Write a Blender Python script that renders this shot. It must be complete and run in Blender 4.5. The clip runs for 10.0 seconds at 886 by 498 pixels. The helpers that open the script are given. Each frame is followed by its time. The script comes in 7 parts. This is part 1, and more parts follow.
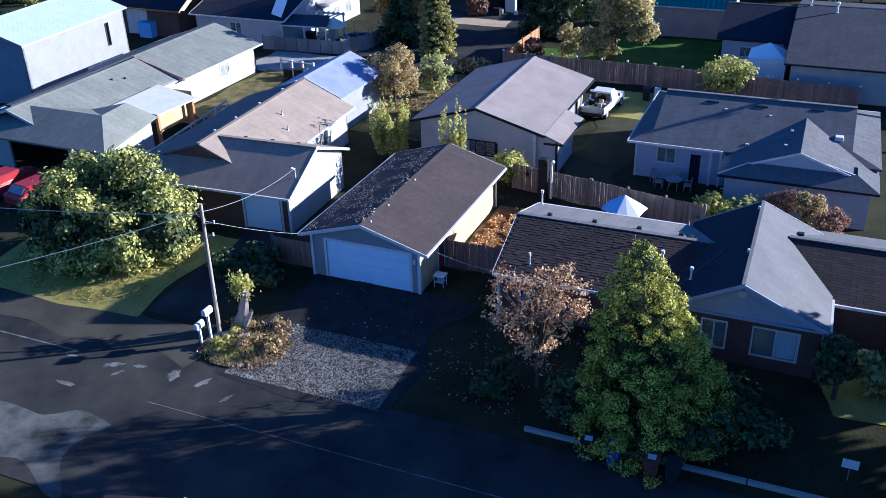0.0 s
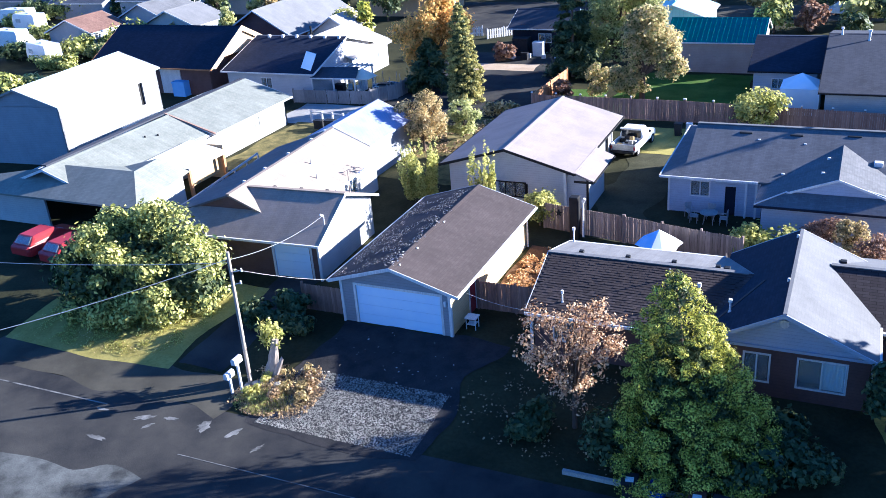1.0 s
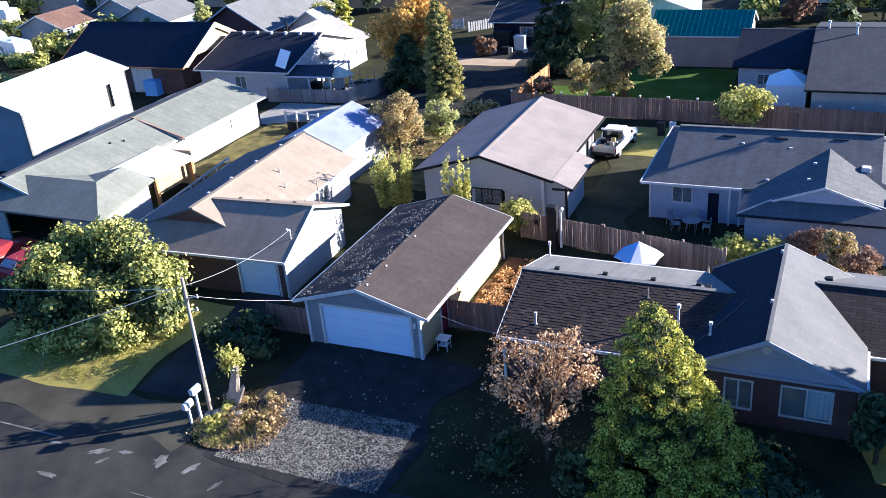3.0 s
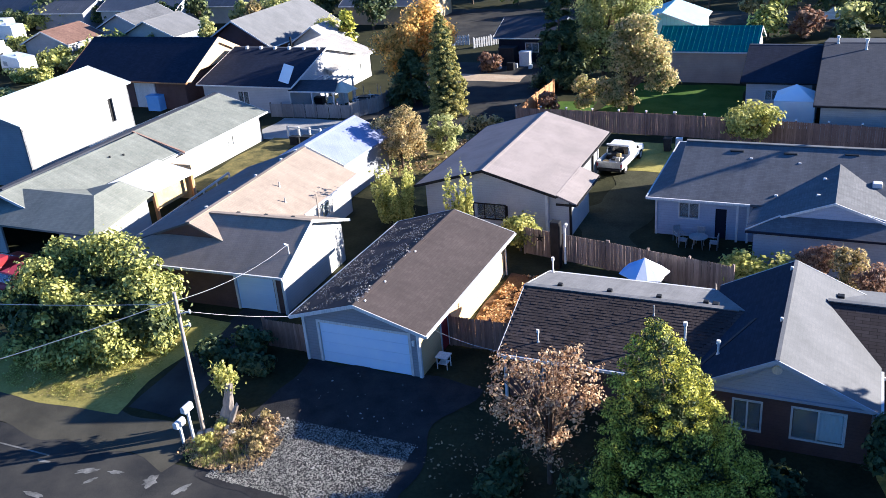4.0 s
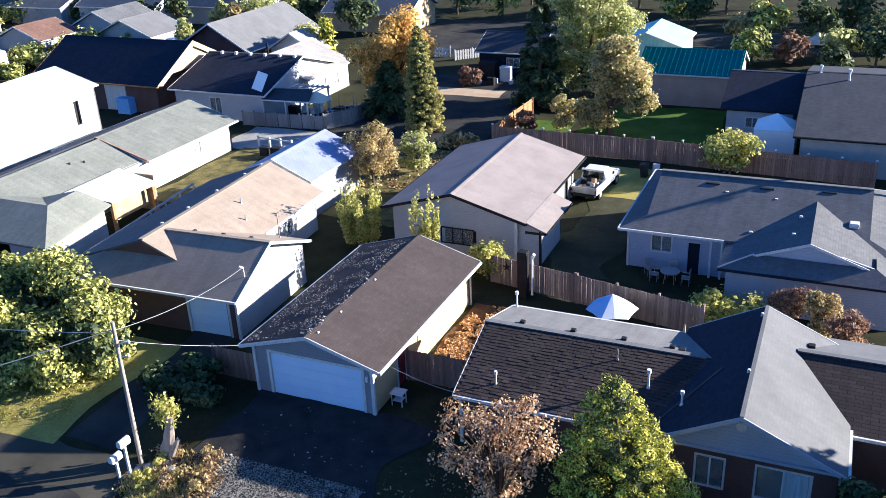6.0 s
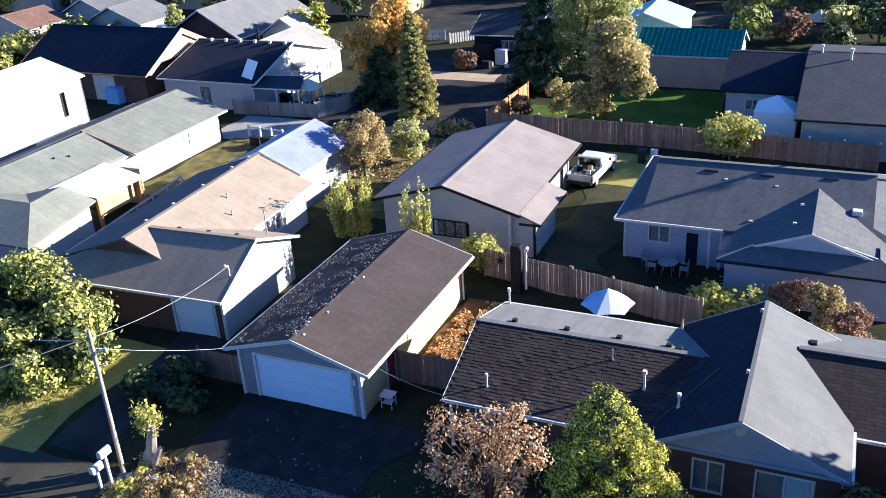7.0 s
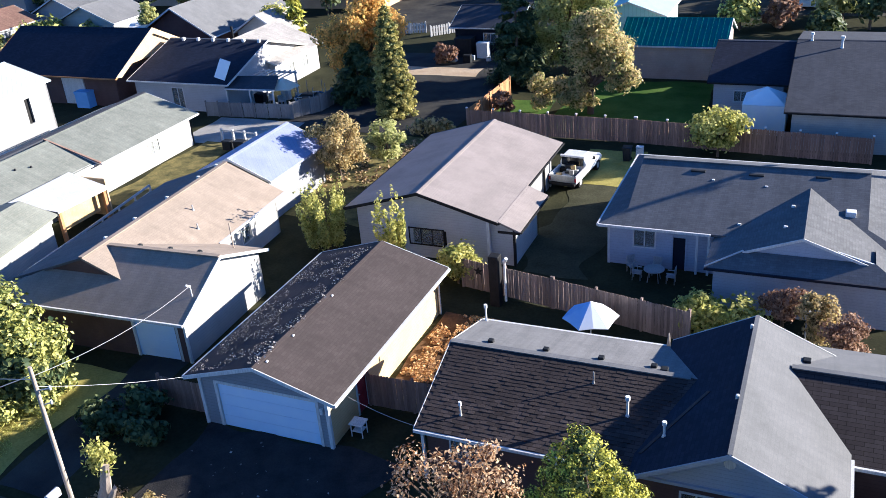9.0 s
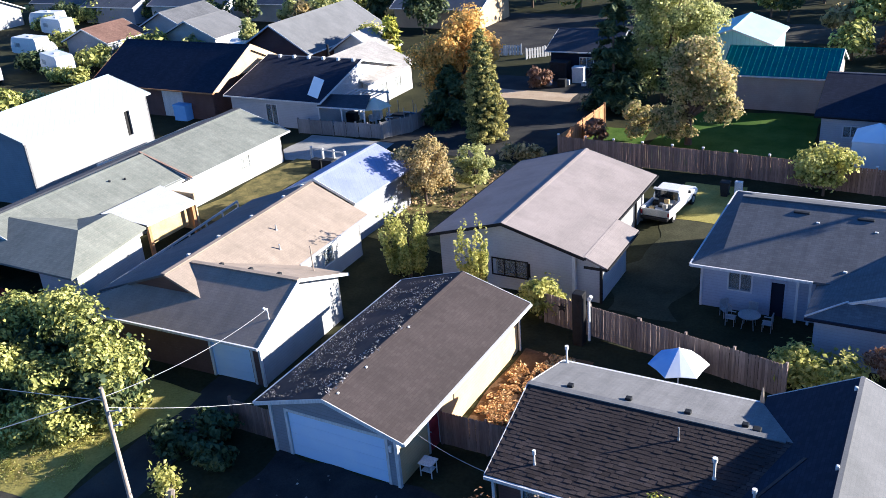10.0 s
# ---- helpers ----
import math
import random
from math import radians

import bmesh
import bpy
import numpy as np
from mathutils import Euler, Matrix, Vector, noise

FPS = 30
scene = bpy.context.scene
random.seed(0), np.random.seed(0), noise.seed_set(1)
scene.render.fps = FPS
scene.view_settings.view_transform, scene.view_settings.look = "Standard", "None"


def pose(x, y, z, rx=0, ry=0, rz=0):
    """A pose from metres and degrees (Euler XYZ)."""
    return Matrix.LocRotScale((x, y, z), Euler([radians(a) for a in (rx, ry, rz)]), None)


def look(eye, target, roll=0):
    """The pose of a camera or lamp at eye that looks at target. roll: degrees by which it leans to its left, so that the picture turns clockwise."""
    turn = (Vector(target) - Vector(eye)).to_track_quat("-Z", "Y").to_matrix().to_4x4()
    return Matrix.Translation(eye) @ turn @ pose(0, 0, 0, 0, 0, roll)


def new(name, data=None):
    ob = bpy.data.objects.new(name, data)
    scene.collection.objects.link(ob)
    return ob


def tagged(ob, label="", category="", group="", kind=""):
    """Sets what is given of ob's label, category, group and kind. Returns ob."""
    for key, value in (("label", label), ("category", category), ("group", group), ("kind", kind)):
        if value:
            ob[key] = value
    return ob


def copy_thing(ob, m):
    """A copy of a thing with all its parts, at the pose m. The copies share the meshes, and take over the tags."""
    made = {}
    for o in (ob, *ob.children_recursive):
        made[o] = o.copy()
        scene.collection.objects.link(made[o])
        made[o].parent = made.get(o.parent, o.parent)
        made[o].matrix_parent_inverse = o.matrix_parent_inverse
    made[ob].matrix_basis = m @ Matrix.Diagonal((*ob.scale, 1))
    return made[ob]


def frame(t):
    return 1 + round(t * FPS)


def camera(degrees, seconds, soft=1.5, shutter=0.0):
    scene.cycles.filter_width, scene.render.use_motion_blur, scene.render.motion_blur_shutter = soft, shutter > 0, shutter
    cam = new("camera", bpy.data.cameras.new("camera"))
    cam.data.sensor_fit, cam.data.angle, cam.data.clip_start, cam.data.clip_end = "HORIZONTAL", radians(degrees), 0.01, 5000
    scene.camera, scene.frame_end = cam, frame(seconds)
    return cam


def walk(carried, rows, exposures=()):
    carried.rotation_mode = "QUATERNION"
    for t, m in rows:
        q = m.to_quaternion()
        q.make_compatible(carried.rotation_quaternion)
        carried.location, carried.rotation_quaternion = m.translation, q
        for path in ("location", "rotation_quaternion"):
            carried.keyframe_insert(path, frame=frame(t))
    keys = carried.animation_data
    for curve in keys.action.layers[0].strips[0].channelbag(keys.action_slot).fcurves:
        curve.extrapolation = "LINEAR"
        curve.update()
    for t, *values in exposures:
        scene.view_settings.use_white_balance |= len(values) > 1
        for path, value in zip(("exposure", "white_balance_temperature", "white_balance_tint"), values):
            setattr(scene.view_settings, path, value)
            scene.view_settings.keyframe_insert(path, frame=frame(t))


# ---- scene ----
cam = camera(52.2, 10.0, 0.5)
PATH = [
    (0, (-0.249, -0.261, 23.939), (-0.9502, 1.3646, 23.0087), -1.52),
    (0.5, (0.343, -0.59, 22.897), (-0.3659, 0.983, 21.8854), -2.28),
    (0.9, (0.148, 0.152, 23.137), (-0.6155, 1.756, 22.2182), -3.38),
    (1, (0.024, 0.331, 23.168), (-0.7735, 1.969, 22.3423), -4.65),
    (1.5, (-0.004, 1.313, 23.569), (-0.7858, 2.9747, 22.7777), -3.98),
    (2, (-0.043, 1.704, 23.258), (-0.8109, 3.34, 22.4016), -5.30),
    (2.5, (0.078, 2.518, 23.494), (-0.697, 4.1605, 22.6567), -4.41),
    (2.7, (0.049, 2.768, 23.772), (-0.7221, 4.3992, 22.9098), -4.73),
    (3.8, (0.072, 4.003, 23.241), (-0.7404, 5.634, 22.4172), -6.14),
    (4, (-0.057, 4.097, 23.113), (-0.8525, 5.7384, 22.2932), -5.05),
    (4.5, (-0.036, 4.811, 23.226), (-0.8395, 6.4513, 22.4104), -4.11),
    (5, (0.01, 5.513, 23.411), (-0.7882, 7.15, 22.5836), -5.91),
    (5.5, (-0.205, 6.224, 23.735), (-0.9765, 7.8503, 22.8649), -5.01),
    (5.7, (-0.099, 6.226, 23.447), (-0.8695, 7.8812, 22.6294), -3.63),
    (6.8, (0.267, 8.197, 23.765), (-0.4875, 9.8603, 22.951), -1.95),
    (7, (0.07, 8.236, 23.634), (-0.6938, 9.875, 22.7791), -3.64),
    (7.5, (0.187, 8.926, 23.552), (-0.5658, 10.5622, 22.683), -2.94),
    (8, (0.024, 9.583, 23.589), (-0.7109, 11.24, 22.7433), -3.66),
    (8.5, (0.103, 10.322, 23.559), (-0.6441, 11.9727, 22.7122), -6.26),
    (9, (-0.006, 11.123, 23.688), (-0.7563, 12.7544, 22.8075), -4.81),
    (9.5, (-0.003, 11.9, 23.64), (-0.8477, 13.4963, 22.781), -5.43),
    (10, (-0.413, 12.679, 23.731), (-1.3428, 14.2427, 22.8988), -4.71),
]
walk(cam, [(t, look(eye, target, roll)) for t, eye, target, roll in PATH], [(0.0, 1.5, 4160, 18), (0.5, 1.9, 4120, 15), (1.0, 2.42, 4320, 17), (1.6, 2.31, 4420, 17), (2.6, 2.1, 4530, 16), (4.0, 2.03, 4630, 15), (10.0, 1.88, 4650, 14)])

# ---------------------------------------------------------------- light
SUN_AZ, SUN_EL = radians(58.0), radians(16.4)
world = bpy.data.worlds.new("sky")
scene.world = world
world.use_nodes = True
wn = world.node_tree.nodes
sky = wn.new("ShaderNodeTexSky")
sky.sky_type, sky.sun_disc = "NISHITA", False
sky.sun_elevation, sky.sun_rotation = SUN_EL, SUN_AZ
sky.dust_density, sky.ozone_density = 0.4, 5.0
wn["Background"].inputs["Strength"].default_value = 0.047
world.node_tree.links.new(sky.outputs[0], wn["Background"].inputs["Color"])
sun_data = bpy.data.lights.new("sun", "SUN")
sun_data.energy, sun_data.angle, sun_data.color = 5.35, radians(0.6), (1.0, 0.75, 0.44)
sun = new("sun", sun_data)
SUN_DIR = Vector((math.sin(SUN_AZ) * math.cos(SUN_EL), math.cos(SUN_AZ) * math.cos(SUN_EL), math.sin(SUN_EL)))
sun.rotation_euler = SUN_DIR.to_track_quat("Z", "Y").to_euler()
sun.location = (60, 60, 60)

rng = np.random.default_rng(7)


# ---------------------------------------------------------------- materials
def material(name, rough=0.8, metallic=0.0, spec=0.3):
    m = bpy.data.materials.new(name)
    m.use_nodes = True
    p = m.node_tree.nodes["Principled BSDF"]
    p.inputs["Roughness"].default_value = rough
    p.inputs["Metallic"].default_value = metallic
    p.inputs["Specular IOR Level"].default_value = spec
    return m, m.node_tree.nodes, m.node_tree.links, p


def ramp(nodes, links, fac, stops):
    r = nodes.new("ShaderNodeValToRGB")
    els = r.color_ramp.elements
    while len(els) < len(stops):
        els.new(0.5)
    for e, (pos, col) in zip(els, stops):
        e.position, e.color = pos, (*col, 1)
    links.new(fac, r.inputs[0])
    return r.outputs[0]


def mixc(nodes, links, fac, a, b, mode="MIX"):
    n = nodes.new("ShaderNodeMix")
    n.data_type, n.blend_type = "RGBA", mode
    if isinstance(fac, float):
        n.inputs[0].default_value = fac
    else:
        links.new(fac, n.inputs[0])
    for sock, v in ((n.inputs[6], a), (n.inputs[7], b)):
        if isinstance(v, tuple):
            sock.default_value = (*v, 1)
        else:
            links.new(v, sock)
    return n.outputs[2]


def tex_noise(nodes, links, vec, scale, detail=4.0, rough=0.6):
    n = nodes.new("ShaderNodeTexNoise")
    n.inputs["Scale"].default_value, n.inputs["Detail"].default_value, n.inputs["Roughness"].default_value = scale, detail, rough
    links.new(vec, n.inputs["Vector"])
    return n.outputs[0]


def bump_to(nodes, links, p, height, strength, dist=0.02):
    b = nodes.new("ShaderNodeBump")
    b.inputs["Strength"].default_value, b.inputs["Distance"].default_value = strength, dist
    links.new(height, b.inputs["Height"])
    links.new(b.outputs[0], p.inputs["Normal"])


def place(nodes):
    return nodes.new("ShaderNodeNewGeometry").outputs["Position"]


def rough_mat(name, a, b, scale=1.0, fine=18.0, rough=0.85, bump=0.3, spec=0.08, metallic=0.0, vary=0.0, streak=False):
    """Two colours mottled at a coarse and a fine scale, with relief."""
    m, n, l, p = material(name, rough, metallic, spec)
    pos = place(n)
    if streak:
        mp = n.new("ShaderNodeMapping")
        mp.inputs["Scale"].default_value = (1, 1, 0.12)
        l.new(pos, mp.inputs[0])
        pos = mp.outputs[0]
    big = tex_noise(n, l, pos, scale, 5.0)
    small = tex_noise(n, l, pos, fine, 3.0)
    col = ramp(n, l, big, [(0.32, a), (0.68, b)])
    dark = tuple(c * 0.72 for c in a)
    spots = ramp(n, l, small, [(0.35, (0.62, 0.62, 0.62)), (0.6, (1.0, 1.0, 1.0))])
    col = mixc(n, l, 0.6, col, spots, "MULTIPLY")
    if vary:
        info = n.new("ShaderNodeObjectInfo")
        tint = ramp(n, l, info.outputs["Random"], [(0.0, (1 - vary,) * 3), (1.0, (1.0, 1.0, 1.0))])
        col = mixc(n, l, 1.0, col, tint, "MULTIPLY")
    l.new(col, p.inputs["Base Color"])
    bump_to(n, l, p, small, bump)
    return m


def smooth_paint(name, a, b, rough=0.5):
    """Plain factory paint with only faint soiling."""
    m, n, l, p = material(name, rough, 0.0, 0.3)
    pos = place(n)
    soil = tex_noise(n, l, pos, 1.3, 5.0)
    col = ramp(n, l, soil, [(0.3, a), (0.7, b)])
    l.new(col, p.inputs["Base Color"])
    bump_to(n, l, p, soil, 0.03)
    return m


def shingle_mat(name, a, b, streaks=0.25, row=0.15, joint=0.92, width=0.32):
    """Asphalt shingles laid in courses along the slope, by the slab's UV in metres."""
    m, n, l, p = material(name, 0.8, 0.0, 0.15)
    uv = n.new("ShaderNodeUVMap").outputs[0]
    br = n.new("ShaderNodeTexBrick")
    br.inputs["Scale"].default_value = 1.0
    br.inputs["Brick Width"].default_value, br.inputs["Row Height"].default_value = width, row
    br.inputs["Mortar Size"].default_value, br.inputs["Mortar Smooth"].default_value = 0.012, 0.4
    br.inputs["Color1"].default_value, br.inputs["Color2"].default_value = (*a, 1), (*b, 1)
    br.inputs["Mortar"].default_value = (*(c * joint for c in a), 1)
    l.new(uv, br.inputs["Vector"])
    pos = place(n)
    grain = tex_noise(n, l, pos, 26.0, 3.0)
    stain = tex_noise(n, l, pos, 0.55, 5.0)
    mp = n.new("ShaderNodeMapping")
    mp.inputs["Scale"].default_value = (2.6, 0.25, 1)
    l.new(uv, mp.inputs[0])
    run = tex_noise(n, l, mp.outputs[0], 1.0, 4.0)
    col = mixc(n, l, 0.55, br.outputs[0], ramp(n, l, grain, [(0.3, (0.7, 0.7, 0.7)), (0.65, (1.05, 1.05, 1.05))]), "MULTIPLY")
    col = mixc(n, l, 0.6, col, ramp(n, l, stain, [(0.3, (0.68, 0.68, 0.66)), (0.7, (1.08, 1.06, 1.04))]), "MULTIPLY")
    col = mixc(n, l, streaks, col, ramp(n, l, run, [(0.35, (0.55, 0.55, 0.55)), (0.6, (1.1, 1.1, 1.1))]), "MULTIPLY")
    l.new(col, p.inputs["Base Color"])
    h = n.new("ShaderNodeMath")
    h.operation = "ADD"
    l.new(br.outputs[1], h.inputs[0])
    h.inputs[1].default_value = 0.0
    inv = n.new("ShaderNodeMath")
    inv.operation = "MULTIPLY_ADD"
    l.new(h.outputs[0], inv.inputs[0])
    inv.inputs[1].default_value = -1.0
    l.new(grain, inv.inputs[2])
    bump_to(n, l, p, inv.outputs[0], 0.1, 0.006)
    return m


def siding_mat(name, a, b, lap=0.16, rough=0.7, upright=False):
    """Painted lap siding (or upright ribs), dirt and sun wear."""
    m, n, l, p = material(name, rough, 0.0, 0.3)
    pos = place(n)
    sep = n.new("ShaderNodeSeparateXYZ")
    l.new(pos, sep.inputs[0])
    src = sep.outputs["Z"]
    if upright:
        add = n.new("ShaderNodeMath")
        add.operation = "ADD"
        l.new(sep.outputs["X"], add.inputs[0])
        l.new(sep.outputs["Y"], add.inputs[1])
        src = add.outputs[0]
    div = n.new("ShaderNodeMath")
    div.operation = "DIVIDE"
    l.new(src, div.inputs[0])
    div.inputs[1].default_value = lap
    fr = n.new("ShaderNodeMath")
    fr.operation = "FRACT"
    l.new(div.outputs[0], fr.inputs[0])
    line = ramp(n, l, fr.outputs[0], [(0.0, (0.6, 0.6, 0.6)), (0.14, (1.0, 1.0, 1.0))])
    stain = tex_noise(n, l, pos, 0.9, 5.0)
    fine = tex_noise(n, l, pos, 14.0, 3.0)
    col = ramp(n, l, stain, [(0.3, a), (0.7, b)])
    col = mixc(n, l, 0.7, col, line, "MULTIPLY")
    col = mixc(n, l, 0.35, col, ramp(n, l, fine, [(0.3, (0.7, 0.7, 0.7)), (0.6, (1.0, 1.0, 1.0))]), "MULTIPLY")
    l.new(col, p.inputs["Base Color"])
    bump_to(n, l, p, fr.outputs[0], 0.5, 0.012)
    return m


def leaf_mat(name, stops, trans=0.35):
    """Leaves that differ one by one, and let some light through."""
    m, n, l, p = material(name, 0.6, 0.0, 0.25)
    geo = n.new("ShaderNodeNewGeometry")
    big = tex_noise(n, l, geo.outputs["Position"], 0.5, 2.0)
    mix = n.new("ShaderNodeMath")
    mix.operation = "MULTIPLY_ADD"
    l.new(big, mix.inputs[0])
    mix.inputs[1].default_value = 0.5
    half = n.new("ShaderNodeMath")
    half.operation = "MULTIPLY"
    l.new(geo.outputs["Random Per Island"], half.inputs[0])
    half.inputs[1].default_value = 0.6
    l.new(half.outputs[0], mix.inputs[2])
    col = ramp(n, l, mix.outputs[0], stops)
    l.new(col, p.inputs["Base Color"])
    tr = n.new("ShaderNodeBsdfTranslucent")
    l.new(col, tr.inputs["Color"])
    ms = n.new("ShaderNodeMixShader")
    ms.inputs[0].default_value = trans
    l.new(p.outputs[0], ms.inputs[1])
    l.new(tr.outputs[0], ms.inputs[2])
    l.new(ms.outputs[0], n["Material Output"].inputs[0])
    return m


M = {}
M["shingle_brown"] = shingle_mat("brown_grey_shingles", (0.066, 0.054, 0.053), (0.078, 0.065, 0.063), 0.2)
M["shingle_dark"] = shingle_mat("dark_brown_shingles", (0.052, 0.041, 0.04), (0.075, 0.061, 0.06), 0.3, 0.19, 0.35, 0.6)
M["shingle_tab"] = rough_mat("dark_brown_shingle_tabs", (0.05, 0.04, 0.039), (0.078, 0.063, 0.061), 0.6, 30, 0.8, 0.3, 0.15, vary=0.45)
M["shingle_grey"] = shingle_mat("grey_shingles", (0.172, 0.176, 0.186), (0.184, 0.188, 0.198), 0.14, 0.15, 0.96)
M["shingle_pale"] = shingle_mat("pale_grey_shingles", (0.2, 0.2, 0.205), (0.225, 0.225, 0.23), 0.3, 0.15, 0.9)
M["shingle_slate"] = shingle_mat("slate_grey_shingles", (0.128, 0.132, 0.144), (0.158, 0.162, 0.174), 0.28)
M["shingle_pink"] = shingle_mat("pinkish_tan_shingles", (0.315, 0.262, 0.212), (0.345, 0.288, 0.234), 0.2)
M["shingle_mauve"] = shingle_mat("pale_mauve_shingles", (0.29, 0.256, 0.246), (0.305, 0.27, 0.258), 0.12, 0.15, 0.95)
M["shingle_green"] = shingle_mat("grey_green_shingles", (0.205, 0.22, 0.195), (0.245, 0.255, 0.226), 0.25)
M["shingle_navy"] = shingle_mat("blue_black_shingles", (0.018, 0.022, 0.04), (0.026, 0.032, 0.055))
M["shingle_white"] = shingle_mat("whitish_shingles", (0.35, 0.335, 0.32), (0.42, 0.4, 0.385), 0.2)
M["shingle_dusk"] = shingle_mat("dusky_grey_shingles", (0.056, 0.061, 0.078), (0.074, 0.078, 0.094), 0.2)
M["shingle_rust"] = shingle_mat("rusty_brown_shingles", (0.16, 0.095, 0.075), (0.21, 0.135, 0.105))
M["white_paint"] = rough_mat("white_paint", (0.6, 0.6, 0.6), (0.7, 0.7, 0.69), 1.5, 22, 0.6, 0.16, streak=True)
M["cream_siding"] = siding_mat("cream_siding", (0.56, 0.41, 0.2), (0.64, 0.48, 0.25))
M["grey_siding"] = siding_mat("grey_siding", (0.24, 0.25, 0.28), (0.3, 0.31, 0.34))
M["pale_grey_siding"] = siding_mat("pale_grey_siding", (0.42, 0.43, 0.46), (0.5, 0.51, 0.54))
M["blue_grey_siding"] = siding_mat("blue_grey_siding", (0.36, 0.4, 0.5), (0.42, 0.46, 0.56))
M["white_siding"] = siding_mat("white_siding", (0.38, 0.38, 0.38), (0.46, 0.46, 0.45))
M["brown_siding"] = siding_mat("dark_brown_siding", (0.09, 0.055, 0.05), (0.13, 0.08, 0.07))
M["pale_brown_siding"] = siding_mat("pale_brown_siding", (0.36, 0.29, 0.25), (0.44, 0.36, 0.31))
M["tan_siding"] = siding_mat("tan_siding", (0.44, 0.33, 0.19), (0.52, 0.4, 0.24))
M["white_metal"] = siding_mat("white_ribbed_metal", (0.245, 0.25, 0.255), (0.285, 0.29, 0.295), 0.3, 0.5, True)
M["green_metal"] = siding_mat("teal_ribbed_metal", (0.008, 0.115, 0.12), (0.014, 0.16, 0.165), 0.45, 0.4, True)
M["blue_metal"] = siding_mat("pale_blue_ribbed_metal", (0.23, 0.26, 0.43), (0.29, 0.32, 0.5), 0.4, 0.5, True)
M["cyan_metal"] = siding_mat("pale_cyan_ribbed_metal", (0.34, 0.6, 0.62), (0.42, 0.68, 0.7), 0.4, 0.5, True)
M["pale_cyan"] = siding_mat("pale_cyan_roof_sheet", (0.38, 0.46, 0.49), (0.44, 0.52, 0.55), 0.5, 0.5, True)
# Pale door paint, its blue raised to carry skylight on the shaded doors.
M["door_tinted"] = smooth_paint("blue_tinted_garage_door", (0.62, 0.75, 0.96), (0.68, 0.8, 0.97))
M["door_red"] = rough_mat("dark_red_door_paint", (0.25, 0.03, 0.04), (0.32, 0.05, 0.06), 1.5, 16, 0.5, 0.1)
M["black_trim"] = rough_mat("black_trim", (0.015, 0.015, 0.017), (0.03, 0.03, 0.03), 2, 20, 0.6, 0.1)
M["fence_wood"] = rough_mat("weathered_fence_wood", (0.27, 0.175, 0.135), (0.38, 0.26, 0.205), 1.2, 22, 0.9, 0.5, vary=0.35, streak=True)
M["fence_aged"] = rough_mat("grey_brown_fence_wood", (0.24, 0.19, 0.165), (0.34, 0.275, 0.24), 1.2, 22, 0.9, 0.5, vary=0.4, streak=True)
M["fence_new"] = rough_mat("orange_cedar_wood", (0.42, 0.22, 0.1), (0.55, 0.32, 0.16), 1.2, 22, 0.85, 0.5, vary=0.3, streak=True)
M["fence_grey"] = rough_mat("grey_fence_wood", (0.26, 0.25, 0.25), (0.36, 0.35, 0.34), 1.2, 22, 0.9, 0.5, vary=0.3, streak=True)
M["pole_wood"] = rough_mat("grey_pole_wood", (0.32, 0.27, 0.22), (0.45, 0.39, 0.33), 1.0, 30, 0.9, 0.5, streak=True)
M["bark"] = rough_mat("bark", (0.1, 0.075, 0.055), (0.17, 0.13, 0.1), 3.0, 25, 0.95, 0.8, streak=True)
M["asphalt"] = rough_mat("worn_asphalt", (0.027, 0.028, 0.031), (0.066, 0.064, 0.058), 0.35, 30, 0.9, 0.4)
M["asphalt_sunlit"] = rough_mat("sun_pale_asphalt", (0.036, 0.038, 0.038), (0.15, 0.157, 0.148), 0.7, 14, 0.92, 0.4)
M["asphalt_old"] = rough_mat("pale_old_asphalt", (0.05, 0.048, 0.039), (0.092, 0.087, 0.068), 0.4, 30, 0.92, 0.4)
M["asphalt_pale"] = rough_mat("pale_worn_paving", (0.3, 0.29, 0.275), (0.42, 0.41, 0.39), 0.5, 24, 0.92, 0.4)
M["line_paint"] = rough_mat("worn_white_road_paint", (0.05, 0.05, 0.05), (0.26, 0.26, 0.25), 1.6, 14, 0.8, 0.2)
M["gravel"] = rough_mat("dark_packed_gravel", (0.026, 0.026, 0.028), (0.05, 0.048, 0.047), 0.9, 16, 0.95, 1.0)
M["tan_gravel"] = rough_mat("pale_tan_gravel", (0.4, 0.31, 0.21), (0.52, 0.42, 0.3), 0.6, 12, 0.95, 0.6)
M["stone"] = rough_mat("gravel_stone", (0.17, 0.165, 0.15), (0.42, 0.41, 0.37), 3.0, 14, 0.9, 0.3)
M["concrete"] = rough_mat("old_concrete", (0.3, 0.29, 0.27), (0.42, 0.41, 0.38), 0.8, 16, 0.9, 0.4)
M["ground"] = rough_mat("lawn_and_soil", (0.024, 0.026, 0.013), (0.05, 0.05, 0.024), 0.35, 6, 0.97, 0.9)
M["lawn"] = rough_mat("green_lawn", (0.05, 0.1, 0.015), (0.09, 0.15, 0.028), 0.5, 9, 0.95, 0.9)
M["yard_grass"] = rough_mat("dull_yard_grass", (0.045, 0.047, 0.026), (0.082, 0.08, 0.048), 0.5, 8, 0.97, 0.9)
M["mixed_grass"] = rough_mat("half_dry_grass", (0.07, 0.072, 0.03), (0.24, 0.2, 0.075), 0.9, 7, 0.97, 0.9)
M["dry_grass"] = rough_mat("dry_yellow_grass", (0.28, 0.245, 0.06), (0.4, 0.35, 0.1), 0.6, 9, 0.95, 0.9)
M["soil"] = rough_mat("leaf_strewn_soil", (0.09, 0.055, 0.03), (0.17, 0.1, 0.05), 0.8, 8, 0.97, 0.9)
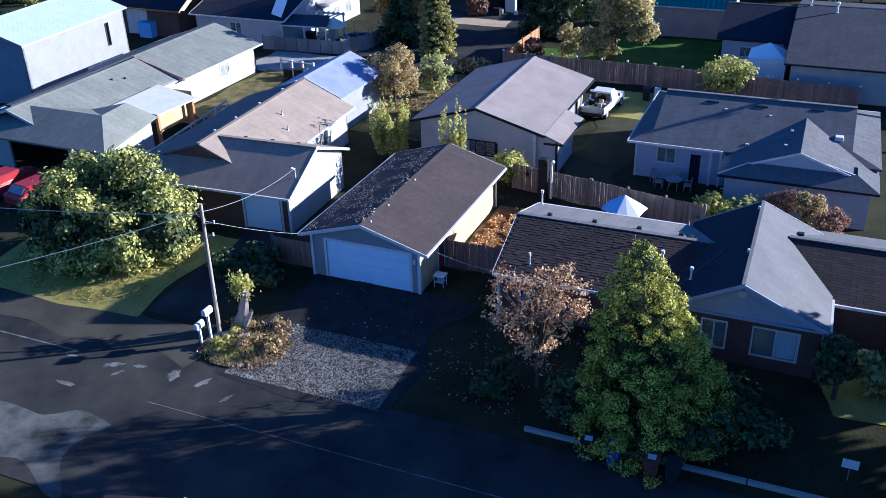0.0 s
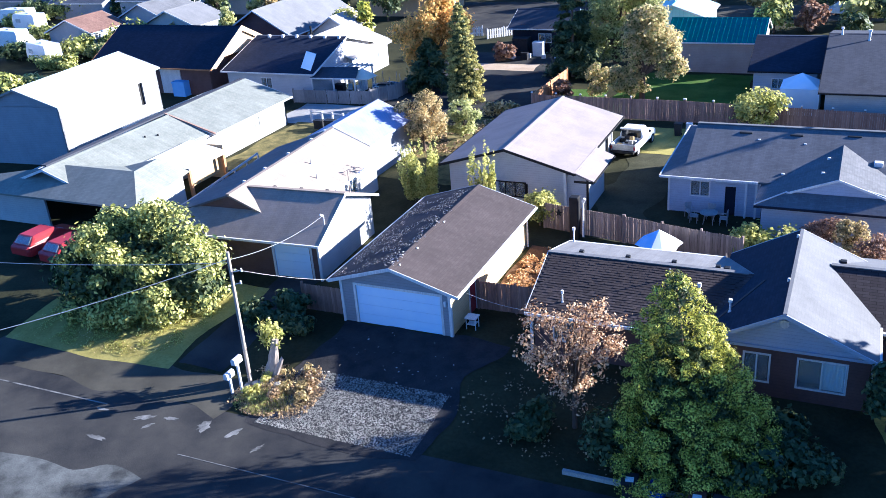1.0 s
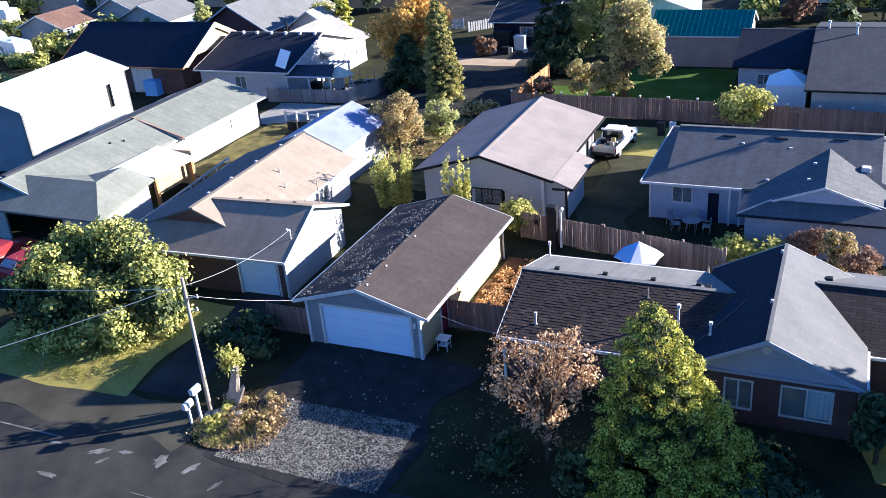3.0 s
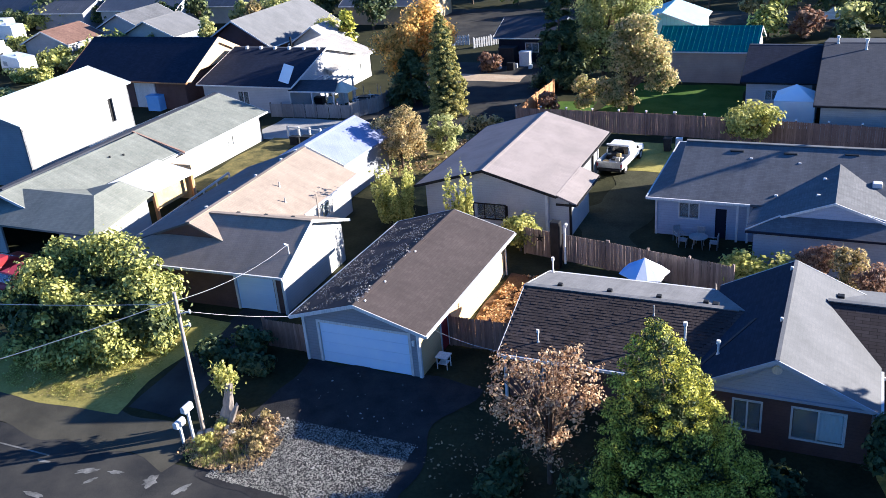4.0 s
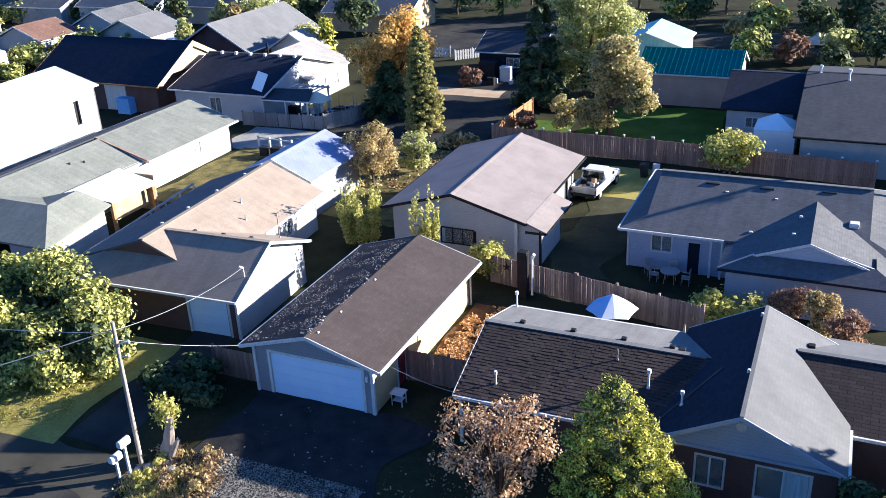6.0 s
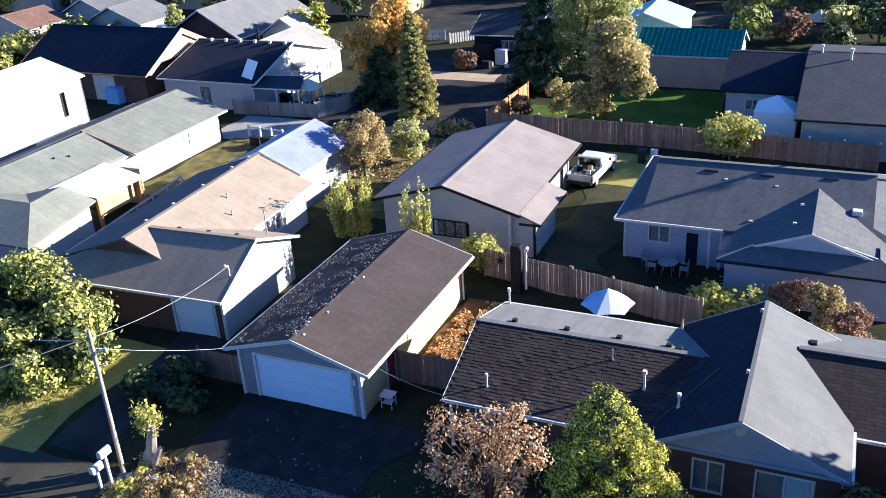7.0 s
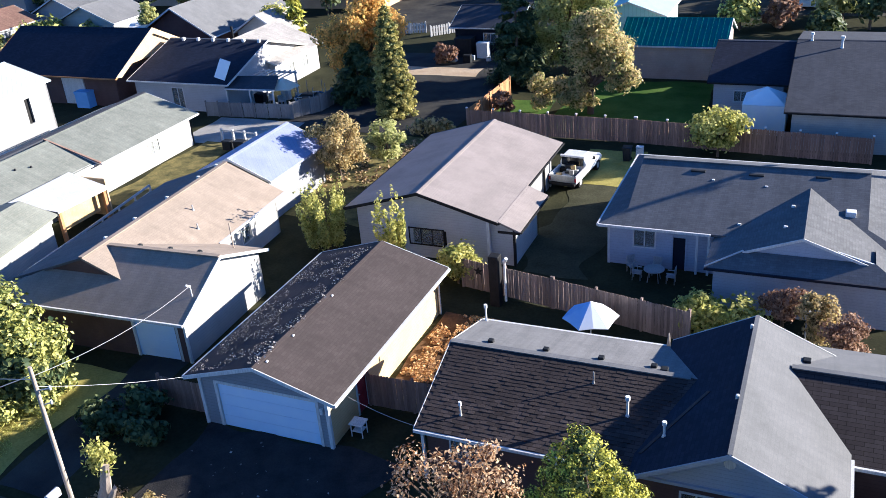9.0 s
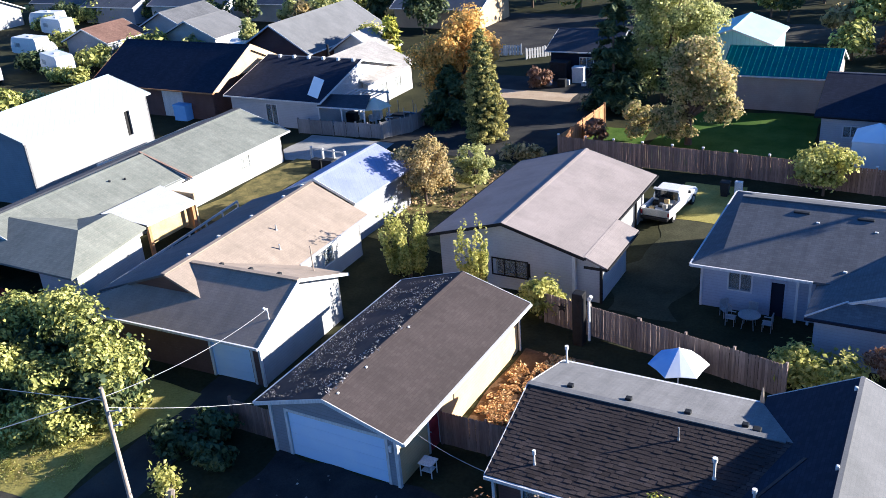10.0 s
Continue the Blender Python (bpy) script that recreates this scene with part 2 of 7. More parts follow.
M["grey_metal"] = rough_mat("galvanised_metal", (0.45, 0.46, 0.48), (0.58, 0.59, 0.6), 2, 20, 0.45, 0.1, metallic=0.6)
M["white_pvc"] = rough_mat("white_pipe", (0.75, 0.75, 0.73), (0.82, 0.82, 0.8), 3, 20, 0.45, 0.05)
M["dark_plastic"] = rough_mat("dark_plastic", (0.02, 0.022, 0.025), (0.035, 0.037, 0.04), 2, 20, 0.5, 0.1)
M["blue_plastic"] = rough_mat("blue_plastic", (0.02, 0.06, 0.3), (0.03, 0.09, 0.38), 2, 20, 0.5, 0.1)
M["brown_plastic"] = rough_mat("brown_plastic", (0.1, 0.05, 0.035), (0.14, 0.07, 0.05), 2, 20, 0.5, 0.1)
M["white_plastic"] = rough_mat("white_plastic", (0.7, 0.7, 0.7), (0.8, 0.8, 0.8), 2, 20, 0.5, 0.1)
M["canvas_white"] = smooth_paint("white_canvas", (0.82, 0.85, 0.88), (0.9, 0.92, 0.94), 0.85)
M["canvas_blue"] = rough_mat("blue_canvas", (0.06, 0.14, 0.25), (0.09, 0.19, 0.31), 1.2, 12, 0.85, 0.2)
M["tarp_blue"] = smooth_paint("blue_tarp", (0.2, 0.4, 0.8), (0.28, 0.5, 0.88), 0.6)
M["blue_grey_sheet"] = rough_mat("dull_blue_grey_sheet", (0.1, 0.14, 0.18), (0.17, 0.21, 0.25), 0.8, 12, 0.8, 0.3)
M["canvas_cream"] = smooth_paint("cream_canvas", (0.62, 0.57, 0.44), (0.7, 0.65, 0.52), 0.85)
# White tent cloth; the blue tint is its skylit shade.
M["tarp_shade"] = smooth_paint("shade_tinted_tarp", (0.76, 0.84, 0.94), (0.84, 0.9, 0.96), 0.6)
M["car_red"] = rough_mat("red_car_paint", (0.26, 0.02, 0.022), (0.33, 0.03, 0.03), 2, 30, 0.35, 0.02, 0.5)
M["car_white"] = rough_mat("white_car_paint", (0.72, 0.73, 0.74), (0.8, 0.8, 0.8), 2, 30, 0.3, 0.02, 0.6)
M["tyre"] = rough_mat("tyre_rubber", (0.015, 0.015, 0.015), (0.03, 0.03, 0.03), 3, 30, 0.9, 0.2)
M["curtain"] = smooth_paint("pale_curtain", (0.8, 0.84, 0.88), (0.88, 0.9, 0.93), 0.9)
M["room"] = rough_mat("dim_room", (0.05, 0.045, 0.04), (0.08, 0.07, 0.06), 2, 10, 0.9, 0.1)
M["yellow_wood"] = rough_mat("yellow_plywood", (0.5, 0.36, 0.16), (0.62, 0.47, 0.24), 1.0, 14, 0.8, 0.2)
glass, gn, gl, gp = material("window_glass", 0.06, 0.0, 0.6)
gp.inputs["Base Color"].default_value = (0.85, 0.9, 0.92, 1)
gp.inputs["Transmission Weight"].default_value = 0.85
M["glass"] = glass
tinted, tn, tl, tp = material("dark_tinted_glass", 0.08, 0.0, 0.6)
tp.inputs["Base Color"].default_value = (0.012, 0.014, 0.016, 1)
M["dark_glass"] = tinted
M["leaf_green"] = leaf_mat("green_leaves", [(0.22, (0.034, 0.05, 0.012)), (0.42, (0.2, 0.225, 0.05)), (0.66, (0.58, 0.57, 0.16))], 0.25)
M["leaf_turning"] = leaf_mat("turning_leaves", [(0.22, (0.085, 0.1, 0.034)), (0.4, (0.32, 0.33, 0.125)), (0.52, (0.5, 0.46, 0.19)), (0.68, (0.68, 0.55, 0.28))], 0.6)
M["leaf_conifer"] = leaf_mat("conifer_sprays", [(0.24, (0.016, 0.028, 0.005)), (0.44, (0.16, 0.185, 0.022)), (0.68, (0.72, 0.68, 0.1))], 0.2)
M["leaf_column"] = leaf_mat("column_conifer_sprays", [(0.24, (0.045, 0.055, 0.014)), (0.42, (0.25, 0.25, 0.06)), (0.62, (0.58, 0.52, 0.17))], 0.4)
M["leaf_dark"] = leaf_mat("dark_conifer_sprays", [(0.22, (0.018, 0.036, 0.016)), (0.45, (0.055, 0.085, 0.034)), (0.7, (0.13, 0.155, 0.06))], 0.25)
M["leaf_pink"] = leaf_mat("pinkish_dry_leaves", [(0.22, (0.08, 0.038, 0.02)), (0.42, (0.36, 0.2, 0.09)), (0.66, (0.7, 0.52, 0.32))], 0.35)
M["leaf_orange"] = leaf_mat("orange_autumn_leaves", [(0.22, (0.2, 0.17, 0.05)), (0.42, (0.58, 0.43, 0.13)), (0.66, (0.85, 0.56, 0.17))], 0.6)
M["leaf_olive"] = leaf_mat("olive_autumn_leaves", [(0.22, (0.09, 0.08, 0.03)), (0.42, (0.36, 0.3, 0.12)), (0.66, (0.66, 0.52, 0.25))], 0.5)
M["leaf_bright"] = leaf_mat("yellow_green_leaves", [(0.22, (0.16, 0.185, 0.03)), (0.42, (0.4, 0.41, 0.1)), (0.66, (0.68, 0.64, 0.2))], 0.55)
M["leaf_silver"] = leaf_mat("pale_green_leaves", [(0.22, (0.1, 0.13, 0.04)), (0.4, (0.36, 0.4, 0.14)), (0.62, (0.64, 0.63, 0.28))], 0.6)
M["leaf_rust"] = leaf_mat("rusty_leaves", [(0.22, (0.1, 0.05, 0.03)), (0.42, (0.24, 0.13, 0.08)), (0.66, (0.38, 0.25, 0.16))], 0.35)
M["leaf_litter"] = leaf_mat("fallen_leaves", [(0.22, (0.1, 0.065, 0.03)), (0.42, (0.26, 0.18, 0.09)), (0.66, (0.48, 0.35, 0.18))], 0.15)
M["leaf_amber"] = leaf_mat("amber_fallen_leaves", [(0.22, (0.16, 0.08, 0.03)), (0.42, (0.42, 0.24, 0.09)), (0.66, (0.75, 0.5, 0.22))], 0.2)
M["pale_litter"] = leaf_mat("pale_roof_debris", [(0.22, (0.06, 0.056, 0.053)), (0.45, (0.15, 0.14, 0.133)), (0.7, (0.42, 0.4, 0.38))], 0.1)

# ---------------------------------------------------------------- building blocks
ORIGIN = {}


def thing(name, at, label, category, group="", kind=""):
    ob = tagged(new(name), label, category, group, kind)
    ob.location = at
    ORIGIN[ob.name] = Vector(at)
    ob.empty_display_size = 0.2
    return ob


def part(name, bm, mat, parent=None, label="", smooth=False):
    """Links a bmesh, given in world metres, as one mesh under a thing or a part."""
    org = ORIGIN[parent.name] if parent else Vector()
    bmesh.ops.translate(bm, verts=bm.verts, vec=-org)
    bmesh.ops.recalc_face_normals(bm, faces=bm.faces)
    me = bpy.data.meshes.new(name)
    bm.to_mesh(me)
    bm.free()
    me.materials.append(M[mat])
    if smooth:
        me.polygons.foreach_set("use_smooth", [True] * len(me.polygons))
    ob = new(name, me)
    ob.parent = parent
    ORIGIN[ob.name] = org
    if label:
        ob["label"] = label
    return ob


def structure(name, bm, mat, label, category, sheet=False):
    if sheet:
        ob = part(name, bm, mat)
        if ob.data.polygons[0].normal.z < 0:
            ob.data.flip_normals()
        return tagged(ob, label, category, kind="structure")
    return tagged(part(name, bm, mat), label, category, kind="structure")


def solid(bm, pts, off):
    """A closed prism: the polygon pts, and the same moved by off."""
    off = Vector(off)
    uv = bm.loops.layers.uv.verify()
    a = [bm.verts.new(p) for p in pts]
    b = [bm.verts.new(Vector(p) + off) for p in pts]
    top, bot = bm.faces.new(a), bm.faces.new(b[::-1])
    for i in range(len(a)):
        j = (i + 1) % len(a)
        bm.faces.new((a[j], a[i], b[i], b[j]))
    nrm = (Vector(pts[1]) - Vector(pts[0])).cross(Vector(pts[2]) - Vector(pts[0])).normalized()
    side = Vector((0, 0, 1)).cross(nrm)
    side = side.normalized() if side.length > 1e-4 else Vector((1, 0, 0))
    up = nrm.cross(side)
    for f in (top, bot):
        for lp in f.loops:
            lp[uv].uv = (lp.vert.co.dot(side), lp.vert.co.dot(up))
    return bm


def box(x0, x1, y0, y1, z0, z1, bm=None):
    bm = bm or bmesh.new()
    return solid(bm, [(x0, y0, z1), (x1, y0, z1), (x1, y1, z1), (x0, y1, z1)], (0, 0, z0 - z1))


def soft_box(x0, x1, y0, y1, z0, z1, r=0.02):
    bm = box(x0, x1, y0, y1, z0, z1)
    bmesh.ops.recalc_face_normals(bm, faces=bm.faces)
    bmesh.ops.bevel(bm, geom=list(bm.edges), offset=r, segments=2, affect="EDGES", profile=0.5)
    return bm


def tube(p, q, r0, r1=None, sides=8, bm=None):
    """A tapered round bar from p to q."""
    bm = bm or bmesh.new()
    p, q = Vector(p), Vector(q)
    r1 = r0 if r1 is None else r1
    m = Matrix.Translation((p + q) / 2) @ (q - p).to_track_quat("Z", "Y").to_matrix().to_4x4()
    bmesh.ops.create_cone(bm, cap_ends=True, segments=sides, radius1=r0, radius2=max(r1, 0.002), depth=(q - p).length, matrix=m)
    return bm


def slab(pts, th=0.13):
    return solid(bmesh.new(), pts, (0, 0, -th))


def wall(p, q, z0, z1, th, openings=()):
    """An upright wall from p to q (plan), its outer face on that line and th thick to the left of it, with openings (a0, a1, z0, z1) right through. One closed mesh."""
    bm = bmesh.new()
    p, q = Vector((*p, 0)), Vector((*q, 0))
    d = (q - p).normalized()
    nrm = Vector((-d.y, d.x, 0)) * th
    ac = sorted({0.0, (q - p).length, *(v for o in openings for v in o[:2])})
    zc = sorted({z0, z1, *(v for o in openings for v in o[2:])})
    made = {}

    def vert(i, j, k):
        if (i, j, k) not in made:
            made[i, j, k] = bm.verts.new(p + d * ac[i] + nrm * k + Vector((0, 0, zc[j])))
        return made[i, j, k]

    def full(i, j):
        if not (0 <= i < len(ac) - 1 and 0 <= j < len(zc) - 1):
            return False
        ca, cb = (ac[i] + ac[i + 1]) / 2, (zc[j] + zc[j + 1]) / 2
        return not any(o[0] < ca < o[1] and o[2] < cb < o[3] for o in openings)

    for i in range(len(ac) - 1):
        for j in range(len(zc) - 1):
            if not full(i, j):
                continue
            for k in (0, 1):
                bm.faces.new([vert(i, j, k), vert(i + 1, j, k), vert(i + 1, j + 1, k), vert(i, j + 1, k)])
            for (di, dj), (a, b) in (((-1, 0), ((i, j), (i, j + 1))), ((1, 0), ((i + 1, j), (i + 1, j + 1))), ((0, -1), ((i, j), (i + 1, j))), ((0, 1), ((i, j + 1), (i + 1, j + 1)))):
                if not full(i + di, j + dj):
                    bm.faces.new([vert(*a, 0), vert(*b, 0), vert(*b, 1), vert(*a, 1)])
    return bm


def rails(bm, pts, w, h):
    """A board of height h and width w along the line of points, hanging from it."""
    for a, b in zip(pts, pts[1:]):
        a, b = Vector(a), Vector(b)
        d = (b - a)
        n = Vector((-d.y, d.x, 0)).normalized() * (w / 2)
        solid(bm, [a + n, b + n, b - n, a - n], (0, 0, -h))
    return bm


def window(parent, p, q, z0, z1, depth=0.1, mullions=1, frame_mat="white_paint", curtain=False, name="window"):
    """A window set into a wall whose outer face runs from p to q: frame proud of the wall, panes, a dark sheet for the
    dim room behind.
    """
    p, q = Vector((*p, 0)), Vector((*q, 0))
    d = (q - p).normalized()
    nrm = Vector((-d.y, d.x, 0))
    n = (q - p).length
    bm = bmesh.new()

    def bar(a0, a1, b0, b1, out=0.03, inn=0.07):
        s, e = p + d * a0 - nrm * out, p + d * a1 - nrm * out
        solid(bm, [s + Vector((0, 0, b0)), e + Vector((0, 0, b0)), e + Vector((0, 0, b1)), s + Vector((0, 0, b1))], nrm * (out + inn))

    f = 0.08
    bar(-f, n + f, z1, z1 + f), bar(-f, n + f, z0 - f, z0), bar(-f, 0, z0, z1), bar(n, n + f, z0, z1)
    for i in range(mullions):
        c = n * (i + 1) / (mullions + 1)
        bar(c - 0.03, c + 0.03, z0, z1, 0.01, 0.06)
    w = part(name, bm, frame_mat, parent, "white window frame")
    for i in range(mullions + 1):
        a0, a1 = n * i / (mullions + 1), n * (i + 1) / (mullions + 1)
        g = bmesh.new()
        s, e = p + d * (a0 + 0.03) + nrm * 0.02, p + d * (a1 - 0.03) + nrm * 0.02
        solid(g, [s + Vector((0, 0, z0)), e + Vector((0, 0, z0)), e + Vector((0, 0, z1)), s + Vector((0, 0, z1))], nrm * 0.01)
        part("pane", g, "glass", w).visible_shadow = False
        if curtain and i == mullions:
            g = bmesh.new()
            k = 9
            for j in range(k):
                s = p + d * (a0 + (a1 - a0) * j / k) + nrm * (0.06 + 0.03 * (j % 2))
                e = p + d * (a0 + (a1 - a0) * (j + 1) / k) + nrm * (0.06 + 0.03 * ((j + 1) % 2))
                solid(g, [s + Vector((0, 0, z0)), e + Vector((0, 0, z0)), e + Vector((0, 0, z1)), s + Vector((0, 0, z1))], nrm * 0.01)
            part("curtain", g, "curtain", w, "pale hanging curtain")
    # Dark sheet behind the panes, put in for the unlit room.
    g = bmesh.new()
    s, e = p + d * -0.1 + nrm * 0.6, p + d * (n + 0.1) + nrm * 0.6
    solid(g, [s + Vector((0, 0, z0 - 0.1)), e + Vector((0, 0, z0 - 0.1)), e + Vector((0, 0, z1 + 0.1)), s + Vector((0, 0, z1 + 0.1))], nrm * 0.02)
    part("room_backing", g, "room", w)
    return w


def roof_vent(parent, x, y, z, s=0.3):
    bm = soft_box(x - s / 2, x + s / 2, y - s / 2, y + s / 2, z - 0.05, z + 0.13, 0.03)
    part("roof_vent", bm, "dark_plastic", parent, "small dark roof vent")


def roof_pipe(parent, x, y, z, h, r=0.05, cap=True, mat="white_pvc"):
    bm = tube((x, y, z - 0.15), (x, y, z + h), r)
    tube((x, y, z - 0.1), (x, y, z + 0.08), r * 2.4, r * 1.2, 8, bm)
    if cap:
        tube((x, y, z + h - 0.02), (x, y, z + h + 0.14), r * 1.9, r * 1.9, 8, bm)
    part("roof_pipe", bm, mat, parent, "white roof vent pipe")


# ---------------------------------------------------------------- ground and road
def ground_z(y):
    t = min(max((35.0 - y) / 7.5, 0.0), 1.0)
    return -0.6 * t * t * (3 - 2 * t)


def patch(name, x0, x1, y0, y1, lift, mat, label, category, wob=0.0, step=1.0, seed=1):
    """A sheet that follows the ground, lift above it, with a wavy edge."""
    bm = bmesh.new()
    nx, ny = max(2, int((x1 - x0) / step) + 1), max(2, int((y1 - y0) / step) + 1)
    grid = []
    for j in range(ny):
        row = []
        for i in range(nx):
            u, v = i / (nx - 1), j / (ny - 1)
            x, y = x0 + (x1 - x0) * u, y0 + (y1 - y0) * v
            if wob:
                k = noise.noise(Vector((x * 0.35, y * 0.35, seed * 7.3)))
                k2 = noise.noise(Vector((x * 0.35 + 50, y * 0.35, seed * 3.1)))
                x += wob * k * (1 if 0 < i < nx - 1 else 1.6)
                y += wob * k2
            row.append(bm.verts.new((x, y, ground_z(y) + lift)))
        grid.append(row)
    for j in range(ny - 1):
        for i in range(nx - 1):
            bm.faces.new((grid[j][i], grid[j][i + 1], grid[j + 1][i + 1], grid[j + 1][i]))
    return structure(name, bm, mat, label, category, True)


def ground_sheet():
    xs = [-3000, -800, -300, *range(-180, 100, 4), 300, 800, 3000]
    ys = [-3000, -600, -100, *range(-20, 20, 4), *[20 + 0.75 * i for i in range(24)], *range(38, 160, 4), 300, 800, 3000]
    bm = bmesh.new()
    rows = [[bm.verts.new((x, y, ground_z(y))) for x in xs] for y in ys]
    for a, b in zip(rows, rows[1:]):
        for i in range(len(xs) - 1):
            bm.faces.new((a[i], a[i + 1], b[i + 1], b[i]))
    structure("ground", bm, "ground", "dark lawn and bare soil around the houses", "ground", True)


ground_sheet()
patch("road", -150, 70, 18.5, 27.9, 0.02, "asphalt", "worn dark asphalt street with patches", "road", 0.0, 2.0)
patch("pavement_apron", -42, -25.6, 27.6, 30.3, 0.026, "asphalt_old", "worn asphalt turnout beside the street", "pavement", 0.9, 0.6)
patch("pavement_driveway", -24.3, -15.0, 27.4, 36.5, 0.032, "gravel", "grey gravel driveway before the garage", "driveway", 0.9, 0.5, 2)
patch("pavement_neighbour_drive", -30.3, -27.4, 30.5, 40.6, 0.024, "asphalt", "shaded asphalt drive to the neighbour's garage", "driveway", 0.3, 0.8, 3)
patch("pavement_yard_drive", -15.4, -11.2, 53.5, 71.0, 0.02, "yard_grass", "worn grassy drive beside the workshop", "driveway", 0.9, 0.6, 4)
patch("ground_lawn_north", -20.5, -9.2, 76.6, 91.0, 0.03, "lawn", "bright green mown lawn behind the fence", "lawn", 0.4, 1.0, 5)
patch("ground_lawn_northwest", -26.0, -21.5, 76.5, 84.0, 0.026, "lawn", "sunlit strip of green lawn under the trees", "lawn", 0.3, 1.0, 6)
patch("ground_dry_grass", -15.8, -11.5, 66.5, 73.0, 0.035, "dry_grass", "dry yellow grass beside the parked truck", "lawn", 0.5, 0.8, 7)
patch("ground_verge", -42, -30.2, 29.9, 38.5, 0.03, "dry_grass", "yellowing grass verge round the big shrub", "lawn", 0.5, 0.8, 8)
patch("ground_side_yard", -47.5, -43.8, 56.0, 69.0, 0.03, "mixed_grass", "narrow strip of dry grass along the long house", "lawn", 0.4, 0.9, 9)
patch("ground_leafy_yard", -17.2, -13.6, 39.9, 48.2, 0.03, "soil", "brown soil between garage and house under leaves", "yard", 0.2, 0.7, 10)
patch("ground_back_yard", -36, -26, 57, 73, 0.02, "mixed_grass", "dry orchard grass among fruit trees", "lawn", 0.8, 1.0, 11)
patch("road_alley", -43, -27.5, 73.5, 98.2, 0.02, "asphalt", "dark asphalt parking court between the gardens", "road", 0.4, 1.5, 12)
patch("pavement_court_end", -41.6, -31.6, 90.3, 93.2, 0.028, "tan_gravel", "sunlit pale paving at the end of the court", "pavement", 0.3, 1.2, 13)
patch("pavement_lane", -49.8, -41.2, 68.3, 74.9, 0.024, "asphalt_pale", "pale worn paving before the fenced patio", "pavement", 0.3, 0.8, 14)
patch("road_far_court", -58, -28, 107.8, 131, 0.022, "asphalt", "dark shaded asphalt yard beyond the court", "road", 0.5, 3.0, 15)
patch("ground_side_lawn", 2.4, 7.5, 33.6, 38.2, 0.03, "dry_grass", "pale dry grass beside the house corner", "lawn", 0.5, 0.7, 16)
# Pale patch painted where the sun lies on this stretch of street.
patch("road_sun_patch", -40, -25.8, 18.7, 22.6, 0.026, "asphalt_sunlit", "pale mottled patch painted for sunlight on the street", "road", 1.1, 0.4, 17)
patch("road_far", -60, 60, 118, 128, 0.02, "asphalt_old", "distant pale street beyond the gardens", "road", 0.0, 4.0)


def road_line(name, x0, x1, y, w, label):
    bm = bmesh.new()
    x = x0
    while x < x1:
        n = min(x + 2.0, x1)
        solid(bm, [(x, y - w / 2, ground_z(y) + 0.03), (n, y - w / 2, ground_z(y) + 0.03), (n, y + w / 2, ground_z(y) + 0.03), (x, y + w / 2, ground_z(y) + 0.03)], (0, 0, -0.012))
        x = n
    structure(name, bm, "line_paint", label, "road marking")


road_line("trim_edge_line", -120, -31.5, 26.6, 0.09, "thin worn white edge line on the street")
road_line("trim_centre_line", -25.5, 60, 24.5, 0.045, "thin faded line down the street")


def kerb():
    bm = bmesh.new()
    x = -9.2
    while x < 40:
        solid(bm, [(x, 28.55, -0.38), (x + 2.95, 28.55, -0.38), (x + 2.95, 28.72, -0.38), (x, 28.72, -0.38)], (0, 0, -0.3))
        x += 3.0
    structure("trim_kerb", bm, "concrete", "pale concrete kerb along the front yard", "kerb")


kerb()


def road_mark(x, y, w, h, turn):
    """A worn remnant of road paint with a ragged outline."""
    bm = bmesh.new()
    ring = []
    for k in range(16):
        a = k * math.pi / 8
        r = 1 + 0.9 * noise.noise(Vector((math.cos(a) * 2.6 + x, math.sin(a) * 2.6 + y, 3)))
        u, v = w * r * math.cos(a), h * r * math.sin(a)
        ring.append((x + u * math.cos(turn) - v * math.sin(turn), y + u * math.sin(turn) + v * math.cos(turn), ground_z(y) + 0.028))
    solid(bm, ring, (0, 0, -0.006))
    structure("trim_road_mark", bm, "line_paint", "worn pale paint remnant on the street", "road marking")


for x, y, w, h, a in ((-28.9, 26.3, 0.5, 0.16, 0.4), (-27.6, 26.6, 0.35, 0.12, 0.2), (-25.7, 26.6, 0.28, 0.4, 0.1), (-31.4, 26.2, 0.35, 0.1, 0.1), (-28.3, 25.8, 0.3, 0.1, 1.0), (-24.0, 26.6, 0.16, 0.42, -0.35), (-22.3, 26.0, 0.12, 0.3, -0.5), (-30.0, 24.3, 0.5, 0.14, 0.0)):
    road_mark(x, y, w, h, a)


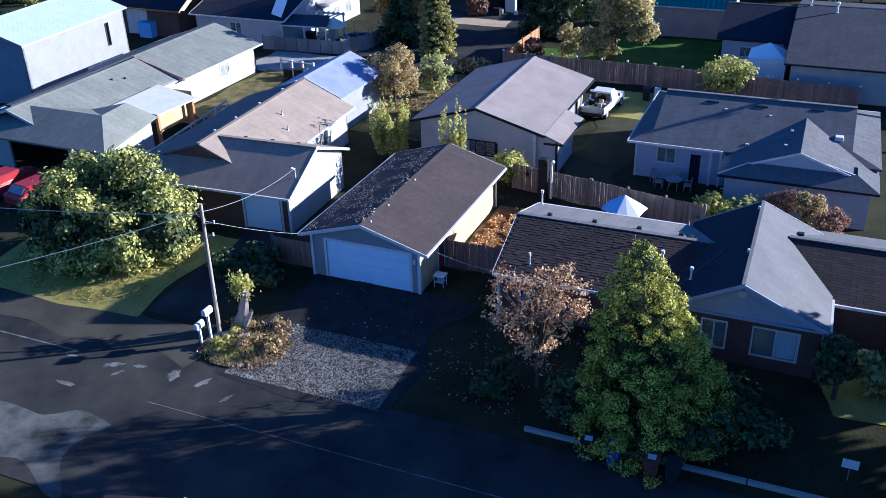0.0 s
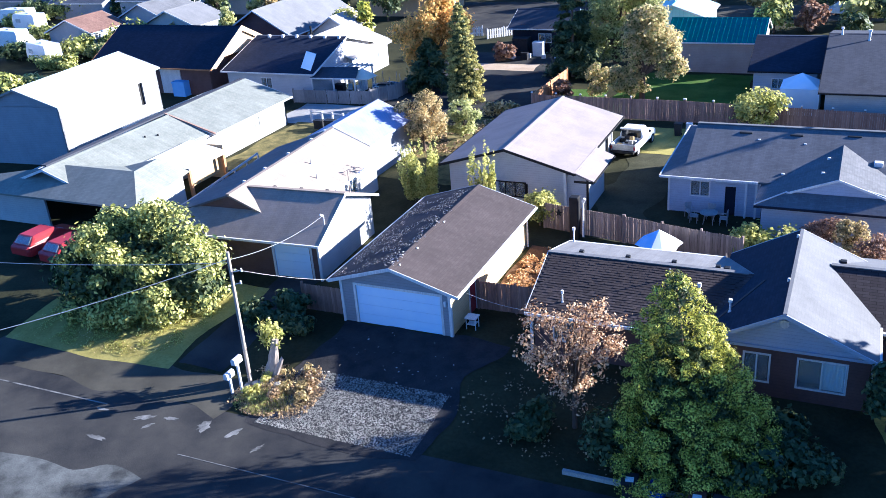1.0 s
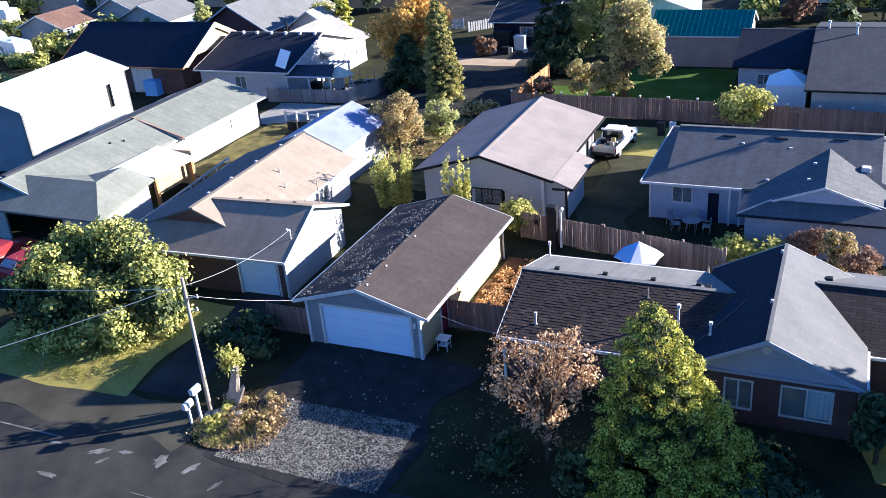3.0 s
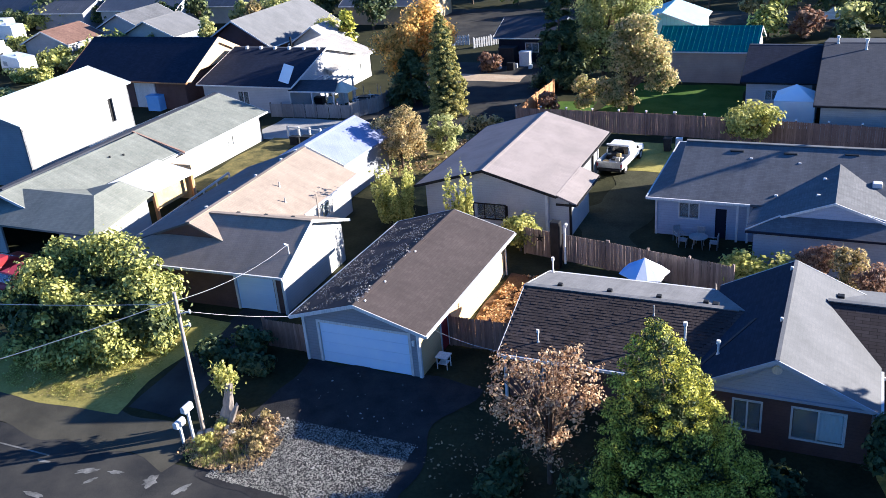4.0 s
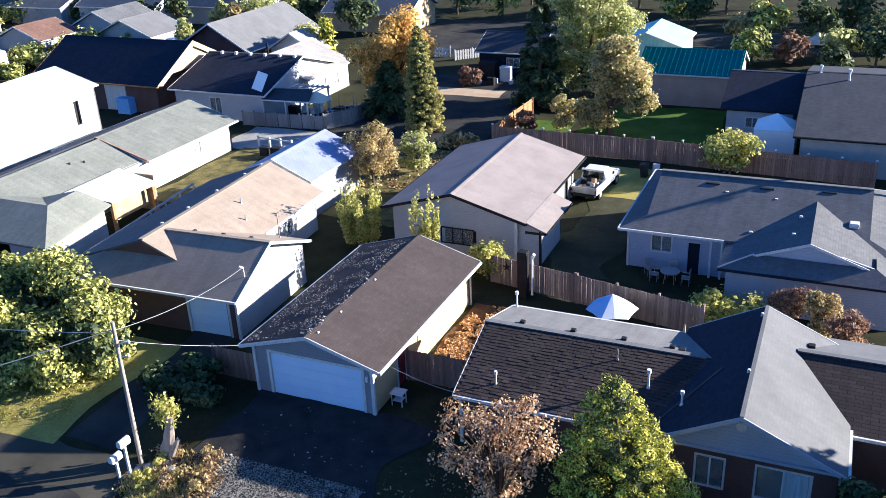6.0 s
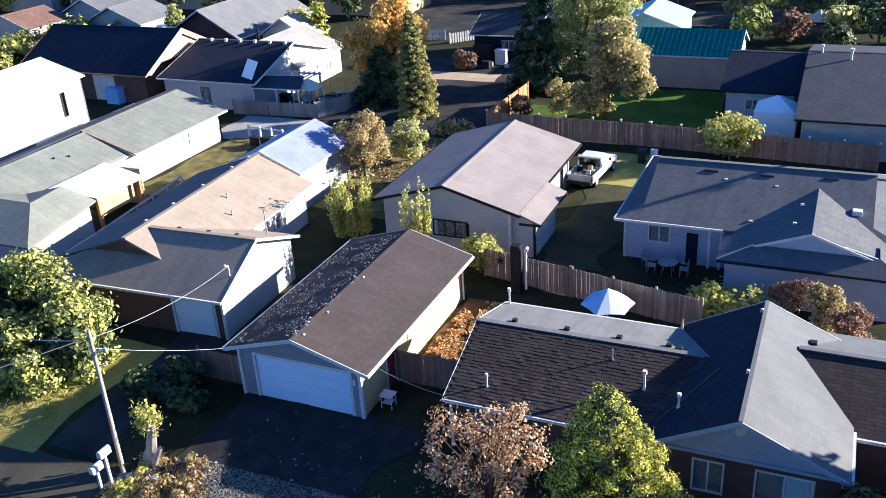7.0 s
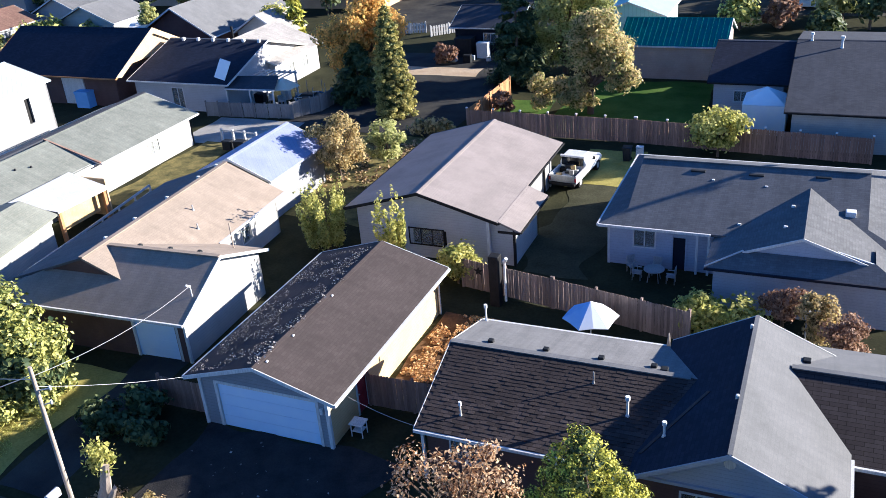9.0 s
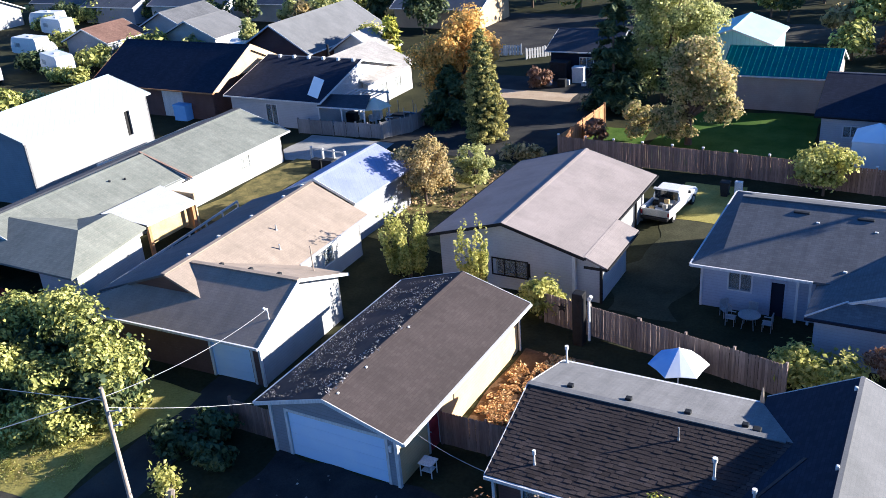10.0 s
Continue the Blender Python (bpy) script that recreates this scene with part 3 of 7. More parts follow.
# ---------------------------------------------------------------- houses
def gable_roof(root, axis, mid, a0, a1, ridge_z, e0, e0z, e1, e1z, mats, trim="white_paint", th=0.13, ends=(True, True), gutter=True):
    """Two slopes under a ridge along axis ('x' or 'y') at the cross place mid, from a0 to a1, with eaves at e0 and e1, fascia and gutters."""
    def pt(a, c, z):
        return (a, c, z) if axis == "x" else (c, a, z)
    for (e, ez), mt in zip(((e0, e0z), (e1, e1z)), mats):
        part("roof_slope", slab([pt(a0, mid, ridge_z), pt(a1, mid, ridge_z), pt(a1, e, ez), pt(a0, e, ez)], th), mt, root, "shingled roof slope")
    cap = bmesh.new()
    for e, ez in ((e0, e0z), (e1, e1z)):
        k = 0.16 / abs(e - mid)
        c, z = mid + (e - mid) * k, ridge_z + (ez - ridge_z) * k
        solid(cap, [pt(a0, mid, ridge_z + 0.03), pt(a1, mid, ridge_z + 0.03), pt(a1, c, z + 0.025), pt(a0, c, z + 0.025)], (0, 0, -0.03))
    part("ridge_cap", cap, mats[1], root)
    for a, on in zip((a0, a1), ends):
        if not on:
            continue
        s = -0.03 if a == a0 else 0.03
        for e, ez in ((e0, e0z), (e1, e1z)):
            pts = [pt(a + s, mid, ridge_z + 0.015), pt(a + s, e, ez + 0.015), pt(a + s, e, ez - 0.17), pt(a + s, mid, ridge_z - 0.17)]
            part("bargeboard", solid(bmesh.new(), pts, pt(-s * 1.2, 0, 0)), trim, root, "painted bargeboard along the gable")
    if gutter:
        for e, ez, mm in ((e0, e0z, mid), (e1, e1z, mid)):
            o = 0.05 if e > mm else -0.05
            bm = rails(bmesh.new(), [pt(a0, e + o, ez - 0.02), pt(a1, e + o, ez - 0.02)], 0.1, 0.12)
            part("gutter", bm, trim, root, "painted metal gutter")


def gable_wall(axis, at, lo, hi, mid, z0, z1, th):
    """The triangle of wall under a gable: axis is the ridge's; at, its place along it."""
    def pt(c, z):
        return (at, c, z) if axis == "x" else (c, at, z)
    return solid(bmesh.new(), [pt(lo, z0), pt(hi, z0), pt(mid, z1)], (th, 0, 0) if axis == "x" else (0, th, 0))


def corner_post(root, x, y, z0, z1, w=0.15, mat="white_paint"):
    part("corner_trim", box(x - w / 2, x + w / 2, y - w / 2, y + w / 2, z0, z1), mat, root, "painted corner board")


def sectional_door(root, x0, x1, y, z0, z1, label):
    """A sectional garage door facing -y with its frame."""
    fr = bmesh.new()
    box(x0 - 0.13, x0, y - 0.07, y + 0.05, z0, z1 + 0.13, fr)
    box(x1, x1 + 0.13, y - 0.07, y + 0.05, z0, z1 + 0.13, fr)
    box(x0, x1, y - 0.07, y + 0.05, z1, z1 + 0.13, fr)
    d = part("garage_door", fr, "white_paint", root, label)
    n = 4
    h = (z1 - z0) / n
    for i in range(n):
        bm = box(x0 + 0.01, x1 - 0.01, y + 0.03, y + 0.1, z0 + i * h + 0.004, z0 + (i + 1) * h - 0.004)
        part("door_panel", bm, "door_tinted", d)
    return d


def east_door(root, x, y0, y1, z1, mat, label):
    """A door leaf in a frame on a wall that faces +x."""
    fr = bmesh.new()
    box(x - 0.05, x + 0.04, y0 - 0.1, y0, 0, z1 + 0.1, fr)
    box(x - 0.05, x + 0.04, y1, y1 + 0.1, 0, z1 + 0.1, fr)
    box(x - 0.05, x + 0.04, y0, y1, z1, z1 + 0.1, fr)
    d = part("door", fr, "white_paint", root, label)
    leaf = box(x - 0.05, x - 0.005, y0, y1, 0.02, z1)
    for a, b in ((0.2, 0.9), (1.05, 1.85)):
        box(x - 0.006, x + 0.008, y0 + 0.12, y1 - 0.12, a, b, leaf)
    part("door_leaf", leaf, mat, d)
    part("door_knob", tube((x, y0 + 0.1, 1.0), (x + 0.06, y0 + 0.1, 1.0), 0.03), "grey_metal", d)


def garage():
    g = thing("garage", (-20.6, 42, 0), "detached grey garage with brown shingle roof and white door", "garage")
    gable_roof(g, "y", -20.6, 36.2, 48.4, 3.63, -24.3, 2.53, -16.93, 2.53, ("shingle_brown", "shingle_brown"))
    X0, X1, Y0, Y1 = -23.7, -17.45, 36.5, 48.0
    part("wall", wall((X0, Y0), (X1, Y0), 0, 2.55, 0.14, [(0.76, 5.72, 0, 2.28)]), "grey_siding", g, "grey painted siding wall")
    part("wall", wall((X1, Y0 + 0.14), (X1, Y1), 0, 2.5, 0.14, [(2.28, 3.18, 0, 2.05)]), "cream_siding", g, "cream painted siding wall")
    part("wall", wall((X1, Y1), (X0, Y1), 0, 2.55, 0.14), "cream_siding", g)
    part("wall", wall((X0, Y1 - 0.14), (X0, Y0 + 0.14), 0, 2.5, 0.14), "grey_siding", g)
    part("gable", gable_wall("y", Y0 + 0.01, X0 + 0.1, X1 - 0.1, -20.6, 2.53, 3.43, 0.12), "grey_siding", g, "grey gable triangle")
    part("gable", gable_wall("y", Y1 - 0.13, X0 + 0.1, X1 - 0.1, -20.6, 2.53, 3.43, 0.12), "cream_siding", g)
    sectional_door(g, -22.86, -17.98, 36.54, 0, 2.25, "wide pale sectional garage door tinted blue for skylit shade")
    east_door(g, X1, 38.95, 39.75, 2.02, "door_red", "dark red side door in a white frame")
    for x, y in ((X0, Y0), (X1, Y0), (X1, Y1)):
        corner_post(g, x, y, 0, 2.5)
    part("wall_lamp", soft_box(-17.76, -17.62, 36.36, 36.5, 1.75, 2.05, 0.03), "white_plastic", g, "white wall lamp")
    part("downspout", tube((X1 + 0.12, 47.85, 0.05), (X1 + 0.12, 47.85, 2.42), 0.05), "white_paint", g)
    for x, y in ((-20.3, 39.0), (-20.35, 42.6), (-20.3, 36.9)):
        z = 3.63 - (x + 20.6) * 0.2985
        part("roof_vent", soft_box(x - 0.04, x + 0.04, y - 0.06, y + 0.06, z - 0.05, z + 0.05, 0.012), "white_plastic", g, "small pale roof vent")
    return g


def main_house():
    h = thing("house", (-5, 40, 0), "low brown-roofed house with grey front gable and white windows", "house")
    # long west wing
    # Front slope in dark brown shingles, back slope in pale grey ones.
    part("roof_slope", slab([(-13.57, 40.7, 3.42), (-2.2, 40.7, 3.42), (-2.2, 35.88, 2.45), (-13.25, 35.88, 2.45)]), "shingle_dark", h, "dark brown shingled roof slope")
    part("roof_slope", slab([(-2.2, 40.7, 3.42), (-13.57, 40.7, 3.42), (-13.45, 44.0, 2.58), (-2.2, 44.0, 2.58)]), "shingle_pale", h, "pale grey shingled back slope")
    part("gutter", rails(bmesh.new(), [(-13.25, 35.83, 2.45), (-4.9, 35.83, 2.45)], 0.1, 0.13), "white_paint", h, "white gutter")
    part("gutter", rails(bmesh.new(), [(-13.45, 44.05, 2.58), (-5.2, 44.05, 2.58)], 0.1, 0.13), "white_paint", h)
    bm = bmesh.new()
    for x, y, z in ((-13.28, 35.88, 2.45), (-13.48, 44.0, 2.58)):
        solid(bm, [(-13.62, 40.7, 3.44), (x, y, z + 0.02), (x, y, z - 0.16), (-13.62, 40.7, 3.26)], (0.03, 0, 0))
    part("bargeboard", bm, "white_paint", h)
    part("ridge_cap", rails(bmesh.new(), [(-13.57, 40.7, 3.46), (-3.7, 40.7, 3.46)], 0.28, 0.05), "shingle_pale", h)
    # front gable wing
    P, PW = 0.457, 0.52
    RX, RZ, LX, EX, F, B = -1.7, 4.33, -5.0, 2.02, 35.4, 44.45
    lz, ez = RZ - PW * (RX - LX), RZ - P * (EX - RX)
    # West slope's shade is put into its blue-black colour; east slope keeps grey.
    part("roof_slope", slab([(RX, B, RZ), (RX, F, RZ), (LX, F, lz), (LX, B, lz)]), "shingle_navy", h, "roof slope coloured blue-black for its shade")
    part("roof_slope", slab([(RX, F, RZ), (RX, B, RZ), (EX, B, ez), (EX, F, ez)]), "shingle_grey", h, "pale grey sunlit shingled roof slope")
    part("ridge_cap", rails(bmesh.new(), [(RX, F, RZ + 0.03), (RX, B, RZ + 0.03)], 0.16, 0.05), "shingle_grey", h)
    bm = bmesh.new()
    for x, z in ((LX, lz), (EX, ez)):
        solid(bm, [(RX, F - 0.03, RZ + 0.02), (x, F - 0.03, z + 0.02), (x, F - 0.03, z - 0.17), (RX, F - 0.03, RZ - 0.17)], (0, 0.04, 0))
    part("bargeboard", bm, "blue_grey_siding", h, "grey-blue bargeboard")
    bm = bmesh.new()
    for x, z in ((LX, lz), (EX, ez)):
        solid(bm, [(RX, B + 0.03, RZ + 0.02), (x, B + 0.03, z + 0.02), (x, B + 0.03, z - 0.17), (RX, B + 0.03, RZ - 0.17)], (0, -0.04, 0))
    part("bargeboard", bm, "white_paint", h)
    part("gutter", rails(bmesh.new(), [(EX + 0.05, F, ez), (EX + 0.05, 38.5, ez)], 0.1, 0.12), "white_paint", h)
    # strip of pale metal down the shaded slope beside the valley
    bm = bmesh.new()
    solid(bm, [(-2.97, 39.66, 3.695), (-2.85, 39.58, 3.76), (-4.74, 36.57, 2.775), (-4.86, 36.65, 2.72)], (0, 0, -0.03))
    part("valley_flashing", bm, "shingle_brown", h, "dull valley strip")
    # walls
    part("wall", wall((-4.75, 35.8), (1.75, 35.8), -0.5, 2.45, 0.15, [(1.55, 2.55, 0.75, 2.05), (3.75, 5.6, 0.72, 2.08)]), "brown_siding", h, "dark brown lower wall")
    part("gable", gable_wall("y", 35.79, -4.7, 1.7, RX, 2.5, 4.08, 0.12), "blue_grey_siding", h, "grey-blue gable wall")
    part("trim_band", box(-4.8, 1.8, 35.68, 35.8, 2.4, 2.52), "blue_grey_siding", h, "pale band under the gable")
    window(h, (-3.2, 35.8), (-2.2, 35.8), 0.75, 2.05, mullions=1)
    window(h, (-1.0, 35.8), (0.85, 35.8), 0.72, 2.08, mullions=1, curtain=True)
    part("gable_vent", tube((-1.7, 35.74, 3.68), (-1.7, 35.82, 3.68), 0.2, 0.2, 8), "white_paint", h, "pale eight-sided gable vent")
    part("porch_step", box(-2.6, 0.2, 34.9, 35.8, -0.6, -0.35), "concrete", h, "low concrete step")
    part("wall", wall((1.75, 35.95), (1.75, 44.2), -0.5, 2.6, 0.15), "blue_grey_siding", h)
    part("wall", wall((-12.95, 36.35), (-4.75, 36.35), -0.4, 2.42, 0.15, [(1.0, 2.2, 0.9, 2.0), (5.2, 6.8, 0.8, 2.0)]), "brown_siding", h, "dark brown front wall")
    window(h, (-11.95, 36.35), (-10.75, 36.35), 0.9, 2.0, mullions=1)
    window(h, (-7.75, 36.35), (-6.15, 36.35), 0.8, 2.0, mullions=1)
    part("porch_post", box(-13.05, -12.93, 36.0, 36.12, -0.4, 2.35), "white_paint", h, "white porch post")
    part("wall", wall((-12.95, 43.6), (-12.95, 36.5), -0.2, 2.45, 0.15), "brown_siding", h)
    bm = solid(bmesh.new(), [(-12.95, 36.5, 2.4), (-12.95, 43.6, 2.4), (-12.95, 40.7, 3.24)], (0.12, 0, 0))
    part("gable", bm, "brown_siding", h)
    part("wall", wall((-4.75, 43.6), (-12.95, 43.6), -0.2, 2.45, 0.15), "grey_siding", h)
    part("wall", wall((1.75, 44.2), (-4.75, 44.2), -0.2, 2.6, 0.15), "grey_siding", h)
    part("gable", gable_wall("y", 44.1, -4.7, 1.7, RX, 2.55, 4.08, 0.12), "grey_siding", h)
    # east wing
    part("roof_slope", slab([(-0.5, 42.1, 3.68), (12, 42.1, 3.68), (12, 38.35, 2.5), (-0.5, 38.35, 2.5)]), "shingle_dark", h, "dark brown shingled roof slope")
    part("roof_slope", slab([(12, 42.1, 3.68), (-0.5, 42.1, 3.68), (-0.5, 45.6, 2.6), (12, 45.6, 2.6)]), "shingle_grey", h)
    part("ridge_cap", rails(bmesh.new(), [(-0.2, 42.1, 3.72), (12, 42.1, 3.72)], 0.26, 0.05), "shingle_grey", h)
    part("gutter", rails(bmesh.new(), [(2.1, 38.3, 2.5), (12, 38.3, 2.5)], 0.1, 0.13), "white_paint", h)
    part("wall", wall((1.65, 38.7), (11.7, 38.7), -0.5, 2.5, 0.15), "brown_siding", h)
    part("wall", wall((11.7, 38.7), (11.7, 45.2), -0.2, 2.5, 0.15), "brown_siding", h)
    part("wall", wall((11.7, 45.2), (1.65, 45.2), -0.2, 2.5, 0.15), "grey_siding", h)
    part("downspout", tube((1.95, 38.5, -0.4), (1.95, 38.5, 2.4), 0.05), "white_paint", h, "white downspout")
    roof_pipe(h, -5.6, 38.3, 2.94, 0.75, 0.05)
    roof_pipe(h, -4.1, 37.35, 3.08, 0.5, 0.045)
    roof_pipe(h, -11.7, 36.9, 2.66, 0.5, 0.035)
    roof_pipe(h, -7.2, 39.6, 3.25, 0.5, 0.03, False, "grey_metal")
    roof_pipe(h, -13.2, 43.85, 2.62, 0.7, 0.045)
    for x in (-12.0, -9.6, -7.3, -5.2):
        roof_vent(h, x, 41.25, 3.28, 0.24)
    roof_vent(h, -4.75, 41.0, 3.36, 0.3)
    roof_vent(h, 0.3, 43.0, 3.42, 0.3)
    for y in (38.7, 43.6):
        part("roof_vent", soft_box(-1.9, -1.78, y - 0.07, y + 0.07, 4.2, 4.4, 0.03), "white_plastic", h, "small white ridge vent")
    roof_tabs(h)
    return h


def roof_tabs(h):
    """Shingle tabs laid in courses on the west wing's front slope: the lower courses one by one, the rest joined."""
    g = np.random.default_rng(44)
    rise = math.atan2(0.97, 4.82)
    up = Vector((0, math.cos(rise), math.sin(rise)))
    nrm = Vector((0, -math.sin(rise), math.cos(rise)))
    W, L, row = 0.3, 0.25, 0.195

    def corners(w, t):
        return [(0, 0, 0), (w, 0, 0), (w, L, 0), (0, L, 0), (0, 0, t), (w, 0, t), (w, L, 0.006), (0, L, 0.006)]

    quads = [(0, 3, 2, 1), (4, 5, 6, 7), (0, 1, 5, 4), (1, 2, 6, 5), (2, 3, 7, 6), (3, 0, 4, 7)]
    kinds = []
    for w, t in ((W - 0.012, 0.024), (W - 0.02, 0.032), (W - 0.014, 0.019)):
        me = bpy.data.meshes.new("shingle")
        me.from_pydata(corners(w, t), [], quads)
        me.materials.append(M["shingle_tab"])
        kinds.append(me)
    verts, faces = [], []
    for r in range(24):
        base = Vector((0, 35.9, 2.453)) + up * (r * row)
        x = -13.23 - 0.3 * r / 24 + (W / 2 if r % 2 else 0.0)
        end = -5.3 + max(0.0, base.y - 36.6) * 0.45
        while x + W < end:
            at = base + Vector((x, 0, 0)) + nrm * (0.002 + 0.004 * g.random()) + up * (0.012 * g.normal())
            k = int(g.integers(3))
            if r < 11:
                ob = new("shingle", kinds[k])
                ob.parent = h
                ob.location = at - ORIGIN[h.name]
                ob.rotation_euler = (rise, 0, 0)
            else:
                b = len(verts)
                for cx, cy, cz in corners(W - 0.014, (0.024, 0.032, 0.019)[k]):
                    verts.append(at + Vector((cx, 0, 0)) + up * cy + nrm * cz - ORIGIN[h.name])
                faces += [tuple(b + i for i in q) for q in quads]
            x += W
    me = bpy.data.meshes.new("upper_shingles")
    me.from_pydata(verts, [], faces)
    me.materials.append(M["shingle_tab"])
    ob = new("upper_shingles", me)
    ob.parent = h
    ob["kind"] = "stuff"


def workshop():
    s = thing("workshop", (-20.9, 59, 0), "tall pale grey workshop with a light shingle roof", "workshop")
    gable_roof(s, "y", -20.7, 53.15, 66.2, 4.34, -25.45, 3.0, -15.95, 3.0, ("shingle_mauve", "shingle_mauve"), "black_trim")
    X0, X1, Y0, Y1 = -25.0, -16.75, 53.8, 65.65
    part("wall", wall((X0, Y0), (X1, Y0), 0, 3.05, 0.15, [(3.55, 5.65, 0.85, 1.8)]), "pale_grey_siding", s, "pale grey front wall")
    part("wall", wall((X1, Y0 + 0.15), (X1, Y1), 0, 3.0, 0.15, [(6.2, 10.2, 0, 2.3)]), "white_siding", s, "white side wall with a wide opening")
    part("wall", wall((X1, Y1), (X0, Y1), 0, 3.05, 0.15), "pale_grey_siding", s)
    part("wall", wall((X0, Y1 - 0.15), (X0, Y0 + 0.15), 0, 3.0, 0.15), "pale_grey_siding", s)
    part("gable", gable_wall("y", Y0 + 0.01, X0 + 0.1, X1 - 0.05, -20.7, 3.03, 4.14, 0.13), "pale_grey_siding", s)
    part("gable", gable_wall("y", Y1 - 0.14, X0 + 0.1, X1 - 0.05, -20.7, 3.03, 4.14, 0.13), "pale_grey_siding", s)
    window(s, (-21.65, Y0), (-19.55, Y0), 0.85, 1.8, mullions=2, frame_mat="black_trim")
    for x, y in ((X1, Y0), (X1, Y1)):
        corner_post(s, x, y, 0, 2.95, 0.18)
    d = part("roller_door", box(X1 - 0.12, X1 - 0.06, 60.2, 64.2, 0, 2.3), "white_metal", s, "white ribbed roller door")
    for y in (60.1, 64.3):
        part("door_post", box(X1 - 0.05, X1 + 0.1, y - 0.09, y + 0.09, 0, 2.5), "black_trim", s, "dark door post")
    # lean-to
    part("lean_to_roof", slab([(-15.98, 53.25, 3.03), (-15.98, 58.55, 3.03), (-14.7, 58.55, 2.52), (-14.7, 53.25, 2.52)], 0.12), "shingle_mauve", s, "pale lean-to roof")
    part("lean_to_trim", box(-15.98, -14.68, 53.2, 53.24, 2.35, 2.5), "black_trim", s)
    part("lean_to_wall", wall((-16.85, 54.0), (-15.3, 54.0), 0, 2.55, 0.12), "pale_grey_siding", s)
    part("lean_to_wall", wall((-15.3, 54.12), (-15.3, 58.2), 0, 2.5, 0.12), "white_siding", s, "white lean-to side wall")
    part("lean_to_wall", wall((-15.3, 58.2), (-16.85, 58.2), 0, 2.55, 0.12), "pale_grey_siding", s)
    corner_post(s, -15.3, 54.0, 0, 2.5, 0.14, "black_trim")
    part("gutter", rails(bmesh.new(), [(-14.65, 53.25, 2.5), (-14.65, 58.5, 2.5)], 0.08, 0.1), "black_trim", s)
    for y in (57.0, 58.3):
        part("wall_lamp", soft_box(-15.28, -15.05, y - 0.1, y + 0.1, 1.9, 2.15, 0.03), "white_plastic", s, "white wall lamp")


def right_house():
    h = thing("house", (-4, 59, 0), "blue-grey house with dark shingled hip roof", "house")
    E, EZ, S, N, RY, RZ, GX = -10.85, 2.63, 55.1, 65.9, 60.6, 4.5, -9.5
    k = (GX - E) * (RZ - EZ) / (RY - S)
    gz = EZ + k
    gy0, gy1 = S + (GX - E), N - (GX - E)
    EE, GE = 4.2, 2.5
    m = "shingle_slate"
    part("roof_slope", slab([(GX, RY, RZ), (GX, gy0, gz), (E, S, EZ), (EE, S, EZ), (GE, gy0, gz), (GE, RY, RZ)][::-1], 0.13), m, h, "dark grey shingled front slope")
    part("roof_slope", slab([(GX, RY, RZ), (GE, RY, RZ), (GE, gy1, gz), (EE, N, EZ), (E, N, EZ), (GX, gy1, gz)][::-1], 0.13), m, h, "pale sunlit shingled back slope")
    part("roof_slope", slab([(E, S, EZ), (GX, gy0, gz), (GX, gy1, gz), (E, N, EZ)], 0.13), m, h, "dark shingled hip end")
    part("roof_slope", slab([(EE, S, EZ), (GE, gy0, gz), (GE, gy1, gz), (EE, N, EZ)][::-1], 0.13), m, h)
    for x, o in ((GX + 0.12, 0.08), (GE - 0.12, -0.08)):
        part("gable", solid(bmesh.new(), [(x, gy0, gz - 0.05), (x, gy1, gz - 0.05), (x, RY, RZ - 0.1)], (o, 0, 0)), "blue_grey_siding", h)
    part("ridge_cap", rails(bmesh.new(), [(GX, RY, RZ + 0.04), (GE, RY, RZ + 0.04)], 0.3, 0.06), "shingle_grey", h)
    bm = bmesh.new()
    for a, b in (((E, S - 0.04), (-4.9, S - 0.04)), ((E - 0.04, N), (E - 0.04, S)), ((E, N + 0.04), (EE, N + 0.04))):
        rails(bm, [(*a, EZ + 0.01), (*b, EZ + 0.01)], 0.09, 0.14)
    part("gutter", bm, "white_paint", h, "white gutter along the eaves")
    X0, Y0, Y1 = -10.4, 55.75, 65.2
    part("wall", wall((X0, Y0), (-4.7, Y0), 0, 2.55, 0.15, [(1.4, 2.5, 1.2, 2.15), (3.5, 4.15, 0, 1.95)]), "blue_grey_siding", h, "blue-grey siding wall")
    window(h, (-9.0, Y0), (-7.9, Y0), 1.2, 2.15, mullions=1)
    fr = bmesh.new()
    box(-7.0, -6.9, Y0 - 0.04, Y0 + 0.06, 0, 2.05, fr)
    box(-6.25, -6.15, Y0 - 0.04, Y0 + 0.06, 0, 2.05, fr)
    box(-6.9, -6.25, Y0 - 0.04, Y0 + 0.06, 1.95, 2.05, fr)
    d = part("door", fr, "blue_grey_siding", h, "back door in a grey frame")
    part("door_leaf", box(-6.9, -6.25, Y0 + 0.06, Y0 + 0.1, 0.02, 1.95), "shingle_navy", d)
    part("wall", wall((X0, Y1), (X0, Y0 + 0.15), 0, 2.55, 0.15), "blue_grey_siding", h)
    part("wall", wall((3.7, Y1), (X0, Y1), 0, 2.55, 0.15), "blue_grey_siding", h)
    part("wall", wall((3.7, Y0), (3.7, Y1), 0, 2.55, 0.15), "blue_grey_siding", h)
    corner_post(h, X0, Y0, 0, 2.5, 0.12)
    # front wing with a small gable over a lower apron roof
    WX, WZ, L, R, gy = -0.38, 4.0, -4.75, 4.1, 52.72
    p = 0.37
    lz = WZ - p * (WX - L)
    part("wing_slope", slab([(WX, 61, WZ), (WX, gy, WZ), (L, gy, lz), (L, 61, lz)], 0.12), m, h, "dark shingled wing slope")
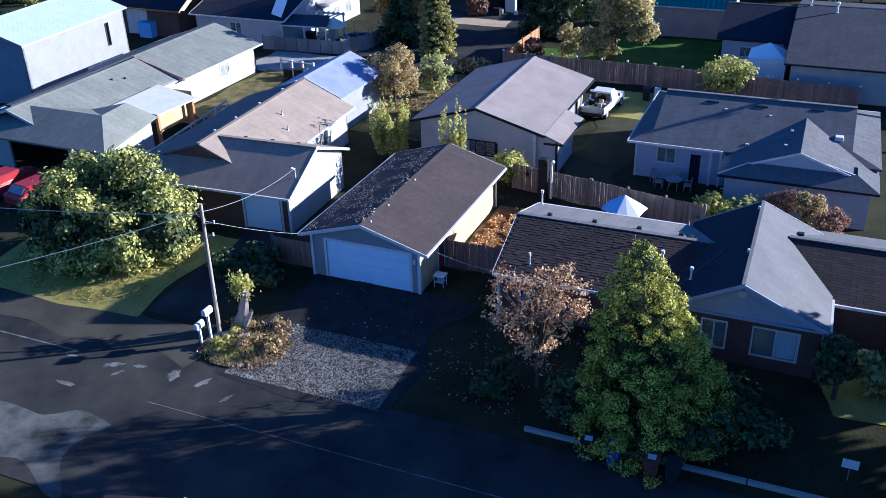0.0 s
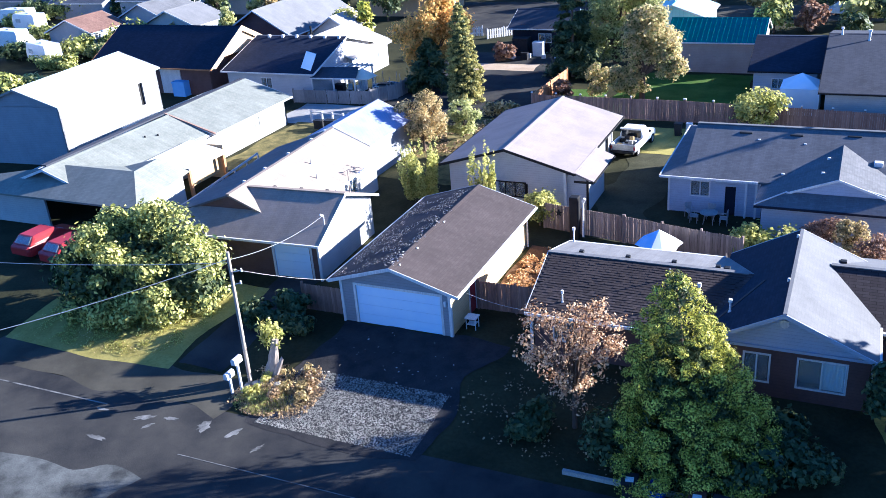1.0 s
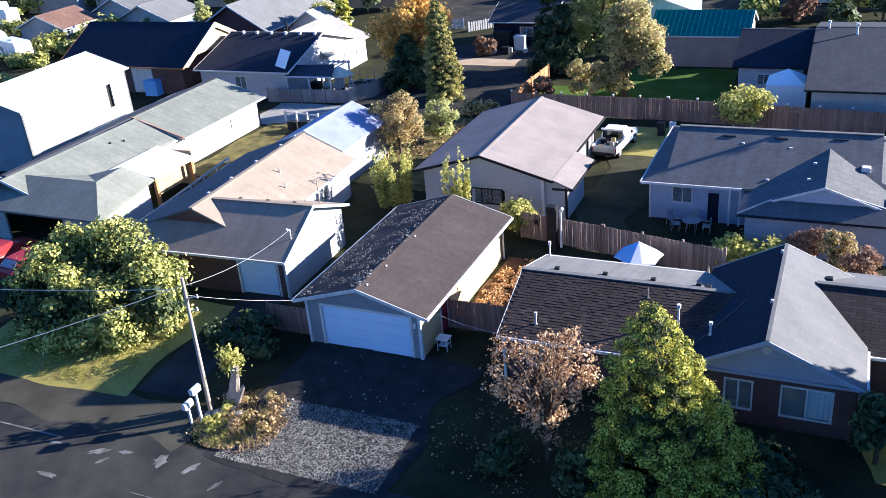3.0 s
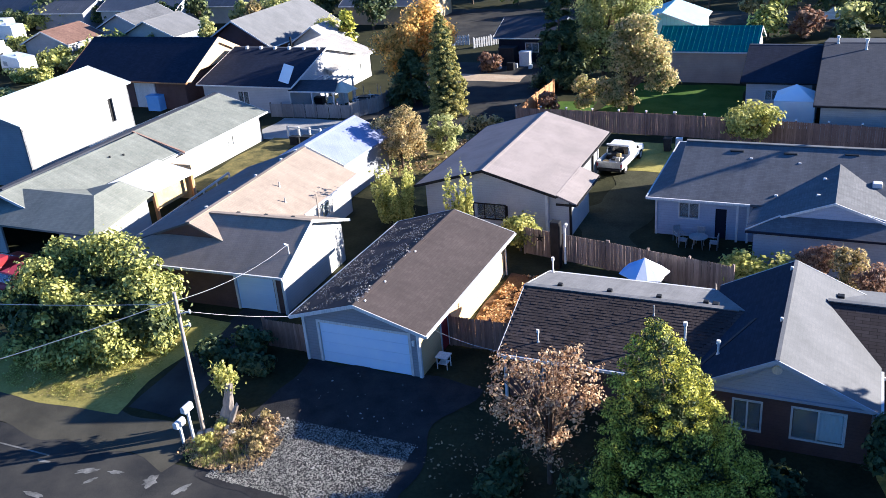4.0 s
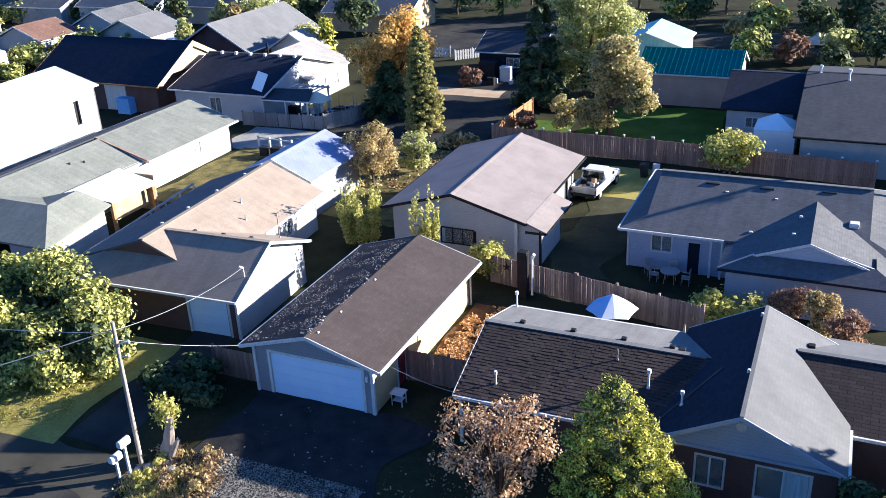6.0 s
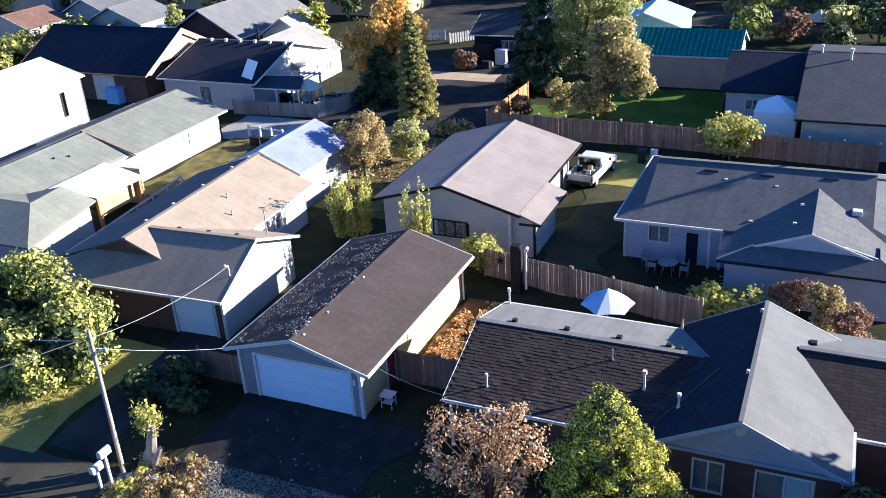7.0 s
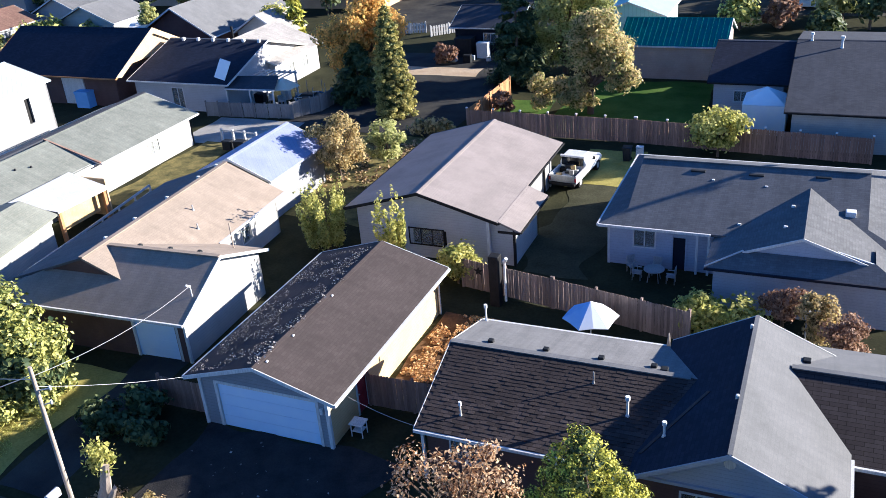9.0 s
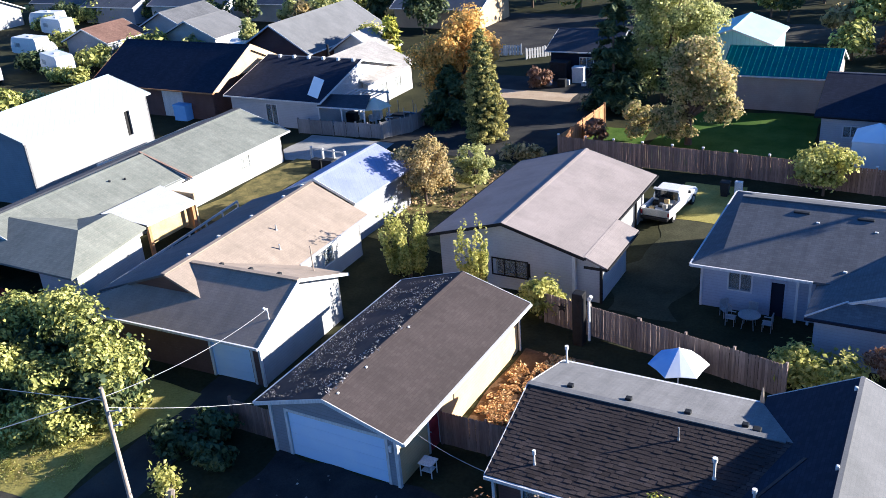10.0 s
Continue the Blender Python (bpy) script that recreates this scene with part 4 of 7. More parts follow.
    part("wing_slope", slab([(WX, gy, WZ), (WX, 61, WZ), (R, 61, lz), (R, gy, lz)], 0.12), m, h, "pale sunlit shingled wing slope")
    az = 3.02
    part("apron_roof", slab([(L, 51.65, 2.5), (R, 51.65, 2.5), (R - 1.25, gy + 0.1, az), (L + 1.7, gy + 0.1, az)], 0.12), m, h, "dark shingled apron roof below the gable")
    part("apron_roof", slab([(L, 51.65, 2.5), (L + 1.7, gy + 0.1, az), (L + 1.7, 54.5, az - 0.05), (L, 54.5, 2.5)], 0.12), m, h)
    part("apron_roof", slab([(R, 51.65, 2.5), (R, 54.5, 2.5), (R - 1.25, 54.5, az - 0.05), (R - 1.25, gy + 0.1, az)], 0.12), m, h)
    part("gable", gable_wall("y", gy + 0.12, L + 1.6, R - 1.2, WX, 2.95, WZ - 0.12, 0.1), "blue_grey_siding", h, "blue-grey gable wall")
    bm = bmesh.new()
    for x, q in ((L, 0.62), (R, 0.72)):
        solid(bm, [(WX, gy - 0.03, WZ + 0.02), (WX + (x - WX) * q, gy - 0.03, WZ + (lz - WZ) * q + 0.02), (WX + (x - WX) * q, gy - 0.03, WZ + (lz - WZ) * q - 0.12), (WX, gy - 0.03, WZ - 0.12)], (0, 0.05, 0))
    part("bargeboard", bm, "white_paint", h, "white bargeboard")
    part("hip_flashing", rails(bmesh.new(), [(L, 51.68, 2.54), (L + 1.68, gy + 0.08, az + 0.04)], 0.1, 0.04), "grey_metal", h, "pale hip flashing")
    part("gutter", rails(bmesh.new(), [(L, 51.6, 2.5), (R, 51.6, 2.5)], 0.09, 0.13), "shingle_navy", h)
    part("wall", wall((L + 0.4, 52.05), (R - 0.4, 52.05), 0, 2.5, 0.15), "blue_grey_siding", h)
    part("wall", wall((L + 0.4, 55.7), (L + 0.4, 52.2), 0, 2.5, 0.15), "blue_grey_siding", h)
    part("wall", wall((R - 0.4, 52.2), (R - 0.4, 55.7), 0, 2.5, 0.15), "blue_grey_siding", h)
    for x in (-5.6, -5.0):
        part("porch_post", box(x - 0.06, x + 0.06, 55.25, 55.37, 0.1, 2.45), "white_paint", h, "white porch post")
    for x, y, z in ((-6.3, 59.8, 4.15), (-3.2, 59.8, 4.15), (0.2, 60.0, 4.2)):
        part("roof_vent", soft_box(x - 0.4, x + 0.4, y - 0.12, y + 0.12, z - 0.05, z + 0.12, 0.03), "dark_plastic", h, "dark ridge vent")
    for x, y, z in ((-5.4, 59.2, 3.95), (-2.6, 59.0, 3.88), (-3.6, 56.0, 2.9), (-1.3, 54.6, 3.65), (-1.1, 57.0, 3.75)):
        part("roof_vent", soft_box(x - 0.09, x + 0.09, y - 0.07, y + 0.07, z - 0.04, z + 0.09, 0.02), "white_plastic", h, "small pale roof vent")
    part("skylight", soft_box(1.4, 1.9, 57.2, 57.7, 3.3, 3.6, 0.04), "white_plastic", h, "small pale roof hood")


def left_house():
    h = thing("house", (-33, 48, 0), "pink-roofed house with white walls and a cross gable", "house")
    RX, RZ, S, N = -34.5, 4.42, 41.45, 55.1
    p = 0.45
    # Slate instead of pink: the west slope's shade is in the colour.
    part("roof_slope", slab([(RX, N, RZ), (RX, S, RZ), (RX - 5.0, S, RZ - 1.72), (RX - 5.0, N, RZ - 1.72)]), "shingle_slate", h, "shingled slope coloured slate-dark for its shade")
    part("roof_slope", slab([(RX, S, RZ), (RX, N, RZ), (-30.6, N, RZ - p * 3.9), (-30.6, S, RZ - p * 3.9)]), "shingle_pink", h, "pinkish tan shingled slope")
    part("ridge_cap", rails(bmesh.new(), [(RX, S, RZ + 0.04), (RX, N, RZ + 0.04)], 0.28, 0.06), "shingle_pink", h)
    # Brown here carries the shade on the small south gable.
    part("gable", solid(bmesh.new(), [(RX - 3.3, S + 0.15, RZ - 1.3), (RX + 2.2, S + 0.15, RZ - 1.3), (RX, S + 0.15, RZ - 0.14)], (0, 0.1, 0)), "brown_siding", h, "gable triangle coloured dark for its shade")
    part("gable", gable_wall("y", N - 0.3, RX - 3.4, RX + 3.4, RX, RZ - 1.6, RZ - 0.12, 0.1), "white_siding", h)
    # cross wing
    CY, CZ, CE, CS, CN, SZ, NZ = 43.35, 4.3, -27.42, 39.55, 47.65, 2.52, 2.62
    part("wing_slope", slab([(-34.3, CY, CZ), (CE, CY, CZ), (CE, CS, SZ), (-40.2, CS, SZ)]), "shingle_pink", h, "dull shingled front slope")
    part("wing_slope", slab([(CE, CY, CZ), (-34.3, CY, CZ), (-34.3, CN, NZ), (CE, CN, NZ)]), "shingle_pink", h, "pinkish shingled back slope")
    part("ridge_cap", rails(bmesh.new(), [(-34.2, CY, CZ + 0.04), (CE, CY, CZ + 0.04)], 0.28, 0.06), "shingle_pink", h)
    bm = bmesh.new()
    for y, z in ((CS, SZ), (CN, NZ)):
        solid(bm, [(CE + 0.03, CY, CZ + 0.02), (CE + 0.03, y, z + 0.02), (CE + 0.03, y, z - 0.15), (CE + 0.03, CY, CZ - 0.15)], (-0.04, 0, 0))
    part("bargeboard", bm, "white_paint", h, "white bargeboard")
    part("gutter", rails(bmesh.new(), [(-40.2, CS - 0.05, SZ), (CE, CS - 0.05, SZ)], 0.1, 0.13), "white_paint", h, "white gutter")
    part("gutter", rails(bmesh.new(), [(-30.55, CN, RZ - p * 3.9), (-30.55, N, RZ - p * 3.9)], 0.1, 0.12), "white_paint", h)
    # Shaded front wall of the white house, its shade coloured in as brown.
    part("wall", wall((-39.0, 40.05), (-27.8, 40.05), 0, 2.6, 0.15, [(8.12, 10.58, 0, 2.15)]), "brown_siding", h, "dark brown front wall")
    part("wall", wall((-27.8, 40.2), (-27.8, 47.2), 0, 2.6, 0.15), "white_siding", h, "white gable-end wall")
    part("gable", gable_wall("x", -27.8, 40.2, 47.1, CY, 2.58, CZ - 0.12, -0.12), "white_siding", h, "white gable triangle")
    part("wall", wall((-27.8, 47.2), (-31.0, 47.2), 0, 2.6, 0.15), "white_siding", h)
    part("wall", wall((-31.05, 47.35), (-31.05, N - 0.4), 0, 2.72, 0.15, [(3.2, 4.2, 1.1, 2.0)]), "white_siding", h, "white side wall")
    window(h, (-31.05, 50.55), (-31.05, 51.55), 1.1, 2.0, mullions=0)
    part("wall", wall((-31.05, N - 0.4), (-37.95, N - 0.4), 0, 2.75, 0.15), "white_siding", h)
    part("wall", wall((-38.1, N - 0.4), (-38.1, 40.2), 0, 2.55, 0.15), "grey_siding", h)
    sectional_door(h, -30.83, -28.37, 40.09, 0, 2.12, "pale single garage door tinted blue for skylit shade")
    corner_post(h, -27.8, 40.05, 0, 2.52, 0.13)
    mast = tube((-27.75, 41.05, 2.6), (-27.75, 41.05, 3.75), 0.03)
    tube((-27.75, 41.05, 3.72), (-27.9, 40.92, 3.86), 0.08, 0.06, 8, mast)
    part("service_mast", mast, "white_pvc", h, "pale electric service mast")
    for y in (43.9, 46.4, 49.4, 52.6, 54.6):
        part("ridge_vent", soft_box(RX - 0.5, RX - 0.32, y - 0.09, y + 0.09, RZ - 0.2, RZ - 0.0, 0.03), "white_plastic", h, "small white roof vent")
    for x in (-32.6, -30.7, -28.9):
        roof_vent(h, x, 43.75, 4.14, 0.22)
    for x, y in ((-33.1, 49.2), (-32.0, 47.9)):
        z = RZ - p * (x - RX)
        roof_pipe(h, x, y, z, 0.3, 0.045, False, "grey_metal")
    roof_pipe(h, -28.9, 46.6, 3.0, 1.5, 0.035, False, "pole_wood")
    h.rotation_euler = (0, 0, radians(2.5))
    # metal-roofed extension behind
    a = thing("outbuilding", (-35, 59.5, 0), "long shed with a pale blue metal roof", "shed")
    gable_roof(a, "y", -35.5, 56.1, 63.5, 4.2, -38.6, 2.85, -32.4, 2.85, ("blue_metal", "blue_metal"), gutter=False)
    part("wall", wall((-32.7, 56.3), (-32.7, 63.2), 0, 2.85, 0.12), "grey_siding", a)
    part("wall", wall((-32.7, 63.2), (-38.3, 63.2), 0, 2.75, 0.12), "grey_siding", a)
    part("wall", wall((-38.3, 63.2), (-38.3, 56.3), 0, 2.75, 0.12), "grey_siding", a)
    part("gable", gable_wall("y", 63.1, -38.2, -32.8, -35.5, 2.8, 4.05, 0.1), "grey_siding", a)


def long_house():
    h = thing("house", (-50, 58, 0), "long white house with a weathered grey-green roof", "house")
    gable_roof(h, "y", -52.3, 57.1, 68.6, 4.07, -57.2, 2.6, -47.4, 2.6, ("shingle_green", "shingle_green"))
    gable_roof(h, "y", -51.9, 43.4, 57.1, 3.98, -56.0, 2.55, -47.9, 2.55, ("shingle_green", "shingle_green"))
    part("joint_flashing", rails(bmesh.new(), [(-52.3, 57.1, 4.12), (-47.4, 57.1, 2.66)], 0.16, 0.1), "fence_wood", h, "rusty joint strip across the roof")
    # Dark strip draws the west slope's shade along the ridge.
    part("ridge_shade", rails(bmesh.new(), [(-52.3, 44.0, 4.08), (-52.6, 68.6, 4.14)], 0.5, 0.12), "shingle_dusk", h, "dark strip for the shaded west slope along the ridge")
    part("wall", wall((-48.0, 46.4), (-48.0, 68.2), 0, 2.6, 0.15, [(16.4, 17.6, 1.0, 2.0)]), "white_siding", h, "white side wall")
    part("wall", wall((-48.0, 68.2), (-56.7, 68.2), 0, 2.6, 0.15), "white_siding", h)
    part("gable", gable_wall("y", 68.05, -56.6, -48.1, -52.3, 2.58, 3.92, 0.12), "white_siding", h)
    part("wall", wall((-56.7, 68.2), (-56.7, 43.8), 0, 2.5, 0.15), "white_siding", h)
    window(h, (-48.0, 62.8), (-48.0, 64.0), 1.0, 2.0, mullions=1)
    for x, y in ((-50.6, 52.6), (-50.2, 53.6)):
        roof_vent(h, x, y, 3.98 - (x + 51.9) * 0.3575, 0.13)
    # front cross wing, hipped to the east
    part("wing_slope", slab([(-51.1, 45.05, 3.8), (-44.95, 45.05, 3.8), (-42.2, 41.8, 2.55), (-57.5, 41.8, 2.55), (-57.5, 43.35, 3.15)]), "shingle_green", h, "dark shaded front slope")
    part("wing_slope", slab([(-44.95, 45.05, 3.8), (-45.3, 47.9, 3.75), (-43.6, 48.9, 2.6), (-42.2, 41.8, 2.55)]), "shingle_green", h, "pale grey-green east slope")
    part("wing_slope", slab([(-45.3, 47.9, 3.75), (-44.95, 45.05, 3.8), (-48.6, 45.05, 2.9), (-48.6, 47.9, 2.9)], 0.1), "shingle_green", h)
    part("wing_slope", slab([(-45.0, 45.05, 3.79), (-51.5, 45.05, 3.79), (-51.5, 47.6, 3.0), (-45.0, 47.6, 3.0)], 0.1), "shingle_green", h)
    part("wall", wall((-57.0, 42.6), (-42.8, 42.6), 0, 2.62, 0.15, [(5.5, 10.8, 0, 2.2)]), "white_siding", h, "white front wall with an open carport bay")
    part("wall", wall((-42.8, 42.75), (-44.0, 48.6), 0, 2.6, 0.15), "white_siding", h, "bright white side wall")
    part("wall", wall((-44.2, 48.6), (-48.0, 48.6), 0, 2.6, 0.15), "white_siding", h)
    # lean-to canopy
    c = thing("canopy", (-46, 51.5, 0), "flat white canopy on wooden posts", "canopy")
    part("canopy_roof", slab([(-47.85, 49.1, 2.88), (-43.7, 49.1, 2.62), (-43.35, 53.4, 2.62), (-47.85, 54.5, 2.88)], 0.1), "white_paint", c, "white sheet-metal canopy roof")
    # Added black board shows the shade under the canopy's front edge.
    part("fascia", rails(bmesh.new(), [(-47.8, 49.06, 2.86), (-43.72, 49.06, 2.6)], 0.06, 0.34), "black_trim", c, "black board for the shade under the canopy")
    part("fascia_sign", rails(bmesh.new(), [(-45.6, 49.0, 2.66), (-44.2, 49.0, 2.57)], 0.03, 0.2), "white_plastic", c, "white rounded plate on the fascia")
    for x, y in ((-44.1, 49.5), (-43.8, 53.2)):
        part("post", box(x - 0.11, x + 0.11, y - 0.11, y + 0.11, 0, 2.55), "fence_new", c, "orange wooden post")
    part("back_board", box(-44.5, -44.4, 49.7, 53.2, 0.9, 2.35), "yellow_wood", c, "yellow plywood wall panel")
    part("beam", box(-44.2, -44.05, 49.3, 53.4, 2.4, 2.56), "white_paint", c)
    part("end_wall", box(-47.8, -44.6, 54.3, 54.42, 0, 2.7), "tan_siding", c, "tan boarded end wall")
    f = thing("railing", (-42.6, 50, 0), "long white board railing beside the house", "railing")
    for z in (0.45, 0.95):
        part("rail", rails(bmesh.new(), [(-42.3, 44.3, z + 0.1), (-42.9, 49.9, z + 0.1), (-43.9, 57.6, z + 0.1)], 0.06, 0.16), "white_paint", f)
    for i in range(8):
        y = 44.3 + i * 13.3 / 7
        x = -42.3 - 0.6 * min(1, (y - 44.3) / 5.6) - 1.0 * max(0, (y - 49.9) / 7.7)
        part("post", box(x - 0.05, x + 0.05, y - 0.05, y + 0.05, 0, 1.0), "white_paint", f)


def barn():
    b = thing("barn", (-66, 62, 0), "large white metal barn with a pale roof", "barn")
    gable_roof(b, "y", -65.2, 52.9, 67.0, 6.7, -69.6, 5.2, -60.8, 5.2, ("pale_cyan", "pale_cyan"), "white_metal", gutter=False)
    part("wall", wall((-61.1, 53.2), (-61.1, 66.7), 0, 5.2, 0.15, [(10.55, 11.15, 2.3, 4.4)]), "white_metal", b, "white ribbed side wall with a narrow slot")
    part("slot", box(-61.35, -61.3, 63.65, 64.45, 2.2, 4.5), "black_trim", b, "narrow dark slot window")
    # South end of the white barn is coloured grey for its shade.
    part("wall", wall((-69.3, 53.2), (-61.1, 53.2), 0, 5.2, 0.15), "grey_siding", b, "white barn's end wall greyed for its shade")
    part("gable", gable_wall("y", 53.2, -69.2, -61.2, -65.2, 5.15, 6.55, 0.12), "grey_siding", b)
    part("wall", wall((-61.1, 66.7), (-69.3, 66.7), 0, 5.2, 0.15), "white_metal", b)
    part("gable", gable_wall("y", 66.55, -69.2, -61.2, -65.2, 5.15, 6.55, 0.12), "white_metal", b)
    part("wall", wall((-69.3, 66.7), (-69.3, 53.2), 0, 5.2, 0.15), "white_metal", b)
    b.rotation_euler = (0, 0, radians(4.7))


def simple_house(at, axis, mid, a0, a1, rz, e0, e1, ez, mats, wall_mat, label, trim="white_paint", inset=0.45, holes=()):
    """A plain gabled house of one storey: roof, four walls, gables, some windows (side, a, b, z0, z1)."""
    h = thing("house", at, label, "house")
    gable_roof(h, axis, mid, a0, a1, rz, e0, ez, e1, ez, mats, trim)
    b0, b1, c0, c1 = a0 + inset, a1 - inset, min(e0, e1) + inset, max(e0, e1) - inset
    top = ez + min(0.1, inset * (rz - ez) / abs(e1 - mid) - 0.15)
    if axis == "x":
        x0, x1, y0, y1 = b0, b1, c0, c1
    else:
        x0, x1, y0, y1 = c0, c1, b0, b1
    runs = {"s": ((x0, y0), (x1, y0)), "e": ((x1, y0 + 0.15), (x1, y1)), "n": ((x1, y1), (x0, y1)), "w": ((x0, y1 - 0.15), (x0, y0 + 0.15))}
    for k, (p, q) in runs.items():
        ops = [o[1:] for o in holes if o[0] == k]
        part("wall", wall(p, q, 0, top, 0.15, ops), wall_mat, h)
        d = (Vector(q) - Vector(p)).normalized()
        for a, b, z0, z1 in ops:
            window(h, tuple(Vector(p) + d * a), tuple(Vector(p) + d * b), z0, z1, mullions=1)
    pr = (rz - ez) / abs(e1 - mid)
    part("gable", gable_wall(axis, b0 + 0.01, c0 + 0.1, c1 - 0.1, mid, top - 0.02, rz - 0.14, 0.12), wall_mat, h)
    part("gable", gable_wall(axis, b1 - 0.13, c0 + 0.1, c1 - 0.1, mid, top - 0.02, rz - 0.14, 0.12), wall_mat, h)
    return h


garage()
main_house()
workshop()
right_house()
left_house()
long_house()
barn()
# Brown walls and added boards hold the shade; a tan panel, the sunlit gable.
h = simple_house((-72, 81.4, 0), "x", 81.4, -78.5, -61.5, 6.3, 75.2, 87.8, 3.05, ("shingle_navy", "shingle_navy"), "brown_siding", "tall house with blue-black roof and sunlit tan gable", "fence_new", 0.9)
for x0, x1 in ((-77.55, -69.2), (-66.3, -62.45)):
    part("shade_boards", box(x0, x1, 76.0, 76.09, 0.02, 2.95), "brown_siding", h, "dark boards added for shade on the lower wall")
part("sunlit_gable_panel", solid(bmesh.new(), [(-61.75, 77.2, 3.75), (-61.75, 85.6, 3.75), (-61.75, 81.4, 5.9)], (0.08, 0, 0)), "tan_siding", h, "tan panel added for the sunlit gable top")
part("verge_board", solid(bmesh.new(), [(-61.47, 75.15, 3.12), (-61.47, 81.4, 6.38), (-61.47, 81.4, 5.8), (-61.47, 75.9, 2.95)], (0.06, 0, 0)), "tan_siding", h, "broad tan verge board")
part("verge_board", solid(bmesh.new(), [(-61.47, 87.85, 3.12), (-61.47, 81.4, 6.38), (-61.47, 81.4, 5.8), (-61.47, 87.1, 2.95)], (0.06, 0, 0)), "tan_siding", h)
part("wall_panel", box(-69.1, -66.4, 75.95, 76.08, 0.1, 2.8), "white_paint", h, "pale panelled wall section")
# Front slope goes navy for its shade; the back slope stays grey.
h = simple_house((-56, 83, 0), "x", 83.0, -60.7, -49.4, 5.0, 75.7, 90.3, 2.8, ("shingle_navy", "shingle_grey"), "pale_grey_siding", "low house with front roof darkened for shade and grey walls", holes=[("s", 4.2, 5.4, 0.2, 2.1)])
for i in range(6):
    part("roof_vent", soft_box(-58.9 + 1.75 * i - 0.14, -58.9 + 1.75 * i + 0.14, 82.5, 82.8, 4.8, 5.15, 0.03), "white_plastic", h, "small white roof vent")
h = simple_house((-52.5, 88, 0), "y", -54.3, 82.8, 92.0, 4.7, -58.6, -48.8, 2.7, ("shingle_white", "shingle_white"), "white_siding", "white house with a pale sunlit roof", holes=[("e", 2.0, 3.2, 0.9, 2.0), ("e", 4.6, 5.8, 0.9, 2.0)])
part("chimney_pipe", tube((-57.0, 88, 3.3), (-57.0, 88, 5.0), 0.12), "black_trim", h, "dark stove pipe")
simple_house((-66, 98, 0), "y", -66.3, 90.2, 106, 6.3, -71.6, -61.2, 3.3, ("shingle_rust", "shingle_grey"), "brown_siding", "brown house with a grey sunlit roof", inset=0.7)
simple_house((-97, 95.5, 0), "y", -98.0, 91.5, 98.6, 4.7, -102.2, -93.8, 3.0, ("shingle_rust", "shingle_rust"), "grey_siding", "distant house with rusty brown roof")
simple_house((-92, 104, 0), "y", -92.6, 99.8, 108.5, 5.3, -97.6, -87.6, 3.0, ("shingle_rust", "shingle_slate"), "white_siding", "distant house with rust and slate roof")
simple_house((-84, 100, 0), "y", -85.2, 96.6, 104.0, 5.0, -89.8, -80.4, 3.0, ("shingle_grey", "shingle_grey"), "white_siding", "distant house with pale grey roof")
h = simple_house((-13.3, 95.5, 0), "x", 95.5, -18.1, -8.6, 4.72, 91.7, 99.3, 3.05, ("green_metal", "green_metal"), "pale_brown_siding", "pale brown shed with a teal ribbed metal roof", "white_paint", 0.25)
for i in range(20):
    x = -17.9 + 0.48 * i
    part("roof_rib", solid(bmesh.new(), [(x - 0.03, 91.68, 3.1), (x + 0.03, 91.68, 3.1), (x + 0.03, 95.48, 4.775), (x - 0.03, 95.48, 4.775)], (0, 0, -0.06)), "green_metal", h)
simple_house((-57.5, 95, 0), "y", -57.6, 93.2, 98.0, 5.0, -60.9, -54.3, 3.0, ("shingle_white", "shingle_white"), "white_siding", "small white gabled house in a far garden")
# Shade on the front slope is coloured in as navy; the back is slate.
simple_house((-6, 86, 0), "x", 88.6, -8.95, -2.85, 4.5, 82.7, 91.5, 2.6, ("shingle_navy", "shingle_slate"), "pale_grey_siding", "grey house behind the fence, front roof darkened for shade", "black_trim", holes=[("s", 1.6, 2.6, 1.0, 1.8)])
h = simple_house((4, 87, 0), "x", 87.0, -2.75, 16, 5.05, 75.2, 98.8, 2.9, ("shingle_dusk", "shingle_dusk"), "white_siding", "wide house with dark grey roof and white wall", "black_trim", inset=0.5)
roof_pipe(h, 0.5, 85.6, 4.75, 0.8, 0.09)
roof_pipe(h, -1.7, 86.8, 5.0, 0.5, 0.07)
simple_house((-19, 106, 0), "y", -19.3, 101.5, 109.8, 4.85, -23.1, -15.5, 3.5, ("cyan_metal", "cyan_metal"), "cyan_metal", "pale cyan outbuilding with a steep gable", inset=0.2)
simple_house((-34, 102, 0), "x", 102.4, -37.3, -29.8, 4.3, 98.4, 106.4, 2.8, ("shingle_dusk", "shingle_dusk"), "shingle_navy", "dark low house at the end of the court", holes=[("s", 3.2, 4.6, 1.2, 2.1)])


